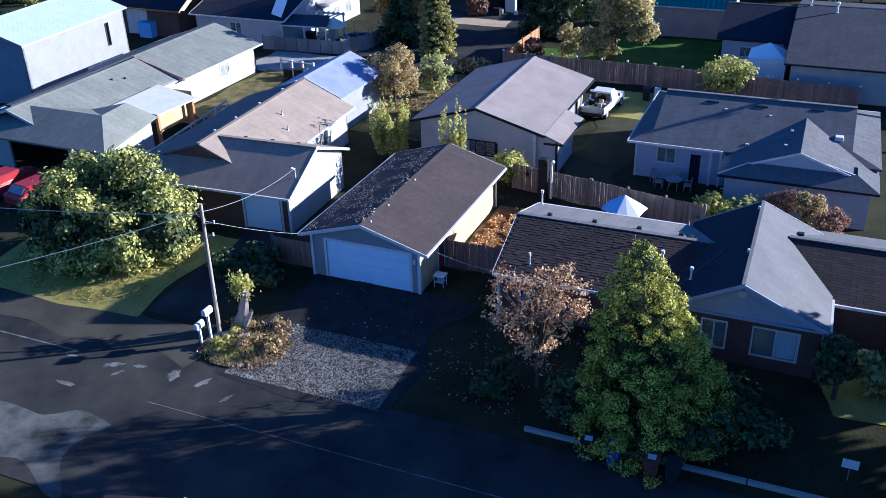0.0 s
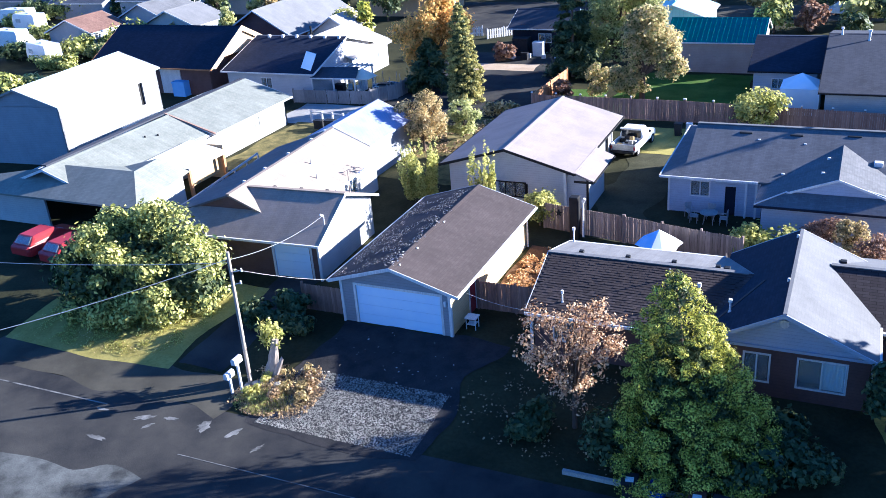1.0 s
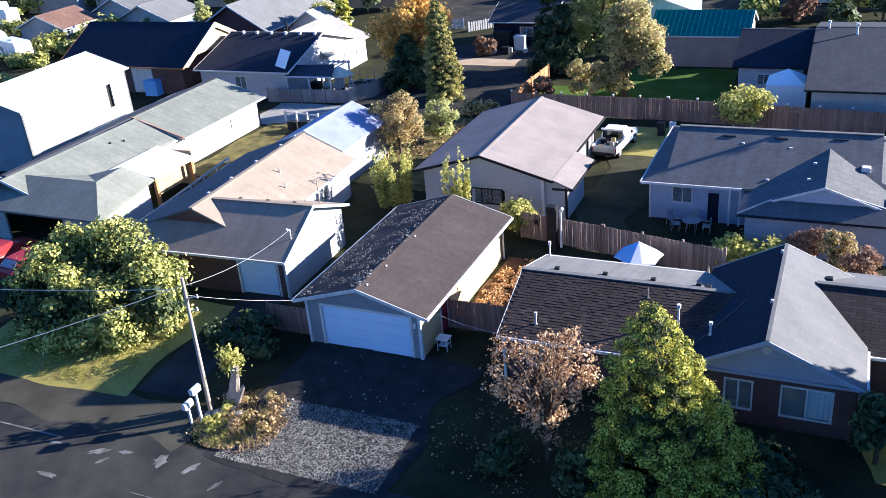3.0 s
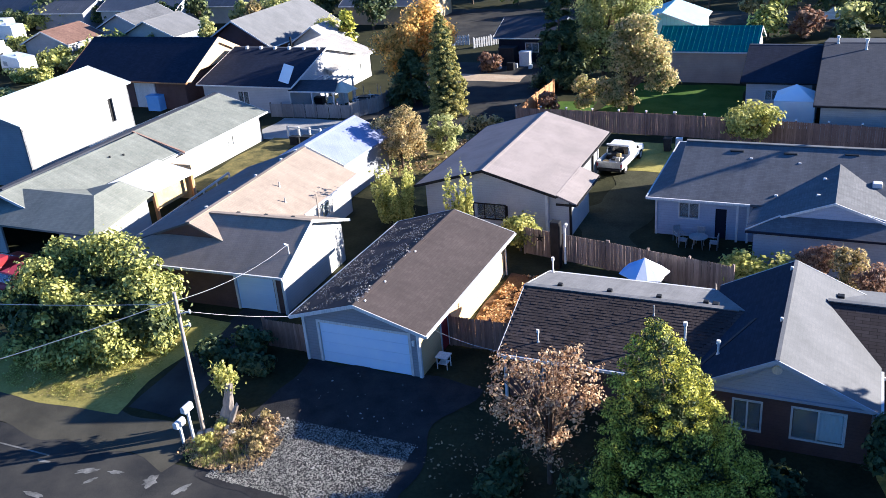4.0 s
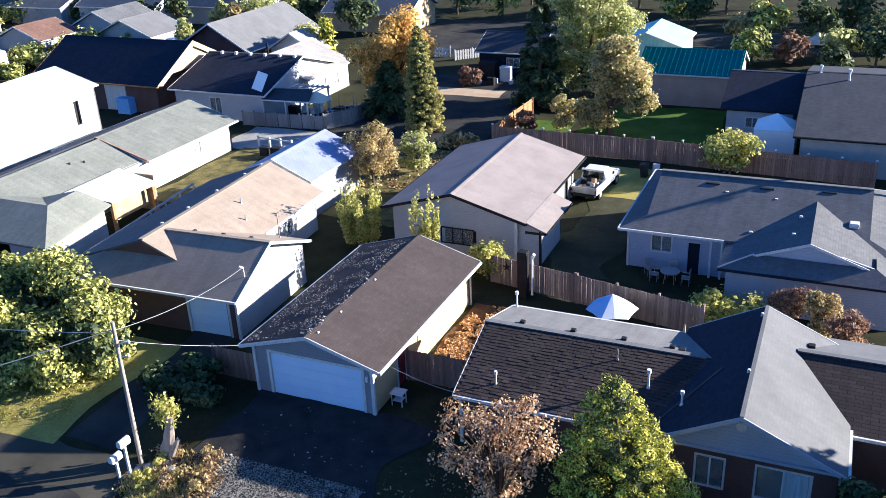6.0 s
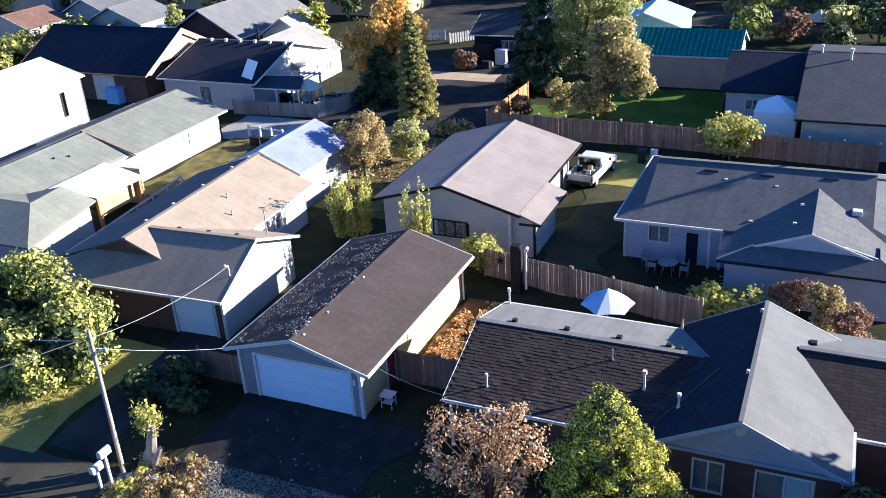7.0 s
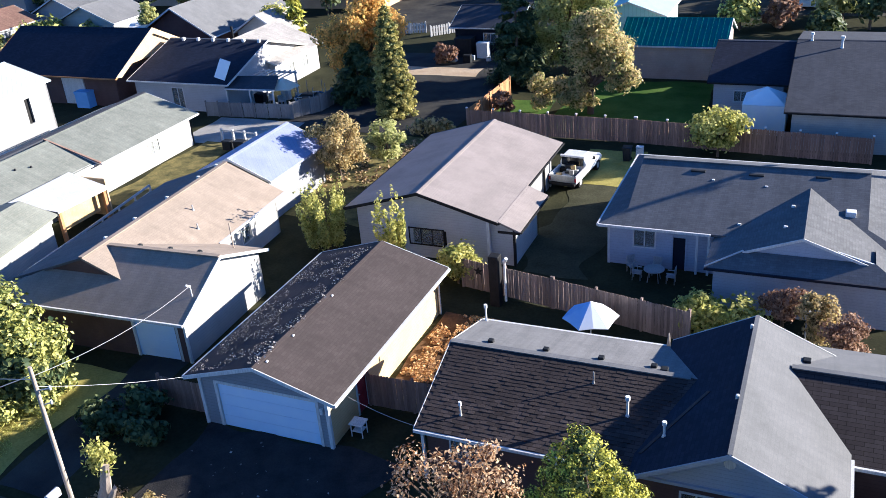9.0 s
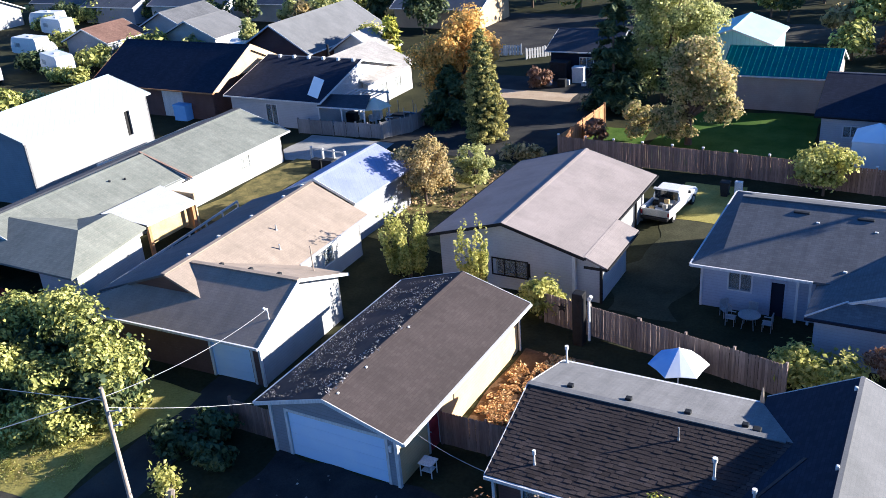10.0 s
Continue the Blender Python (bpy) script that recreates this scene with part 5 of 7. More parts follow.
def corner_shed():
    h = thing("shed", (-18.3, 13.2, ground_z(13)), "small pale cyan shed with brown sloping roof across the street", "shed")
    part("roof", slab([(-16.75, 9.0, 3.6), (-16.75, 16.6, 3.6), (-20.2, 16.6, 2.6), (-20.2, 9.0, 2.6)], 0.1), "shingle_rust", h, "brown shingled single-slope roof")
    part("wall", wall((-17.0, 9.2), (-17.0, 16.45), -0.6, 3.4, 0.12), "pale_cyan", h, "sunlit pale cyan wall")
    part("wall", wall((-17.0, 16.45), (-20.0, 16.45), -0.6, 2.5, 0.12), "white_siding", h)
    part("wall", wall((-20.0, 9.2), (-17.0, 9.2), -0.6, 2.5, 0.12), "white_siding", h)
    part("wall", wall((-20.0, 16.45), (-20.0, 9.2), -0.6, 2.5, 0.12), "white_siding", h)
    part("bargeboard", rails(bmesh.new(), [(-16.72, 9.0, 3.65), (-16.72, 16.6, 3.65)], 0.08, 0.2), "white_paint", h)
    b = thing("storage_box", (-14.6, 16.2, ground_z(16)), "grey storage bunker with white edging across the street", "bunker")
    part("body", box(-15.4, -13.9, 14.5, 17.0, -0.6, 1.0), "grey_siding", b)
    part("lid", slab([(-15.45, 14.4, 1.15), (-13.85, 14.4, 1.05), (-13.85, 17.05, 1.05), (-15.45, 17.05, 1.15)], 0.1), "grey_siding", b)


corner_shed()
simple_house((-27, 11, 0), "x", 11.6, -34, -22.5, 2.4, 8.4, 14.8, 1.5, ("blue_grey_sheet", "blue_grey_sheet"), "grey_siding", "low building with dull blue sheet roof across the street", inset=0.3)
for i, (x, y, w, d, rz, mt, wm) in enumerate(((-105, 122, 8, 5, 5.0, "shingle_grey", "white_siding"), (-120, 119, 6, 4, 4.2, "shingle_slate", "grey_siding"), (-132, 122, 9, 5, 5.2, "shingle_slate", "pale_grey_siding"), (-62, 124, 7, 5, 5.0, "shingle_grey", "tan_siding"), (-88, 125, 8, 5, 5.2, "shingle_slate", "white_siding"), (-145, 108, 8, 5, 5, "shingle_grey", "white_siding"))):
    simple_house((x, y, 0), "x", y, x - w, x + w, rz, y - d, y + d, 2.7, (mt, mt), wm, {"shingle_grey": "distant low house with grey roof", "shingle_slate": "distant low house with dark slate roof"}[mt])


# ---------------------------------------------------------------- plants
def leaf_mesh(name, centres, normals, sizes, mat, aspect=1.7):
    """Many small folded leaves: one diamond of two triangles each, at centres, facing normals."""
    n = len(centres)
    nr = normals / (np.linalg.norm(normals, axis=1, keepdims=True) + 1e-9)
    ref = rng.normal(size=(n, 3))
    u = np.cross(nr, ref)
    u /= np.linalg.norm(u, axis=1, keepdims=True) + 1e-9
    v = np.cross(nr, u)
    s = sizes[:, None] * 0.5
    fold = nr * s * 0.35
    pts = np.stack([centres - u * s * aspect, centres + v * s + fold, centres + u * s * aspect, centres - v * s + fold], axis=1).reshape(-1, 3)
    me = bpy.data.meshes.new(name)
    me.vertices.add(4 * n)
    me.vertices.foreach_set("co", pts.astype(np.float32).ravel())
    i = np.arange(n) * 4
    tri = np.stack([i, i + 1, i + 2, i, i + 2, i + 3], axis=1).ravel()
    me.loops.add(6 * n)
    me.loops.foreach_set("vertex_index", tri.astype(np.int32))
    me.polygons.add(2 * n)
    me.polygons.foreach_set("loop_start", (np.arange(2 * n) * 3).astype(np.int32))
    me.update(calc_edges=True)
    me.materials.append(M[mat])
    return me


def crown_points(blobs, n, shell=0.55):
    """Leaf places spread over round clumps (x, y, z, rx, rz), thicker towards their skins."""
    b = np.array(blobs, float)
    w = b[:, 3] ** 2
    pick = rng.choice(len(b), size=n, p=w / w.sum())
    d = rng.normal(size=(n, 3))
    d /= np.linalg.norm(d, axis=1, keepdims=True)
    r = shell + (1.08 - shell) * rng.random(n) ** 0.6
    r *= 1 + 0.18 * np.sin(d[:, 0] * 7 + pick) * np.cos(d[:, 2] * 6 + pick)
    stray = rng.random(n) < 0.07
    r[stray] *= 1.15 + 0.3 * rng.random(int(stray.sum()))
    c = b[pick]
    pts = c[:, :3] + d * r[:, None] * np.stack([c[:, 3], c[:, 3], c[:, 4]], axis=1)
    w1, w2, w3 = rng.normal(size=(3, 3)) * 2.4 / max(0.5, float(np.median(b[:, 3])))
    f = np.sin(pts @ w1) + np.sin(pts @ w2 + 1.7) + np.sin(pts @ w3 + 0.4)
    keep = f > -0.75 + 0.6 * rng.normal(size=n) * 0.6
    return pts[keep], d[keep]


def clumps(x, y, z, rx, ry, rz, k, size, seed, upper=0.0):
    """k clumps through an ellipsoid, with an uneven outline."""
    g = np.random.default_rng(seed)
    out = []
    for i in range(k):
        d = g.normal(size=3)
        d /= np.linalg.norm(d)
        t = g.random() ** 0.45
        s = size * (0.65 + 0.7 * g.random())
        cz = z + d[2] * t * (rz - s * 0.6)
        out.append((x + d[0] * t * (rx - s * 0.6), y + d[1] * t * (ry - s * 0.6), max(cz, 0.45 * s + upper), s, s * 0.8))
    return out


def tree(name, at, trunk_h, trunk_r, blobs, n, leaf, mat, label, category="tree", shell=0.5, limbs=7, up=0.35):
    x, y = at
    z0 = ground_z(y)
    root = thing(name, (x, y, z0), label, category)
    bm = tube((x, y, z0 - 0.1), (x, y, z0 + trunk_h * 0.55), trunk_r, trunk_r * 0.75)
    tube((x, y, z0 + trunk_h * 0.5), (x + 0.1 * trunk_h * 0.3, y, z0 + trunk_h), trunk_r * 0.75, trunk_r * 0.35, 8, bm)
    step = max(1, len(blobs) // limbs)
    for b in blobs[::step]:
        s = Vector((x, y, z0 + trunk_h * 0.55))
        e = Vector(b[:3])
        m = s.lerp(e, 0.5) + Vector((0, 0, 0.15 * trunk_h))
        tube(s, m, trunk_r * 0.5, trunk_r * 0.3, 6, bm)
        tube(m, e, trunk_r * 0.3, trunk_r * 0.1, 5, bm)
    part("trunk", bm, "bark", root, "brown bark trunk and limbs")
    pts, d = crown_points(blobs, n, shell)
    nrm = d + rng.normal(size=d.shape) * 0.5 + np.array([0, 0, up])
    me = leaf_mesh("crown", pts - np.array([x, y, z0]), nrm, leaf * (0.6 + 0.8 * rng.random(len(pts))), mat)
    ob = new("crown", me)
    ob.parent = root
    ORIGIN[ob.name] = ORIGIN[root.name]
    return root


def conifer(at, height, radius, n, leaf, mat, label, skirt=0.06, power=0.9, seed=1, name="conifer_tree"):
    """Tiers of drooping sprays round a straight stem, with uneven tips."""
    x, y = at
    z0 = ground_z(y)
    g = np.random.default_rng(seed)
    root = thing(name, (x, y, z0), label, "tree")
    part("trunk", tube((x, y, z0 - 0.1), (x, y, z0 + height * 0.97), radius * 0.07 + 0.05, 0.02), "bark", root, "straight brown trunk")
    k = int(26 + height * 9)
    lv = g.random(k) ** 1.25 * (1 - skirt) + skirt
    ang = g.random(k) * 2 * math.pi
    ln = radius * np.clip(1 - lv, 0.03, 1) ** power * (0.72 + 0.42 * g.random(k))
    pick = g.choice(k, size=n, p=(ln + 0.1) / (ln + 0.1).sum())
    t = 0.15 + 0.9 * g.random(n) ** 0.6
    spread = (0.1 + 0.26 * ln[pick] * t)
    a, L = ang[pick], ln[pick] * t
    pts = np.stack([np.cos(a) * L, np.sin(a) * L, lv[pick] * height + L * (0.18 - 0.3 * t)], axis=1)
    pts += g.normal(size=(n, 3)) * spread[:, None] * np.array([0.45, 0.45, 0.3])
    pts[:, 2] = np.clip(pts[:, 2], 0.1, height * 1.02)
    nrm = np.stack([np.cos(a) * 0.6, np.sin(a) * 0.6, np.full(n, 0.9)], axis=1) + g.normal(size=(n, 3)) * 0.55
    ob = new("crown", leaf_mesh("crown", pts, nrm, leaf * (0.6 + 0.8 * g.random(n)), mat, 3.0))
    ob.parent = root
    return root


def shrub(at, rx, ry, h, n, leaf, mat, label, seed, k=12, name="shrub", upright=False):
    x, y = at
    z0 = ground_z(y)
    bl = clumps(x, y, z0 + h * 0.5, rx, ry, h * 0.55, k, min(rx, h) * 0.42, seed, z0)
    if upright:
        g = np.random.default_rng(seed)
        bl = []
        for i in range(2 * k):
            a, r = g.random() * 6.28, g.random() ** 0.5 * rx * 0.72
            hh = h * (0.68 + 0.4 * g.random()) * (1 - 0.35 * (r / rx) ** 2)
            for q in (0.3, 0.52, 0.74, 0.92):
                bl.append((x + math.cos(a) * r * (0.6 + 0.7 * q), y + math.sin(a) * r * (0.6 + 0.7 * q), z0 + hh * q, rx * 0.2 * (1.25 - q), hh * 0.15))
    return tree(name, at, h * 0.55, 0.04 + 0.02 * h, bl, n, leaf, mat, label, "shrub", 0.45, 6)


def clump_conifer(at, top_x, height, radius, n, leaf, mat, label, tiers, power, seed, lift=0.4, tuft=1.0):
    """A dense conifer: flat tufted sprays in tiers round a stem that ends over top_x."""
    x, y = at
    z0 = ground_z(y)
    g = np.random.default_rng(seed)
    root = thing("conifer_tree", (x, y, z0), label, "tree")
    part("trunk", tube((x, y, z0 - 0.1), (top_x, y, z0 + height * 0.95), 0.07 + 0.02 * height, 0.02), "bark", root, "straight brown trunk")
    blobs, core = [], []
    for i in range(tiers):
        v = (i + 0.35) / tiers
        r = radius * (1 - v) ** power
        cx, cz = x + (top_x - x) * v, z0 + lift + (height - lift) * v
        core.append((cx, y, cz, 0.62 * r + 0.05, 0.5 * height / tiers + 0.1))
        k = max(4, int(2 * math.pi * r / (0.5 * tuft)))
        for j in range(k):
            a = 2 * math.pi * (j + g.random()) / k
            rr = r * (0.68 + 0.36 * g.random()) * (1 + 0.1 * math.sin(3 * a + 5 * v))
            s = tuft * (0.2 + 0.22 * g.random()) * (0.6 + 0.4 * (1 - v))
            blobs.append((cx + math.cos(a) * rr, y + math.sin(a) * rr, cz - 0.1 * rr + 0.25 * g.normal() * (1 - v), s, s * 0.62))
    blobs.append((top_x, y, z0 + height - 0.15, 0.12, 0.3))
    pts, d = crown_points(blobs, n, 0.5)
    nrm = d + g.normal(size=d.shape) * 0.35 + np.array([0, 0, 0.3])
    size = leaf * (0.6 + 0.8 * g.random(len(pts)))
    # Inner sprays are coloured dark to deepen the shade inside the crown.
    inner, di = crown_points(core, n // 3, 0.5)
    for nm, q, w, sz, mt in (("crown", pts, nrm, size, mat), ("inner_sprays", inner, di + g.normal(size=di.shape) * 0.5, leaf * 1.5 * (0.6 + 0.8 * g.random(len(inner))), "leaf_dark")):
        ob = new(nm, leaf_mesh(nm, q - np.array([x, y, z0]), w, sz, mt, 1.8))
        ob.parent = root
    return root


big = clumps(-35.7, 34.6, 3.1, 5.3, 3.5, 3.6, 95, 0.72, 3)
big += [(-33.6, 35.6, 5.1, 1.0, 1.0), (-34.8, 35.8, 5.3, 1.1, 0.9), (-32.4, 35.8, 3.6, 0.9, 1.1), (-32.2, 36.2, 2.2, 0.8, 1.0), (-40.3, 34.0, 1.6, 1.0, 1.0), (-33.0, 33.4, 0.7, 0.9, 0.9), (-34.9, 32.5, 0.6, 1.0, 0.9), (-36.8, 32.2, 0.7, 1.0, 0.9), (-38.8, 32.4, 0.7, 1.0, 0.9), (-31.9, 34.9, 0.8, 0.8, 1.0), (-32.2, 36.4, 0.9, 0.8, 1.0)]
bush = tree("large_shrub", (-35.8, 34.8), 3.4, 0.2, big, 56000, 0.135, "leaf_green", "huge rounded green shrub beside the street", "shrub", 0.55, 9)
# Added dark leaves block the sun and colour in the bush's inner shade.
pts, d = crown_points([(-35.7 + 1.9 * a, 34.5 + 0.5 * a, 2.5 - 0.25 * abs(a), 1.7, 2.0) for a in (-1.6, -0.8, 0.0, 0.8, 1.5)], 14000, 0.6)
ob = new("inner_shade_leaves", leaf_mesh("inner_shade_leaves", pts - np.array([-35.8, 34.8, ground_z(34.8)]), d + rng.normal(size=d.shape) * 0.4, 0.2 * (0.6 + 0.8 * rng.random(len(pts))), "leaf_dark"))
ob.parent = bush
clump_conifer((-4.4, 30.6), -5.3, 8.5, 3.4, 130000, 0.055, "leaf_conifer", "bushy green conifer in the front yard", 21, 0.66, 5, 0.3, 1.25)
pink = clumps(-9.6, 31.4, 4.2, 2.5, 2.1, 2.0, 50, 0.46, 8) + clumps(-9.5, 31.4, 1.9, 2.0, 1.8, 1.0, 12, 0.5, 9)
tree("ornamental_tree", (-9.5, 31.4), 3.2, 0.12, pink, 8000, 0.08, "leaf_pink", "small autumn tree with sparse orange-tan leaves", "tree", 0.25, 40)
for i, (x, y, r, h) in enumerate(((-7.3, 30.2, 1.5, 2.3), (-11.2, 30.6, 1.2, 1.6), (-2.3, 29.9, 1.6, 2.0), (-0.2, 31.2, 1.3, 1.6), (-6.0, 33.2, 1.5, 2.2), (-1.2, 33.0, 1.1, 1.2))):
    shrub((x, y), r, r, h, 2200, 0.16, "leaf_dark", "dark green shrub in the shaded front yard", 20 + i)
shrub((2.6, 34.6), 1.1, 1.0, 3.4, 2600, 0.17, "leaf_dark", "tall dark shrub at the house corner", 31, 10)
shrub((5.4, 36.7), 1.5, 1.2, 4.9, 3600, 0.17, "leaf_dark", "tall dark shrub in the nook before the east wing", 33, 12)
shrub((4.0, 35.6), 1.2, 0.9, 1.9, 1500, 0.2, "leaf_silver", "pale sunlit dry shrub beside the house", 32, 8)
for i, (x, y, r, h) in enumerate(((-26.6, 36.0, 1.2, 1.7), (-27.6, 34.4, 1.3, 1.5), (-25.6, 34.4, 1.0, 1.2))):
    shrub((x, y), r, r, h, 1800, 0.17, "leaf_dark", "loose dark green bush in shade beside the garage", 40 + i)
shrub((-26.9, 53.2), 1.75, 1.5, 4.7, 15000, 0.1, "leaf_bright", "pale upright bush in the back yard", 51, 15, "bush", True)
shrub((-21.6, 51.3), 1.3, 1.0, 4.9, 9500, 0.1, "leaf_bright", "pale upright bush before the workshop", 52, 9, "bush", True)
shrub((-17.7, 51.3), 1.25, 0.9, 2.3, 5000, 0.13, "leaf_bright", "bright yellow-green bush at the fence", 53, 10, "bush")
shrub((-3.9, 49.8), 2.1, 0.95, 2.2, 5200, 0.15, "leaf_bright", "spreading light green bush behind the fence", 54, 14, "bush")
shrub((-0.9, 50.0), 1.15, 0.8, 3.5, 7000, 0.08, "leaf_rust", "rust-brown bush by the house wall", 55, 10, "bush")
shrub((0.5, 49.0), 1.05, 0.8, 3.2, 6500, 0.08, "leaf_olive", "olive bush by the house wall", 56, 10, "bush")
shrub((1.7, 47.8), 1.2, 0.9, 3.4, 7000, 0.08, "leaf_rust", "rust-brown bush behind the house", 57, 10, "bush")
tree("fruit_tree", (-31.6, 63.4), 1.7, 0.13, clumps(-31.7, 63.3, 2.9, 2.7, 2.1, 2.3, 58, 0.48, 61), 13000, 0.11, "leaf_olive", "spreading fruit tree with thin olive leaves", "tree", 0.3, 12)
tree("fruit_tree", (-29.9, 67.6), 1.4, 0.1, clumps(-29.9, 67.4, 1.9, 1.75, 1.5, 1.65, 20, 0.6, 62), 7000, 0.12, "leaf_silver", "small fruit tree with greyish leaves", "tree", 0.35, 9)
shrub((-28.6, 73.8), 1.9, 0.9, 1.4, 1500, 0.2, "leaf_olive", "low autumn hedge behind the workshop", 63, 10, "hedge")
tree("small_tree", (-6.8, 73.3), 1.6, 0.1, clumps(-6.8, 73.3, 2.1, 2.2, 1.8, 1.6, 16, 0.8, 64), 5200, 0.17, "leaf_bright", "small yellow-green tree before the long fence", "tree", 0.4, 9)
clump_conifer((-34.0, 78.0), -34.3, 9.3, 1.75, 46000, 0.085, "leaf_column", "tall narrow conifer lit from one side", 20, 0.4, 71, 0.2, 0.9)
# Added dark shape that fills the shadowed hollow beside the maple.
conifer((-39.4, 81.6), 5.2, 2.4, 9000, 0.18, "leaf_dark", "dark conifer shape added for the shaded hollow by the maple", 0.04, 0.55, 72)
tree("maple_tree", (-40.2, 84.5), 4.0, 0.25, clumps(-40.2, 84.5, 5.6, 4.3, 3.6, 4.6, 46, 1.15, 73), 22000, 0.19, "leaf_orange", "maple with orange autumn leaves", "tree", 0.4, 12)
tree("broadleaf_tree", (-17.9, 81.2), 4.0, 0.3, clumps(-17.3, 81.2, 5.4, 3.0, 2.7, 3.6, 46, 0.8, 74) + clumps(-15.6, 80.8, 3.6, 1.9, 1.8, 1.9, 18, 0.62, 741) + clumps(-18.8, 80.3, 2.0, 2.2, 1.7, 1.8, 22, 0.62, 742) + clumps(-22.0, 81.0, 1.9, 1.9, 1.5, 1.7, 16, 0.55, 743), 38000, 0.15, "leaf_turning", "large broad tree turning brown", "tree", 0.4, 14)
tree("broadleaf_tree", (-23.2, 92.5), 5.0, 0.3, clumps(-22.4, 92.5, 8.0, 4.8, 3.4, 4.6, 60, 1.0, 75) + clumps(-25.0, 92.0, 3.6, 3.0, 2.6, 3.4, 26, 0.9, 751) + clumps(-19.6, 92.0, 4.4, 2.3, 2.0, 2.8, 20, 0.8, 752), 42000, 0.16, "leaf_silver", "tall green tree behind the court fence", "tree", 0.45, 10)
conifer((-26.6, 88.6), 11.5, 2.3, 14000, 0.18, "leaf_dark", "tall dark conifer beside the court", 0.04, 0.6, 76)
shrub((-25.0, 79.6), 1.3, 1.1, 2.3, 1600, 0.22, "leaf_rust", "rusty bush inside the fence", 77, 8, "bush")
conifer((-55.1, 97.2), 6.3, 1.0, 2600, 0.26, "leaf_conifer", "slim column-shaped evergreen in a far garden", 0.02, 0.25, 78)
tree("small_tree", (-58.0, 97.5), 2.0, 0.12, clumps(-58.0, 97.5, 3.6, 2.0, 1.8, 1.9, 12, 0.9, 79), 3200, 0.19, "leaf_bright", "yellowing small tree beside the pale house", "tree", 0.4, 7)
shrub((-36.5, 94.8), 1.4, 1.0, 2.6, 1500, 0.25, "leaf_rust", "brown bush at the end of the court", 80, 8, "bush")

# trees and gardens in the distance
g = np.random.default_rng(90)
far = [(-95, 90, 2.6, 3.0, "leaf_green"), (-90, 94, 3.2, 4.0, "leaf_green"), (-99, 96, 2.4, 3.0, "leaf_silver"), (-104, 88, 2.4, 2.5, "leaf_dark"), (-84, 96.5, 2.4, 3.2, "leaf_silver"),
       (-88, 71, 2.4, 2.6, "leaf_green"), (-80, 66, 2.6, 2.4, "leaf_dark"), (-9.5, 111, 2.6, 4.0, "leaf_green"), (-5.5, 112, 2.2, 3.4, "leaf_rust"), (3, 112, 3.2, 6.0, "leaf_dark"), (-1, 104, 2.2, 3.6, "leaf_dark"),
       (-27, 107, 3.4, 8.0, "leaf_rust"), (-79, 118, 3.6, 6.0, "leaf_silver"), (-62, 116, 3.4, 6.5, "leaf_dark")]
for i, (x, y, r, h, mt) in enumerate(far):
    tree("garden_tree", (x, y), h * 0.4, 0.16, clumps(x, y, h * 0.58, r, r, h * 0.5, 14, r * 0.4, 100 + i), 1800, 0.34, mt, {"leaf_rust": "rust-brown garden tree in the distance", "leaf_dark": "dark garden tree in the distance", "leaf_silver": "pale green garden tree in the distance", "leaf_green": "green garden tree in the distance"}[mt], "tree", 0.4, 5)
for i in range(46):
    x, y = -150 + 3.6 * i + g.normal() * 2.0, 112 + g.random() * 20
    if any(abs(x - q) < 6 for q in (-19, -105, -118, -132, -62)) and y < 126 or -57 < x < -27 and y < 131:
        continue
    h, r = 3 + 4 * g.random(), 1.8 + 1.4 * g.random()
    mt = ("leaf_green", "leaf_dark", "leaf_dark", "leaf_silver", "leaf_olive")[i % 5]
    tree("garden_tree", (x, y), h * 0.4, 0.14, clumps(x, y, h * 0.55, r, r, h * 0.5, 12, r * 0.42, 400 + i), 1100, 0.4, mt, {"leaf_green": "green garden tree in the distance", "leaf_dark": "dark garden tree in the distance", "leaf_silver": "pale green garden tree in the distance", "leaf_olive": "brownish garden tree in the distance"}[mt], "tree", 0.4, 5)
for i in range(34):
    x, y = -185 + 6.4 * i + g.normal() * 1.5, 134 + g.random() * 14
    h, r = 7 + 6 * g.random(), 3.4 + 1.6 * g.random()
    tree("woodland_tree", (x, y), h * 0.4, 0.2, clumps(x, y, h * 0.55, r, r, h * 0.5, 12, r * 0.42, 200 + i), 1100, 0.6, "leaf_dark" if i % 3 else "leaf_green", "dark tree in the belt beyond the gardens", "tree", 0.4, 4)
for i, (x, y, a, b, h) in enumerate(((-130, 115, 3.4, 2.2, 3.6), (-124.5, 116, 3.4, 2.2, 3.4), (-119, 117.5, 3.4, 2.2, 3.6), (-113.5, 119, 3.2, 2.2, 3.3), (-96.5, 94.5, 2.6, 1.6, 2.4), (-92.4, 94.0, 2.4, 1.5, 2.6), (-89.2, 92.6, 2.2, 1.4, 2.2))):
    tree("hedge", (x, y), 0.8, 0.08, clumps(x, y, h * 0.5, a, b, h * 0.52, 20, 0.85, 560 + i), 3000, 0.26, "leaf_green" if i % 3 else "leaf_dark", "long dark green hedge in the far yards", "hedge", 0.5, 5)
tree("garden_tree", (-76.2, 98.2), 2.0, 0.1, clumps(-76.2, 98.2, 3.4, 1.3, 1.2, 2.0, 14, 0.55, 570), 3000, 0.2, "leaf_silver", "small pale garden tree behind the dark roof", "tree", 0.4, 6)
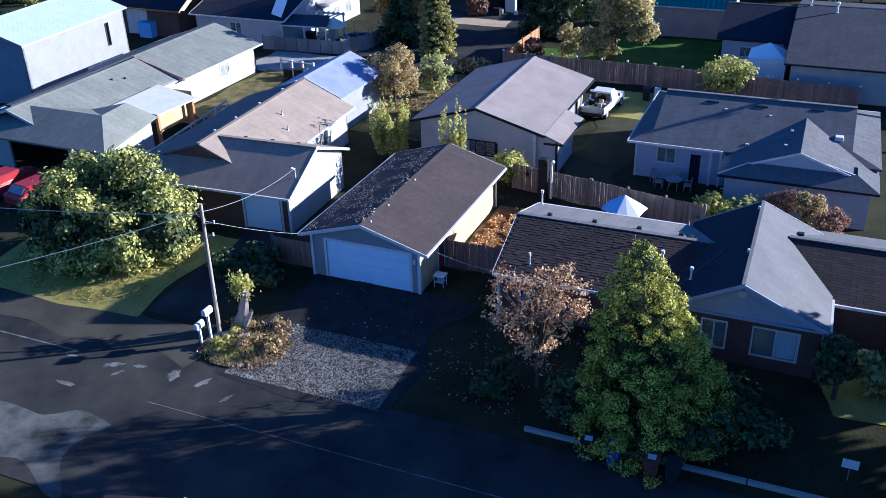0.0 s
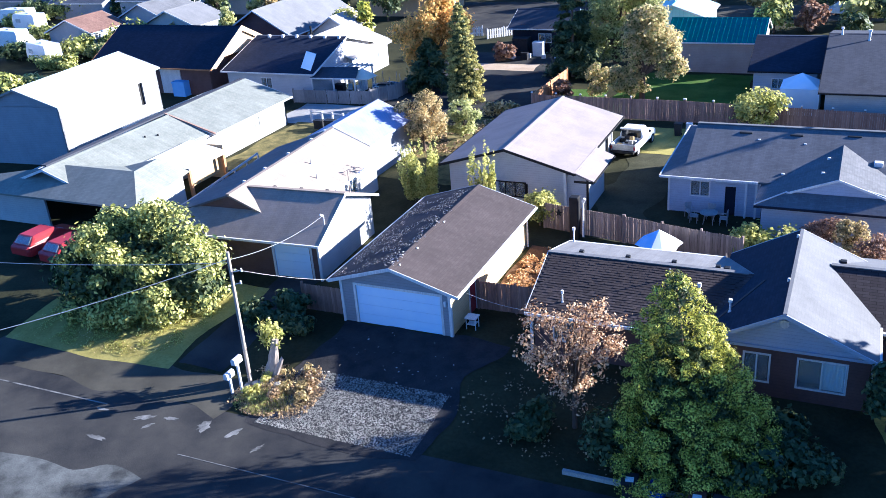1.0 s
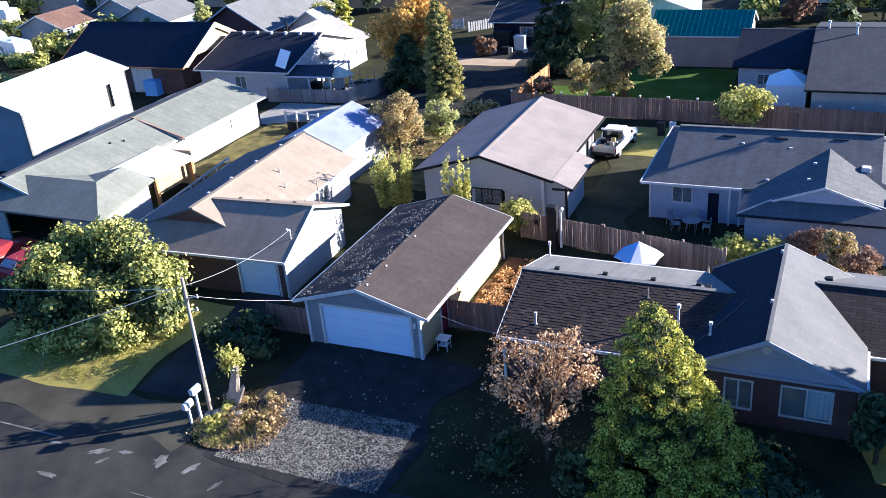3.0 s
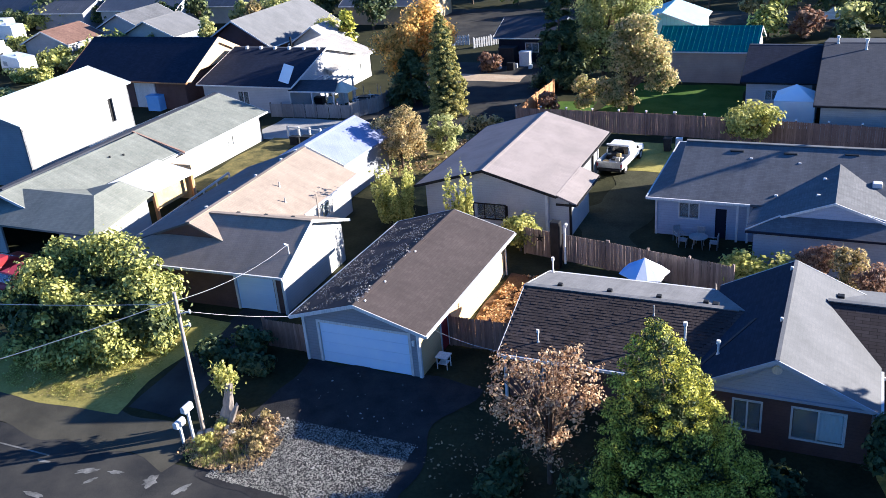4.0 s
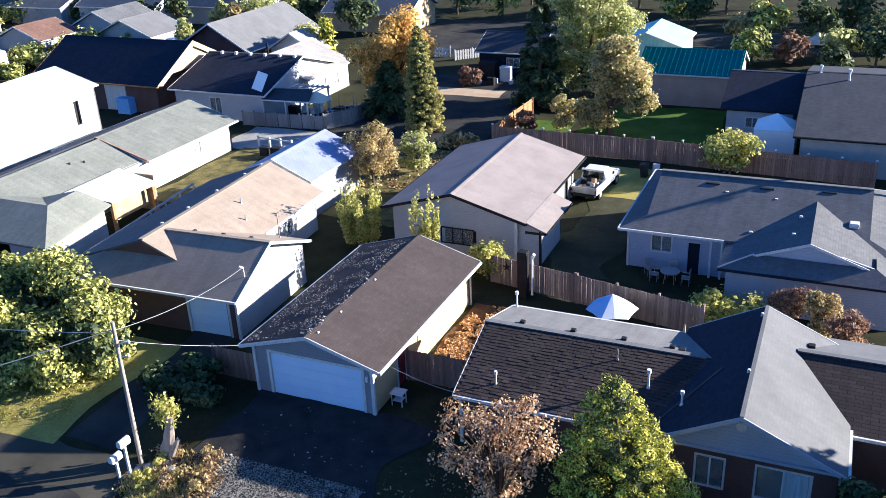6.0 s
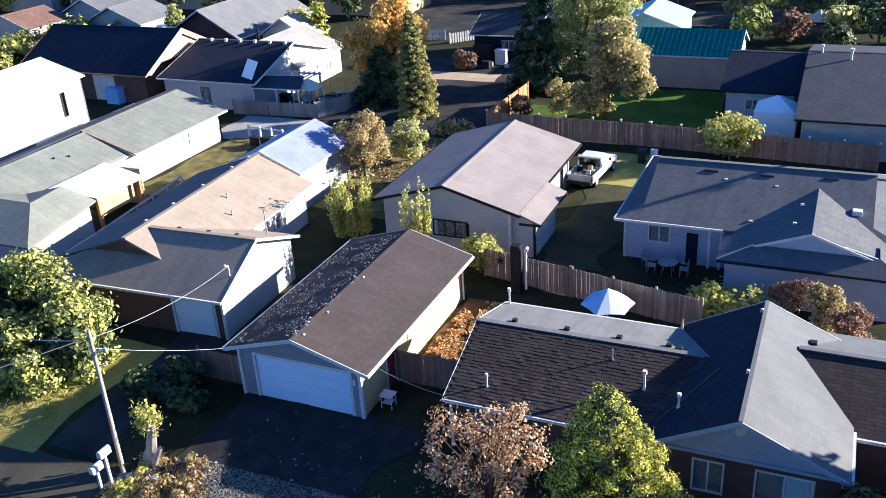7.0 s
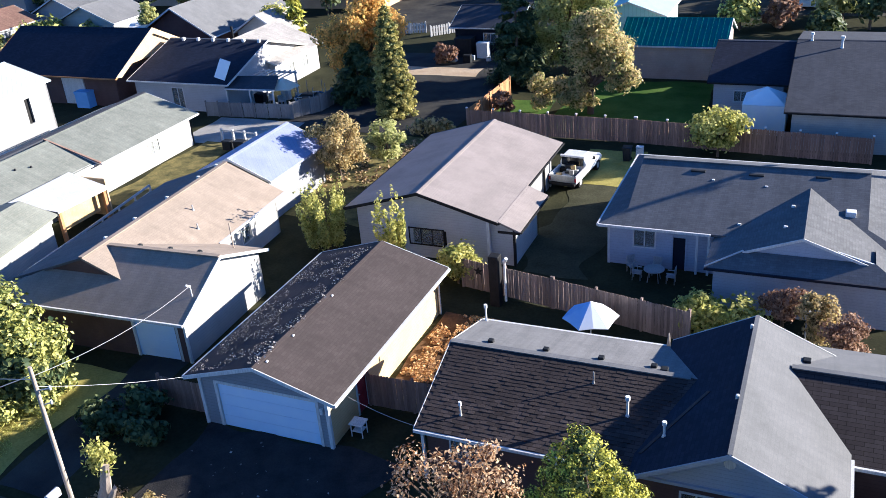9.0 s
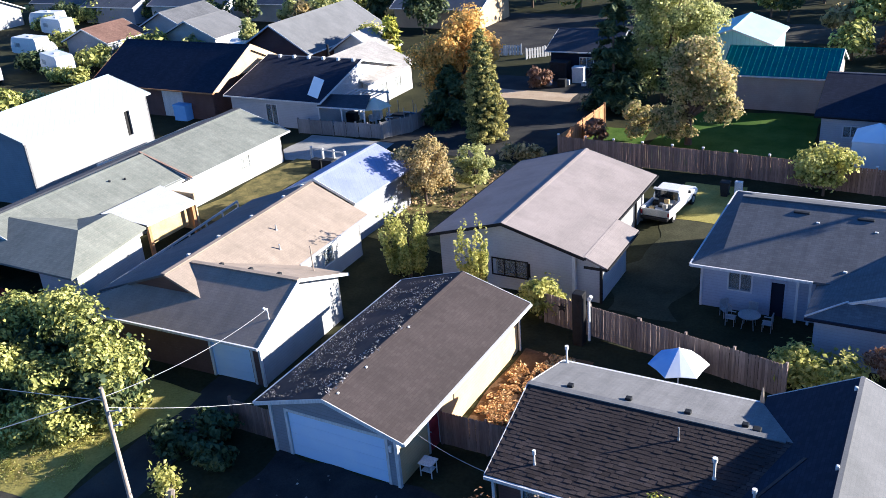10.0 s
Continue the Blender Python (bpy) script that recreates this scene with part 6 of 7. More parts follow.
# tall trees to the east, whose shade lies over the street
for i, (x, y, h, r) in enumerate(((10.5, 30.0, 9.5, 3.2), (16.5, 31.5, 11, 3.6), (15, 25.5, 8.5, 3.2), (23, 34.5, 12.5, 4.0), (24, 28.0, 12, 4.0), (32, 38.0, 14, 4.2), (32, 31.0, 14, 4.2), (9.5, 24.6, 6.0, 2.4), (8.6, 32.2, 7.0, 2.5))):
    tree("street_tree", (x, y), h * 0.35, 0.28, clumps(x, y, h * 0.56, r, r, h * 0.46, 30, r * 0.45, 300 + i), 9000, 0.46, "leaf_dark", "tall dark tree along the street", "tree", 0.3, 8)
for i, (x, y, h, r) in enumerate(((14.8, 40.4, 11.3, 3.2), (18.4, 40.6, 13.2, 3.4))):
    tree("street_tree", (x, y), h * 0.5, 0.28, clumps(x, y, h * 0.66, r, r, h * 0.33, 40, r * 0.42, 340 + i), 14000, 0.46, "leaf_dark", "tall dark high-crowned tree along the street", "tree", 0.3, 9)



def litter(name, x0, x1, y0, y1, n, size, mat, label, z=None, seed=1, dens=0.4, group=""):
    """Loose leaves lying on the ground or on a slope z(x, y), in drifts."""
    g = np.random.default_rng(seed)
    xs, ys = g.uniform(x0, x1, n * 3), g.uniform(y0, y1, n * 3)
    keep = np.array([noise.noise(Vector((a * 0.9, b * 0.9, seed))) + 0.5 * noise.noise(Vector((a * 3, b * 3, seed + 9))) for a, b in zip(xs, ys)]) > dens - 0.5
    if z is None:
        e = ((xs - (x0 + x1) / 2) / (x1 - x0) * 2) ** 2 + ((ys - (y0 + y1) / 2) / (y1 - y0) * 2) ** 2
        keep &= e + 0.5 * g.normal(size=len(xs)) * 0.4 < 1.05
    xs, ys = xs[keep][:n], ys[keep][:n]
    f = z or (lambda a, b: ground_z(b) + 0.05)
    zs = np.array([f(a, b) for a, b in zip(xs, ys)]) + 0.02 + 0.05 * g.random(len(xs))
    nrm = g.normal(size=(len(xs), 3)) * 0.5 + np.array([0, 0, 1.0])
    ob = new(name, leaf_mesh(name, np.stack([xs, ys, zs], axis=1), nrm, size * (0.5 + g.random(len(xs))), mat, 1.3))
    return tagged(ob, label, "leaves", kind="stuff")


litter("fallen_leaves", -17.0, -13.7, 40.2, 48.0, 9000, 0.14, "leaf_amber", "thick orange fallen leaves between garage and house", None, 11, 0.5)
litter("fallen_leaves", -25.9, -21.5, 28.0, 31.9, 5200, 0.07, "leaf_litter", "tan fallen leaves on the bed by the pole", None, 12, 0.3)
litter("fallen_leaves", -38.0, -31.5, 30.0, 33.5, 700, 0.045, "leaf_olive", "yellowed leaves scattered on the verge", None, 13, 0.5)
litter("fallen_leaves", -15, 0, 28.9, 35.0, 900, 0.08, "leaf_litter", "dull leaves under the front yard trees", None, 14, 0.5)
litter("fallen_leaves", -23.5, -15.2, 28.0, 36.0, 70, 0.08, "pale_litter", "few pale leaves scattered on the driveway", None, 15, 0.3)
litter("roof_debris", -24.2, -20.8, 36.4, 47.8, 3400, 0.036, "pale_litter", "pale leaf debris and moss on the garage roof", lambda a, b: 3.63 - abs(a + 20.6) * 0.2975, 16, 0.45)
litter("roof_debris", -20.9, -20.4, 36.4, 44.0, 160, 0.07, "pale_litter", "pale debris along the garage ridge", lambda a, b: 3.66, 17, 0.55)
litter("fallen_leaves", -36, -27, 62, 73, 1600, 0.16, "leaf_litter", "leaves fallen under the fruit trees", None, 18, 0.5)
litter("grass_tufts", -41.5, -31.0, 30.2, 37.5, 16000, 0.045, "leaf_bright", "tufts of yellow-green grass on the verge", None, 19, 0.45)


def blades(name, x0, x1, y0, y1, n, tall, mat, label, seed):
    """Upright dry stalks in loose tussocks, taller towards the middle of the bed."""
    g = np.random.default_rng(seed)
    verts, faces = [], []
    cx, cy = (x0 + x1) / 2, (y0 + y1) / 2
    seats = np.stack([g.uniform(x0, x1, 90), g.uniform(y0, y1, 90)], axis=1)
    while len(faces) < n:
        sx, sy = seats[int(g.integers(90))]
        x, y = sx + 0.16 * g.normal(), sy + 0.16 * g.normal()
        e = ((x - cx) / (x1 - x0) * 2) ** 2 + ((y - cy) / (y1 - y0) * 2) ** 2
        if e > 1.0:
            continue
        h = tall * (1.1 - 0.7 * e) * (0.4 + 0.7 * g.random())
        a, lean = g.random() * 6.28, 0.45 * h * g.random()
        w = 0.018 + 0.014 * g.random()
        z, b = ground_z(y) + 0.02, len(verts)
        verts += [(x - w * math.cos(a), y - w * math.sin(a), z), (x + w * math.cos(a), y + w * math.sin(a), z), (x + lean * math.sin(a), y + lean * math.cos(a), z + h)]
        faces.append((b, b + 1, b + 2))
    me = bpy.data.meshes.new(name)
    me.from_pydata(verts, [], faces)
    me.materials.append(M[mat])
    tagged(new(name, me), label, "weeds", kind="stuff")


blades("dry_weeds", -25.4, -21.8, 28.3, 31.6, 1300, 0.42, "leaf_olive", "dry tan weeds standing on the bed by the pole", 61)
blades("green_weeds", -25.8, -22.6, 28.0, 30.6, 2200, 0.3, "leaf_bright", "low yellow-green weeds at the road's edge", 62)


def weed_clumps():
    """Low leafy weeds heaped unevenly over the bed."""
    g = np.random.default_rng(65)
    for i in range(13):
        a, r = g.random() * 6.28, g.random() ** 0.5
        x, y = -23.4 + 1.6 * r * math.cos(a), 30.0 + 1.7 * r * math.sin(a)
        w = 0.35 + 0.3 * g.random()
        green = x + 0.6 * y < -6.2
        shrub((x, y), w, w, 0.35 + 0.35 * g.random(), 420, 0.075, "leaf_bright" if green else ("leaf_litter", "leaf_olive")[i % 2], "low yellow-green weed at the road's edge" if green else "low tan weed clump on the bed", 650 + i, 6, "weed_clump")


weed_clumps()


# Loose stones, kept to the sunlit wedge and paled to carry its light.
def stones():
    g = np.random.default_rng(21)
    verts, faces = [], []
    for i in range(20000):
        x, y = g.uniform(-23.6, -15.6), g.uniform(27.6, 31.9)
        r = 0.012 + 0.03 * g.random() ** 2.5
        z = ground_z(y) + 0.035
        b = len(verts)
        a = g.random() * 3
        for k in range(4):
            verts.append((x + r * math.cos(a + k * 1.57), y + r * math.sin(a + k * 1.57), z))
        verts.append((x + r * 0.2, y, z + r * 0.9))
        faces += [(b, b + 1, b + 4), (b + 1, b + 2, b + 4), (b + 2, b + 3, b + 4), (b + 3, b, b + 4)]
    me = bpy.data.meshes.new("gravel_stones")
    me.from_pydata(verts, [], faces)
    me.materials.append(M["stone"])
    tagged(new("gravel_stones", me), "loose gravel stones paled for the driveway's sunlit wedge", "gravel", kind="stuff")


stones()


# ---------------------------------------------------------------- street things
def utility_pole():
    u = thing("utility_pole", (-25.5, 30.1, ground_z(30.1)), "grey leaning wooden utility pole", "utility pole")
    b, t = Vector((-25.5, 30.1, -0.6)), Vector((-25.36, 30.05, 6.75))
    part("pole", tube(b, t, 0.105, 0.075, 12), "pole_wood", u, "grey weathered round pole")
    for z, l in ((0.86, 0.45), (0.77, 0.3)):
        c = b.lerp(t, z)
        part("bracket", tube(c, c + Vector((l, 0.2, 0.05)), 0.03), "grey_metal", u, "metal wire bracket")
        part("insulator", tube(c + Vector((l, 0.2, 0.0)), c + Vector((l, 0.2, 0.16)), 0.05, 0.04), "white_pvc", u)
    return b, t


def cable(name, p, q, sag, r, label, mat="dark_plastic"):
    p, q = Vector(p), Vector(q)
    cu = bpy.data.curves.new(name, "CURVE")
    cu.dimensions, cu.bevel_depth, cu.bevel_resolution = "3D", r, 1
    sp = cu.splines.new("POLY")
    sp.points.add(15)
    for i in range(16):
        k = i / 15
        c = p.lerp(q, k) - Vector((0, 0, sag * 4 * k * (1 - k)))
        sp.points[i].co = (*c, 1)
    cu.materials.append(M[mat])
    tagged(new(name, cu), label, "cable")


utility_pole()
u = thing("utility_pole", (10.4, 68.7, 0), "tall wooden utility pole behind the houses", "utility pole")
part("pole", tube((10.4, 68.7, -0.3), (10.4, 68.7, 10.0), 0.19, 0.14, 12), "pole_wood", u)
part("crossarm", box(9.9, 10.9, 68.44, 68.54, 9.3, 9.42), "pole_wood", u)
cable("service_cable", (-25.37, 30.05, 6.35), (-27.5, 41.25, 3.75), 0.35, 0.012, "pale twisted service cable to the neighbour's mast", "grey_metal")
cable("service_cable", (-25.38, 30.05, 5.9), (-24.2, 36.3, 2.45), 0.12, 0.008, "thin pale cable from pole to garage", "grey_metal")
cable("service_cable", (-17.35, 37.4, 2.3), (-13.3, 36.1, 2.4), 0.15, 0.009, "thin pale cable from garage to house", "grey_metal")
cable("street_cable", (-25.37, 30.05, 6.4), (-46.0, 11.5, 5.2), 0.9, 0.018, "thick pale cable running along the street", "grey_metal")
cable("street_cable", (-25.38, 30.05, 6.2), (-60.0, 27.0, 5.2), 0.8, 0.014, "cable running west from the pole", "grey_metal")


def mailbox(at, h, label):
    x, y = at
    z = ground_z(y)
    m = thing("mailbox", (x, y, z), label, "mailbox", "mailboxes by the pole")
    part("post", box(x - 0.05, x + 0.05, y - 0.05, y + 0.05, z - 0.1, z + h), "white_paint", m, "white square post")
    bm = bmesh.new()
    pts = [(x - 0.13, y - 0.28, z + h), (x + 0.13, y - 0.28, z + h)]
    for k in range(7):
        a = math.pi * k / 6
        pts.append((x + 0.13 * math.cos(a), y - 0.28, z + h + 0.2 + 0.13 * math.sin(a)))
    solid(bm, pts, (0, 0.56, 0))
    b = part("box", bm, "white_plastic", m, "rounded white box")
    part("door", box(x - 0.11, x + 0.11, y - 0.3, y - 0.283, z + h + 0.03, z + h + 0.26), "white_paint", m)


mailbox((-25.95, 29.2), 0.95, "white mailbox on a short post")
mailbox((-25.45, 29.35), 1.75, "white mailbox on a tall post")


def stump():
    s = thing("tree_stump", (-24.75, 31.0, ground_z(31.2)), "broken pale tree stump with torn slabs", "stump")
    for i, (dx, dy, lean, h, r) in enumerate(((0, 0, 0.5, 2.2, 0.3), (-0.22, 0.05, 0.42, 1.5, 0.26), (0.2, -0.12, 0.55, 1.15, 0.2))):
        bm = bmesh.new()
        z0 = ground_z(31.0)
        rings = []
        for k in range(6):
            t = k / 5
            c = Vector((-24.85 + dx + lean * t, 31.0 + dy + 0.1 * t, z0 - 0.1 + h * t))
            ring = []
            for q in range(7):
                a = q * 2 * math.pi / 7
                rr = r * (1 - 0.35 * t) * (1 + 0.3 * noise.noise(Vector((q * 1.7, k * 0.8, i * 5))))
                ring.append(bm.verts.new(c + Vector((math.cos(a) * rr, math.sin(a) * rr * 0.7, (0.25 if k == 5 else 0.05) * noise.noise(Vector((q * 2.3, k, i)))))))
            rings.append(ring)
        for a, b in zip(rings, rings[1:]):
            for q in range(7):
                bm.faces.new((a[q], a[(q + 1) % 7], b[(q + 1) % 7], b[q]))
        bm.faces.new(rings[-1])
        bm.faces.new(rings[0][::-1])
        part("trunk_slab", bm, "pole_wood", s, "torn pale wood")
    pts = rng.normal(size=(420, 3)) * np.array([0.32, 0.22, 0.36]) + np.array([0.0, 0.25, 2.15])
    ob = new("ivy", leaf_mesh("ivy", pts, rng.normal(size=(420, 3)) + np.array([0, 0, 0.5]), 0.12 * (0.6 + rng.random(420)), "leaf_bright"))
    ob.parent = s
    ob["label"] = "bright green climbing leaves"


stump()
for i, (x, y, r) in enumerate(((-25.2, 30.1, 0.22), (-24.9, 30.35, 0.26), (-24.5, 30.5, 0.2), (-24.1, 30.3, 0.24), (-25.5, 29.9, 0.18))):
    bm = bmesh.new()
    bmesh.ops.create_icosphere(bm, subdivisions=2, radius=r)
    for v in bm.verts:
        v.co *= 1 + 0.3 * noise.noise(v.co * 4 + Vector((i, 0, 0)))
        v.co.z *= 0.65
        v.co += Vector((x, y, ground_z(y) + 0.08))
    ob = part("boulder", bm, "concrete", None, smooth=True)
    tagged(ob, "pale rounded stone edging the leafy bed", "stone", "stones of the bed")


def wheelie_bin(at, mat, label, turn=0.0, lid="dark_plastic", group="bins at the kerb", mark=True):
    x, y = at
    root = thing("wheelie_bin", (0, 0, 0), label, "bin", group)
    bm = bmesh.new()
    a = [bm.verts.new((sx * 0.22, sy * 0.24, 0.06)) for sx, sy in ((-1, -1), (1, -1), (1, 1), (-1, 1))]
    b = [bm.verts.new((sx * 0.29, sy * 0.33, 1.0)) for sx, sy in ((-1, -1), (1, -1), (1, 1), (-1, 1))]
    bm.faces.new(a[::-1]), bm.faces.new(b)
    for i in range(4):
        bm.faces.new((a[i], a[(i + 1) % 4], b[(i + 1) % 4], b[i]))
    part("body", bm, mat, root)
    part("lid", soft_box(-0.32, 0.32, -0.37, 0.36, 1.0, 1.08, 0.03), lid, root)
    for sx in (-0.24, 0.24):
        part("wheel", tube((sx - 0.03, 0.24, 0.1), (sx + 0.03, 0.24, 0.1), 0.1, 0.1, 12), "tyre", root)
    part("handle", tube((-0.25, 0.4, 0.98), (0.25, 0.4, 0.98), 0.02), mat, root)
    if mark:
        part("sticker", box(-0.16, 0.16, -0.22, 0.08, 1.08, 1.086), "white_plastic", root, "white sticker on the lid")
    root.matrix_basis = pose(x, y, ground_z(y), 0, 0, turn)


wheelie_bin((-6.3, 27.9), "dark_plastic", "dark wheelie bin with white sticker at the kerb", 8)
wheelie_bin((-5.25, 27.9), "blue_plastic", "blue wheelie bin with white sticker at the kerb", -6, "blue_plastic")
wheelie_bin((-3.75, 27.7), "brown_plastic", "brown wheelie bin with white sticker at the kerb", 4, "brown_plastic")
wheelie_bin((-2.9, 27.7), "dark_plastic", "dark wheelie bin at the kerb", -3, "dark_plastic", mark=False)
wheelie_bin((-12.75, 71.3), "dark_plastic", "dark wheelie bin on the yard grass", 0, "dark_plastic", "bins in the yard", False)
s = thing("yard_sign", (3.3, 30.0, ground_z(30)), "small pale yard sign on a stake", "sign")
part("board", box(3.0, 3.6, 29.97, 30.0, 0.2, 0.6), "white_plastic", s)
part("stake", tube((3.3, 30.0, -0.4), (3.3, 30.0, 0.3), 0.02), "grey_metal", s)


def side_table():
    s = thing("garden_table", (-16.85, 37.7, 0), "small white side table by the garage door", "table")
    part("tabletop", soft_box(-17.15, -16.5, 37.4, 38.0, 0.62, 0.68, 0.02), "white_plastic", s)
    for x in (-17.08, -16.57):
        for y in (37.48, 37.92):
            part("leg", tube((x, y, 0), (x * 0.995 - 0.084, y, 0.63), 0.025), "white_plastic", s)
    part("shelf", soft_box(-17.05, -16.6, 37.48, 37.92, 0.25, 0.29, 0.01), "white_plastic", s)


side_table()


# ---------------------------------------------------------------- vehicles
def wheel(root, x, y, r=0.36, w=0.22):
    t = part("wheel", tube((x - w / 2, y, r), (x + w / 2, y, r), r, r, 20), "tyre", root)
    s = 1 if x > 0 else -1
    part("rim", tube((x + s * w * 0.42, y, r), (x + s * (w / 2 + 0.01), y, r), r * 0.6, r * 0.55, 14), "grey_metal", t)


def loft(profile, widths):
    """A body from side-view points (y, z) below a roof line: each (y, zlow, zhigh) slice with its half width."""
    bm = bmesh.new()
    rings = []
    for (y, z0, z1), (w0, w1) in zip(profile, widths):
        rings.append([bm.verts.new(p) for p in ((-w0, y, z0), (w0, y, z0), (w0 * 1.02, y, (z0 + z1) * 0.55), (w1, y, z1), (-w1, y, z1), (-w0 * 1.02, y, (z0 + z1) * 0.55))])
    for a, b in zip(rings, rings[1:]):
        for i in range(6):
            bm.faces.new((a[i], a[(i + 1) % 6], b[(i + 1) % 6], b[i]))
    bm.faces.new(rings[0][::-1]), bm.faces.new(rings[-1])
    bmesh.ops.recalc_face_normals(bm, faces=bm.faces)
    bmesh.ops.bevel(bm, geom=list(bm.edges), offset=0.03, segments=2, affect="EDGES")
    return bm


def pickup(m, label):
    r = thing("pickup_truck", (0, 0, 0), label, "truck")
    part("chassis", box(-0.8, 0.8, -2.5, 2.6, 0.35, 0.55), "black_trim", r, "black chassis")
    part("hood", loft([(1.0, 0.5, 1.12), (1.6, 0.5, 1.1), (2.5, 0.5, 1.0), (2.7, 0.55, 0.85)], [(0.92, 0.85), (0.92, 0.85), (0.9, 0.8), (0.85, 0.75)]), "car_white", r, "white hood")
    cab = part("cab", loft([(-0.65, 0.5, 1.1), (-0.55, 0.5, 1.78), (0.5, 0.5, 1.8), (1.15, 0.5, 1.12)], [(0.92, 0.85), (0.92, 0.72), (0.92, 0.72), (0.92, 0.84)]), "car_white", r, "white cab")
    part("windscreen", solid(bmesh.new(), [(-0.7, 1.13, 1.17), (0.7, 1.13, 1.17), (0.62, 0.58, 1.74), (-0.62, 0.58, 1.74)], (0, 0.03, 0.03)), "glass", cab)
    part("rear_window", box(-0.76, 0.76, -0.7, -0.58, 1.12, 1.7), "dark_glass", cab)
    part("rear_frame", box(-0.86, 0.86, -0.72, -0.56, 1.7, 1.82), "car_white", cab)
    for s in (-1, 1):
        part("bed_side", soft_box(s * 0.92 - 0.05, s * 0.92 + 0.05, -2.5, -0.66, 0.55, 1.1, 0.02), "car_white", r, "white bed side")
        part("headlight", soft_box(s * 0.6 - 0.15, s * 0.6 + 0.15, 2.62, 2.72, 0.65, 0.85, 0.03), "glass", r)
        part("mirror", soft_box(s * 1.0 - 0.08, s * 1.0 + 0.08, 0.75, 0.85, 1.15, 1.35, 0.02), "black_trim", r)
        part("tail_light", box(s * 0.9 - 0.06, s * 0.9 + 0.06, -2.54, -2.5, 0.7, 0.95), "door_red", r)
        for y in (-1.6, 1.75):
            wheel(r, s * 0.82, y, 0.38, 0.24)
    part("tailgate", soft_box(-0.87, 0.87, -2.52, -2.44, 0.6, 1.08, 0.02), "grey_metal", r, "dull grey tailgate")
    part("bumper", soft_box(-0.9, 0.9, -2.72, -2.56, 0.42, 0.6, 0.03), "black_trim", r)
    part("bed_floor", box(-0.87, 0.87, -2.44, -0.66, 0.55, 0.62), "black_trim", r)
    g = np.random.default_rng(5)
    for i in range(11):
        x, y = g.uniform(-0.6, 0.6), g.uniform(-2.2, -0.9)
        w = g.uniform(0.12, 0.3)
        part("load", soft_box(x - w, x + w, y - w * 0.7, y + w * 0.7, 0.62, 0.8 + g.uniform(0.1, 0.55), 0.03), ("grey_metal", "yellow_wood", "black_trim", "dark_plastic", "concrete")[i % 5], r, "odd load in the truck bed")
    r.matrix_basis = m


def car(m, paint, label, h=1.5, name="car"):
    r = thing(name, (0, 0, 0), label, "car")
    part("body", loft([(-2.2, 0.4, 0.9), (-2.0, 0.3, 1.0), (1.0, 0.3, 0.98), (2.0, 0.3, 0.85), (2.2, 0.4, 0.7)], [(0.8, 0.75), (0.9, 0.85), (0.9, 0.85), (0.85, 0.8), (0.75, 0.7)]), paint, r)
    c = part("cabin", loft([(-1.9, 0.9, 1.0), (-1.4, 0.9, h), (0.3, 0.9, h), (1.1, 0.9, 0.98)], [(0.85, 0.78), (0.85, 0.66), (0.85, 0.66), (0.85, 0.78)]), paint, r)
    part("windscreen", solid(bmesh.new(), [(-0.68, 1.06, 1.05), (0.68, 1.06, 1.05), (0.6, 0.4, h - 0.06), (-0.6, 0.4, h - 0.06)], (0, 0.03, 0.03)), "glass", c)
    part("rear_window", solid(bmesh.new(), [(-0.68, -1.86, 1.06), (0.68, -1.86, 1.06), (0.6, -1.47, h - 0.06), (-0.6, -1.47, h - 0.06)], (0, -0.03, 0.03)), "glass", c)
    for s in (-1, 1):
        part("side_window", solid(bmesh.new(), [(s * 0.84, -1.5, 1.04), (s * 0.84, 0.75, 1.04), (s * 0.69, 0.25, h - 0.08), (s * 0.69, -1.3, h - 0.08)], (s * 0.02, 0, 0.01)), "glass", c)
        part("headlight", soft_box(s * 0.62 - 0.14, s * 0.62 + 0.14, 2.1, 2.2, 0.6, 0.75, 0.02), "glass", r)
        for y in (-1.35, 1.35):
            wheel(r, s * 0.8, y, 0.33, 0.2)
    part("bumper", soft_box(-0.85, 0.85, 2.12, 2.26, 0.35, 0.55, 0.03), "dark_plastic", r)
    r.matrix_basis = m


pickup(pose(-15.45, 67.6, 0, 0, 0, -6), "white pickup truck with a cluttered bed")
car(pose(-45.6, 39.2, 0, 0, 0, -8), "car_red", "red car parked beside the big shrub", 1.45)
car(pose(-48.6, 39.6, 0, 0, 0, -4), "car_red", "red car parked in the shade of the carport", 1.5)
for i, (x, y, a) in enumerate(((-79, 93.0, 60), (-99, 88.5, 95), (-112, 96, 80), (-120, 99, 85), (-124, 92, 90), (2, 121, 90), (9, 123, 90), (-3, 122, 88))):
    car(pose(x, y, 0, 0, 0, a), "car_white" if i not in (6,) else "car_red", "distant pale parked car" if i != 6 else "distant red parked car", 1.6)



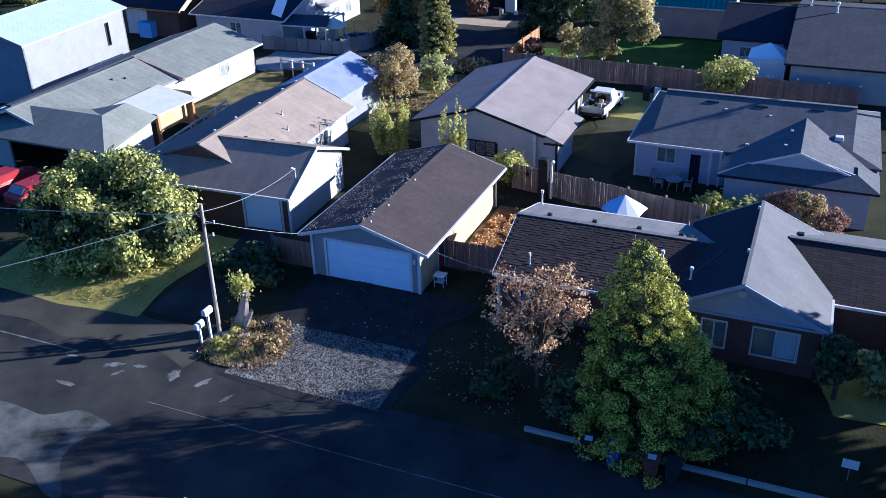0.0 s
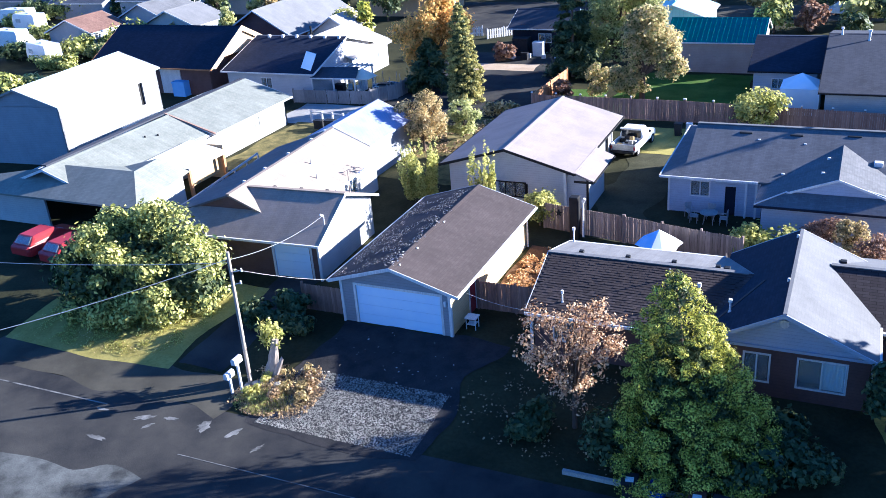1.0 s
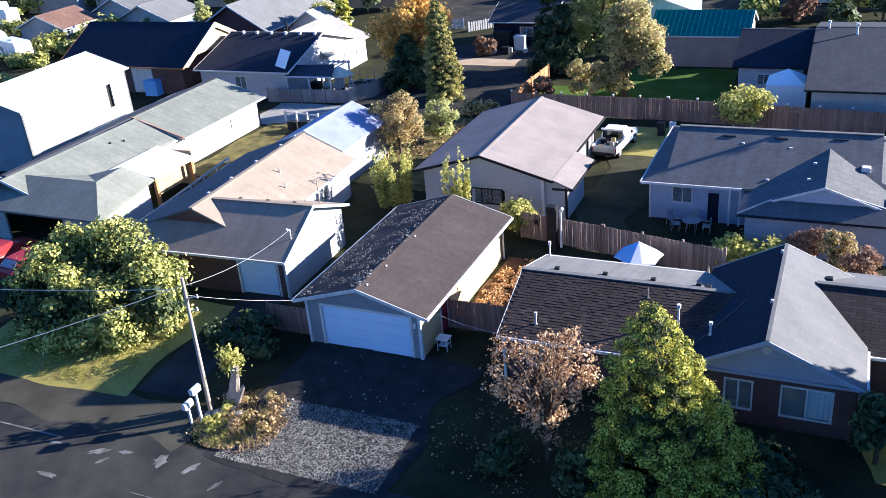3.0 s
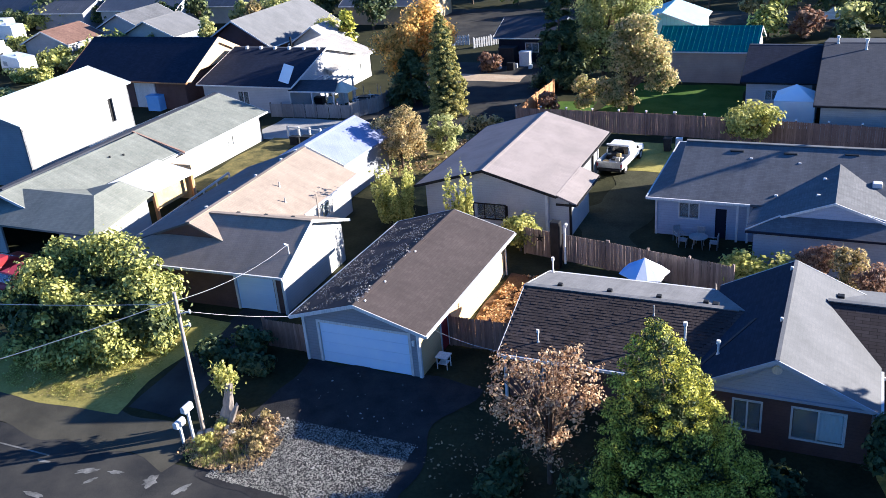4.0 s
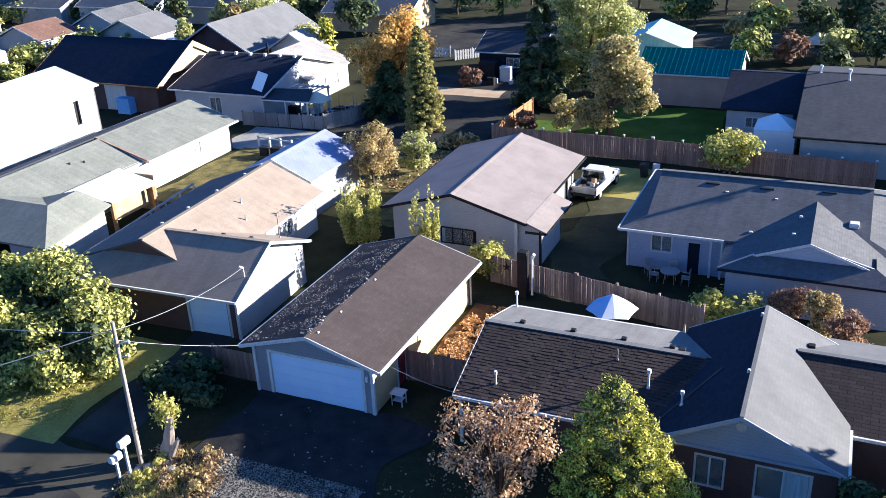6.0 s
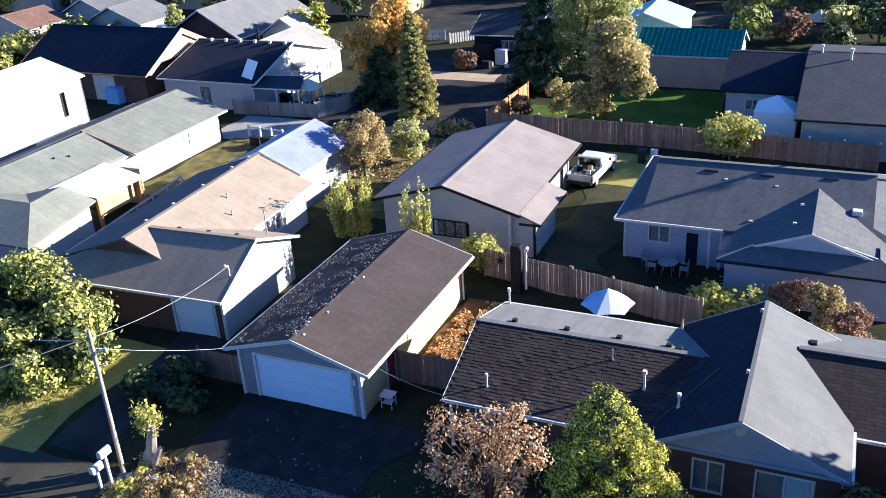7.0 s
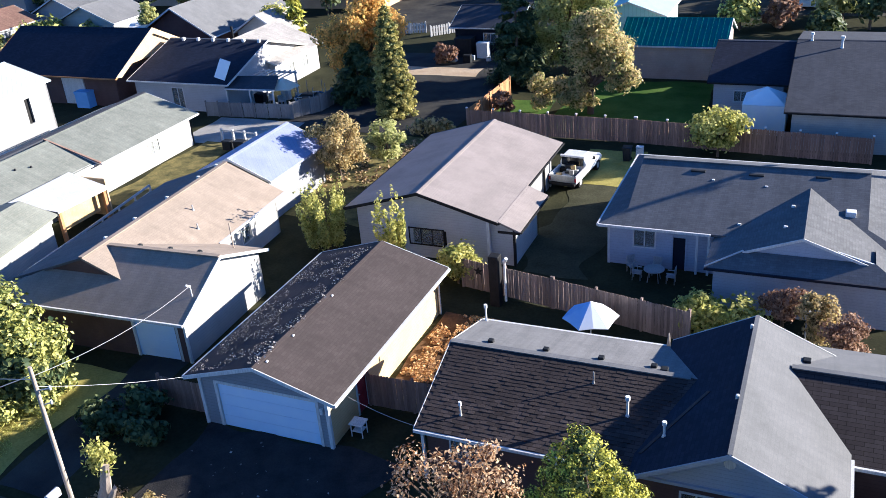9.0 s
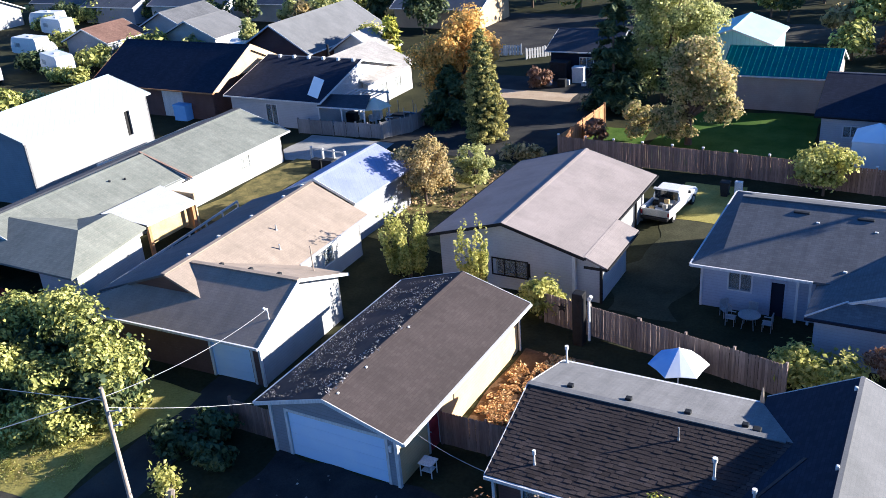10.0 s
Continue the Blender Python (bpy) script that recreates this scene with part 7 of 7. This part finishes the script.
def trailer(m, label):
    r = thing("camper_trailer", (0, 0, 0), label, "trailer", "trailers in the far yard")
    part("body", loft([(-3.0, 0.7, 2.4), (-2.8, 0.6, 2.8), (2.4, 0.6, 2.8), (3.0, 0.7, 1.9)], [(1.1, 1.05), (1.15, 1.1), (1.15, 1.1), (1.1, 1.05)]), "car_white", r, "white trailer body")
    for s in (-1, 1):
        for y in (-0.5, 0.4):
            wheel(r, s * 0.95, y, 0.36, 0.22)
        part("window", soft_box(s * 1.17 - 0.02, s * 1.17 + 0.02, 0.6, 1.9, 1.5, 2.1, 0.01), "glass", r)
    part("tow_bar", tube((0, 3.0, 0.6), (0, 4.1, 0.5), 0.06), "black_trim", r)
    part("roof_vent", soft_box(-0.3, 0.3, -0.6, 0.0, 2.78, 2.95, 0.03), "white_plastic", r)
    r.matrix_basis = m
    return r


t0 = trailer(pose(-97.5, 86.5, 0, 0, 0, 70), "white camper trailer parked in a far yard")
for x, y, a in ((-112.0, 94.0, 85), (-121, 106, 80), (-104, 81.5, 60), (-128, 110, 95), (-77, 97.0, 35)):
    copy_thing(t0, pose(x, y, 0, 0, 0, a))
for i, (x, y, a, b, h) in enumerate(((-93, 84, 5.0, 1.2, 2.0), (-103, 90.5, 5.0, 1.3, 2.2), (-111, 100, 6, 1.3, 2.2), (-86, 74, 4.0, 1.3, 2.0), (-125, 108, 7, 1.5, 2.6), (-90, 90, 4, 1.2, 2.0), (-120, 117, 9, 1.6, 3.0), (-137, 118, 9, 1.6, 3.0))):
    tree("hedge", (x, y), 0.8, 0.06, clumps(x, y, h * 0.5, a, b, h * 0.5, 18, 0.9, 500 + i), 2600, 0.26, "leaf_silver" if i % 2 else "leaf_green", "clipped pale garden hedge in the far yards" if i % 2 else "green garden hedge in the far yards", "hedge", 0.45, 6)


# ---------------------------------------------------------------- garden things
def parasol(at, top, r, label, panels, name="parasol"):
    x, y = at
    z = ground_z(y)
    p = thing(name, (x, y, z), label, "parasol")
    part("pole", tube((x, y, z), (x, y, top), 0.03), "white_pvc", p, "white pole")
    part("base", tube((x, y, z), (x, y, z + 0.08), 0.3, 0.25, 16), "concrete", p)
    n = len(panels)
    for i, mt in enumerate(panels):
        a, b = 2 * math.pi * i / n + 0.35, 2 * math.pi * (i + 1) / n + 0.35
        bm = bmesh.new()
        A = (x + r * math.cos(a), y + r * math.sin(a), top - 0.85)
        B = (x + r * math.cos(b), y + r * math.sin(b), top - 0.85)
        m = (a + b) / 2
        C = (x + r * 0.86 * math.cos(m), y + r * 0.86 * math.sin(m), top - 0.8)
        solid(bm, [(x, y, top), A, C], (0, 0, -0.025))
        solid(bm, [(x, y, top), C, B], (0, 0, -0.025))
        part("panel", bm, mt, p, "blue canvas panel" if mt == "tarp_blue" else "white canvas panel")


parasol((-9.3, 47.4), 2.25, 1.35, "open white garden parasol with blue panels", ["canvas_white", "canvas_white", "tarp_blue", "tarp_blue", "canvas_white", "canvas_white"])


def closed_parasol(at, h):
    x, y = at
    p = thing("closed_parasol", (x, y, 0), "folded tan parasol in the back yard", "parasol")
    part("pole", tube((x, y, 0), (x, y, h), 0.025), "pole_wood", p)
    part("canopy", tube((x, y, h - 1.0), (x, y, h), 0.13, 0.03, 10), "pole_wood", p, "folded tan canvas")


closed_parasol((-5.5, 46.6), 1.6)


def smoker():
    s = thing("smoker", (-14.85, 49.6, 0), "tall dark metal smoker with a pale flue", "smoker")
    part("body", soft_box(-15.15, -14.6, 49.35, 49.9, 0, 2.9, 0.04), "black_trim", s, "black upright body")
    part("flue", tube((-14.35, 49.6, 0.3), (-14.35, 49.6, 2.6), 0.07), "white_pvc", s, "white flue pipe")
    part("flue_cap", tube((-14.35, 49.6, 2.6), (-14.2, 49.5, 2.85), 0.11, 0.09), "white_pvc", s)


smoker()


def chair(m, mat, label, group):
    c = thing("patio_chair", (0, 0, 0), label, "chair", group)
    part("seat", soft_box(-0.24, 0.24, -0.24, 0.24, 0.4, 0.45, 0.015), mat, c)
    part("backrest", soft_box(-0.24, 0.24, 0.2, 0.25, 0.45, 0.95, 0.015), mat, c)
    for sx in (-0.21, 0.21):
        for sy in (-0.21, 0.21):
            part("leg", tube((sx, sy, 0), (sx, sy, 0.42), 0.02), mat, c)
        part("armrest", soft_box(sx - 0.03, sx + 0.03, -0.22, 0.22, 0.62, 0.66, 0.01), mat, c)
    c.matrix_basis = m
    return c


def patio_table(at, mat, label, z=0.0):
    x, y = at
    t = thing("patio_table", (x, y, z), label, "table")
    part("tabletop", tube((x, y, z + 0.7), (x, y, z + 0.74), 0.55, 0.55, 20), mat, t)
    for k in range(4):
        a = k * 1.571 + 0.78
        part("leg", tube((x + 0.42 * math.cos(a), y + 0.42 * math.sin(a), z), (x + 0.3 * math.cos(a), y + 0.3 * math.sin(a), z + 0.7), 0.02), mat, t)


patio_table((-7.6, 54.2), "grey_metal", "round grey patio table on the terrace")
c0 = chair(pose(-8.5, 54.2, 0.0, 0, 0, 90), "grey_metal", "grey metal patio chair on the terrace", "chairs on the terrace")
for x, y, a in ((-7.6, 55.0, 0), (-6.7, 54.2, -90), (-8.9, 54.9, 40)):
    copy_thing(c0, pose(x, y, 0.0, 0, 0, a))
c1 = chair(pose(-47.5, 79.3, 0, 0, 0, 20), "white_plastic", "white plastic chair on the cluttered patio", "chairs on the patio")
for x, y, a in ((-46.2, 79.0, 70), (-45.0, 80.2, 150), (-48.8, 80.4, -60), (-44.2, 79.0, 200), (-50.6, 79.2, 10)):
    copy_thing(c1, pose(x, y, 0, 0, 0, a))


def lamp_post(at, h):
    x, y = at
    l = thing("garden_lamp", (x, y, 0), "white globe garden lamp on a post", "lamp")
    part("post", tube((x, y, 0), (x, y, h), 0.04), "grey_metal", l)
    bm = bmesh.new()
    bmesh.ops.create_uvsphere(bm, u_segments=14, v_segments=8, radius=0.17, matrix=Matrix.Translation((x, y, h + 0.13)))
    part("globe", bm, "white_plastic", l, "white globe", True)


lamp_post((0.15, 49.2), 1.9)


def pergola(x0, x1, y0, y1, h, label, mat="white_paint"):
    p = thing("pergola", ((x0 + x1) / 2, (y0 + y1) / 2, 0), label, "pergola")
    for x in (x0, x1):
        for y in (y0, y1):
            part("post", box(x - 0.07, x + 0.07, y - 0.07, y + 0.07, 0, h), mat, p)
    for y in (y0, y1):
        part("beam", box(x0 - 0.2, x1 + 0.2, y - 0.05, y + 0.05, h, h + 0.16), mat, p)
    n = 7
    for i in range(n):
        x = x0 + (x1 - x0) * i / (n - 1)
        part("slat", box(x - 0.04, x + 0.04, y0 - 0.2, y1 + 0.2, h + 0.16, h + 0.26), mat, p)


pergola(-49.4, -46.0, 79.2, 81.6, 2.3, "white wooden pergola over the cluttered patio")
s = thing("roof_panel", (-50.6, 76.9, 0), "pale tilted panel standing on the roof edge", "panel")
part("mast", tube((-50.6, 77.0, 2.9), (-50.6, 77.0, 4.0), 0.04), "grey_metal", s)
part("panel", solid(bmesh.new(), [(-51.3, 76.5, 3.2), (-50.0, 76.2, 3.0), (-49.6, 77.0, 4.5), (-50.9, 77.3, 4.7)], (0, 0.06, 0)), "canvas_white", s)


aw = thing("awning", (-47.5, 76.9, 0), "dark sloping awning over the patio", "awning")
part("roof", slab([(-50.2, 77.9, 2.95), (-45.8, 78.6, 2.95), (-44.9, 76.2, 2.35), (-50.0, 75.9, 2.35)], 0.06), "shingle_dusk", aw, "dark weathered awning sheet")
part("front_rail", rails(bmesh.new(), [(-50.0, 75.88, 2.38), (-44.9, 76.18, 2.38)], 0.07, 0.12), "white_paint", aw, "white front rail")
for x in (-49.9, -47.4, -45.0):
    part("post", box(x - 0.06, x + 0.06, 76.0, 76.12, 0, 2.3), "white_paint", aw, "white post")
parasol((-45.2, 78.2), 2.9, 1.5, "cream patio parasol among the clutter", ["canvas_cream"] * 6)


def trampoline(at, r, h):
    """A round trampoline: ring, mat, padded rim in pieces, legs and net poles."""
    x, y = at
    t = thing("trampoline", (x, y, 0), "round dark trampoline with pale padded rim", "trampoline")
    part("mat", tube((x, y, h - 0.04), (x, y, h), r * 0.9, r * 0.9, 24), "dark_plastic", t, "black jumping mat")
    for k in range(12):
        a, b = 2 * math.pi * k / 12, 2 * math.pi * (k + 0.86) / 12
        part("rim_pad", tube((x + r * math.cos(a), y + r * math.sin(a), h), (x + r * math.cos(b), y + r * math.sin(b), h), 0.09), "white_plastic" if k % 2 else "canvas_blue", t)
    for k in range(6):
        a = 2 * math.pi * k / 6 + 0.2
        part("net_pole", tube((x + r * math.cos(a), y + r * math.sin(a), 0), (x + r * math.cos(a), y + r * math.sin(a), h + 1.2), 0.03), "grey_metal", t)


trampoline((-43.2, 79.3), 1.45, 0.9)


def canopy_tent(x, y, w, h, mat, label):
    t = thing("canopy_tent", (x, y, 0), label, "tent")
    e = h - 1.0
    for sx in (-1, 1):
        for sy in (-1, 1):
            part("leg", tube((x + sx * w, y + sy * w, 0), (x + sx * w, y + sy * w, e), 0.03), "grey_metal", t)
    cs = [(x - w, y - w), (x + w, y - w), (x + w, y + w), (x - w, y + w)]
    for a, b in zip(cs, cs[1:] + cs[:1]):
        part("roof_panel", solid(bmesh.new(), [(x, y, h), (*a, e), (*b, e)], (0, 0, -0.02)), mat, t)
        part("side_panel", solid(bmesh.new(), [(*a, e), (*b, e), (*b, 0.05), (*a, 0.05)], ((x - (a[0] + b[0]) / 2) * 0.02, (y - (a[1] + b[1]) / 2) * 0.02, 0)), mat, t)


canopy_tent(-4.3, 79.9, 1.55, 3.25, "tarp_shade", "white canopy tent tinted blue for shade beside the fence")


def crates():
    g = np.random.default_rng(33)
    spots = [(-33.2, 97.3, 0.6, 1.6, "white_plastic", "white upright cooler at the court's end"), (-34.2, 95.3, 0.4, 0.8, "dark_plastic", "dark storage box at the court's end"), (-36.0, 95.6, 0.5, 1.2, "white_plastic", "white box at the court's end"),
             (-30.8, 96.4, 0.3, 0.7, "white_plastic", "white bucket at the court's end"), (-35.3, 97.6, 0.9, 2.0, "dark_plastic", "tall dark cabinet before the low house"), (-36.9, 96.4, 0.3, 0.9, "white_plastic", "white drum at the court's end"), (-34.0, 96.2, 0.25, 0.5, "white_plastic", "small white tub at the court's end"), (-32.2, 96.0, 0.22, 0.45, "white_plastic", "small white tub at the court's end"), (-49.0, 79.8, 0.5, 0.8, "dark_plastic", "dark box on the patio"), (-46.8, 80.8, 0.4, 1.1, "white_plastic", "white box on the patio"), (-43.8, 80.0, 0.6, 1.0, "dark_plastic", "dark heap on the patio"),
             (-66.2, 75.6, 0.8, 1.6, "tarp_blue", "bright blue covered pallet by the house"), (-42.9, 67.5, 0.5, 0.9, "dark_plastic", "dark box beside the white posts"), (-44.2, 67.6, 0.4, 0.8, "dark_plastic", "dark box beside the white posts"), (-12.0, 72.0, 0.25, 0.9, "white_plastic", "white bucket beside the bin")]
    for x, y, w, h, mt, lab in spots:
        c = thing("storage_box", (x, y, 0), lab, "box")
        part("body", soft_box(x - w, x + w, y - w * 0.7, y + w * 0.7, 0, h * 0.88, 0.03), mt, c)
        part("lid", soft_box(x - w * 1.04, x + w * 1.04, y - w * 0.74, y + w * 0.74, h * 0.88, h, 0.03), mt, c)


crates()
f = thing("post_fence", (-44.2, 69.4, 0), "low white post fence beside the long house", "fence")
for i in range(4):
    x, y = -46.2 + 1.2 * i, 69.6 - 0.1 * i
    part("post", box(x - 0.08, x + 0.08, y - 0.08, y + 0.08, 0, 1.0), "white_paint", f, "white square post")
part("rail", rails(bmesh.new(), [(-46.2, 69.6, 0.9), (-42.6, 69.3, 0.9)], 0.05, 0.1), "white_paint", f)
s = thing("wall_star", (-16.2, 50.65, 1.25), "dark five-pointed metal star on the fence", "star")
bm = bmesh.new()
solid(bm, [(-16.2 + (0.28 if k % 2 == 0 else 0.11) * math.sin(k * math.pi / 5), 50.6, 1.3 + (0.28 if k % 2 == 0 else 0.11) * math.cos(k * math.pi / 5)) for k in range(10)], (0, -0.03, 0))
part("star", bm, "black_trim", s)


# ---------------------------------------------------------------- fences, board by board
def fence(p, q, h, mat, label, board=0.14, gap=0.012, posts=2.4, caps=False, cap_mat="white_plastic"):
    p, q = Vector(p), Vector(q)
    d = (q - p)
    n = d.length
    ang = math.atan2(d.y, d.x)
    root = thing("fence", (p.x, p.y, ground_z(p.y)), label, "fence")
    root.rotation_euler = (0, 0, ang)
    meshes = []
    for k in range(4):
        bm = bmesh.new()
        hh = h * (1 - 0.004 * k)
        solid(bm, [(0, 0, 0.04), (board, 0, 0.04), (board, 0, hh - 0.03), (board - 0.03, 0, hh), (0.03, 0, hh), (0, 0, hh - 0.03)], (0, 0.02 + 0.003 * k, 0))
        bmesh.ops.recalc_face_normals(bm, faces=bm.faces)
        me = bpy.data.meshes.new("board")
        bm.to_mesh(me)
        bm.free()
        me.materials.append(M[mat])
        meshes.append(me)
    g = np.random.default_rng(int(n * 100))
    i = 0
    while i * (board + gap) < n - board * 0.5:
        ob = new("board", meshes[int(g.integers(4))])
        ob.parent = root
        ob.location = (i * (board + gap), -0.02 + 0.006 * g.normal(), 0.006 * g.normal())
        ob.rotation_euler = (0, 0.004 * g.normal(), 0)
        i += 1
    for z in (0.35, h - 0.3):
        bm = box(0, n, 0.02, 0.06, z, z + 0.09)
        me = bpy.data.meshes.new("rail")
        bmesh.ops.recalc_face_normals(bm, faces=bm.faces)
        bm.to_mesh(me)
        bm.free()
        me.materials.append(M[mat])
        ob = new("rail", me)
        ob.parent = root
    k = max(1, round(n / posts))
    bm = box(-0.05, 0.05, -0.05, 0.09, -0.1, h + 0.1)
    bmesh.ops.recalc_face_normals(bm, faces=bm.faces)
    pm = bpy.data.meshes.new("post")
    bm.to_mesh(pm)
    bm.free()
    pm.materials.append(M[mat])
    cm = None
    if caps:
        bm = soft_box(-0.08, 0.08, -0.07, 0.11, h + 0.1, h + 0.2, 0.02)
        cm = bpy.data.meshes.new("post_cap")
        bm.to_mesh(cm)
        bm.free()
        cm.materials.append(M[cap_mat])
    for j in range(k + 1):
        ob = new("post", pm)
        ob.parent = root
        ob.location = (n * j / k, 0, 0)
        if cm:
            c = new("post_cap", cm)
            c.parent = root
            c.location = (n * j / k, 0, 0)
    return root


fence((-17.3, 51.0), (-12.0, 50.0), 1.75, "fence_aged", "weathered brown board fence behind the garage")
fence((-11.9, 49.98), (-4.9, 48.5), 1.75, "fence_aged", "weathered brown board fence behind the house")
fence((-26.4, 75.2), (-13.0, 75.0), 1.85, "fence_wood", "long weathered brown board fence with pale caps", 0.15, 0.012, 2.4, True)
fence((-12.9, 75.0), (3.0, 73.7), 1.85, "fence_wood", "long weathered brown board fence behind the hip-roofed house", 0.15, 0.012, 2.4, True)
fence((-26.0, 84.5), (-26.4, 75.3), 1.85, "fence_new", "orange cedar board fence beside the court")
fence((-17.3, 39.7), (-13.0, 39.75), 1.7, "fence_wood", "dark board fence between garage and house")
fence((-26.6, 37.0), (-23.9, 37.0), 1.6, "fence_wood", "dark board gate beside the garage")
fence((-51.6, 75.0), (-43.2, 75.6), 1.35, "fence_grey", "grey panel fence round the patio", 1.2, 0.06, 1.26)
fence((-43.1, 75.6), (-41.5, 78.0), 1.5, "fence_grey", "grey panel fence at the patio's corner", 0.9, 0.05, 0.95)
fence((-41.5, 78.1), (-41.3, 82.0), 1.5, "fence_grey", "grey panel fence at the patio's side", 0.9, 0.05, 0.95)
fence((-47.5, 106.0), (-44.0, 107.2), 1.2, "white_paint", "distant white picket fence", 0.2, 0.12)
fence((-42.6, 105.4), (-39.4, 108.6), 1.2, "white_paint", "distant white picket fence beside the yard", 0.2, 0.12)
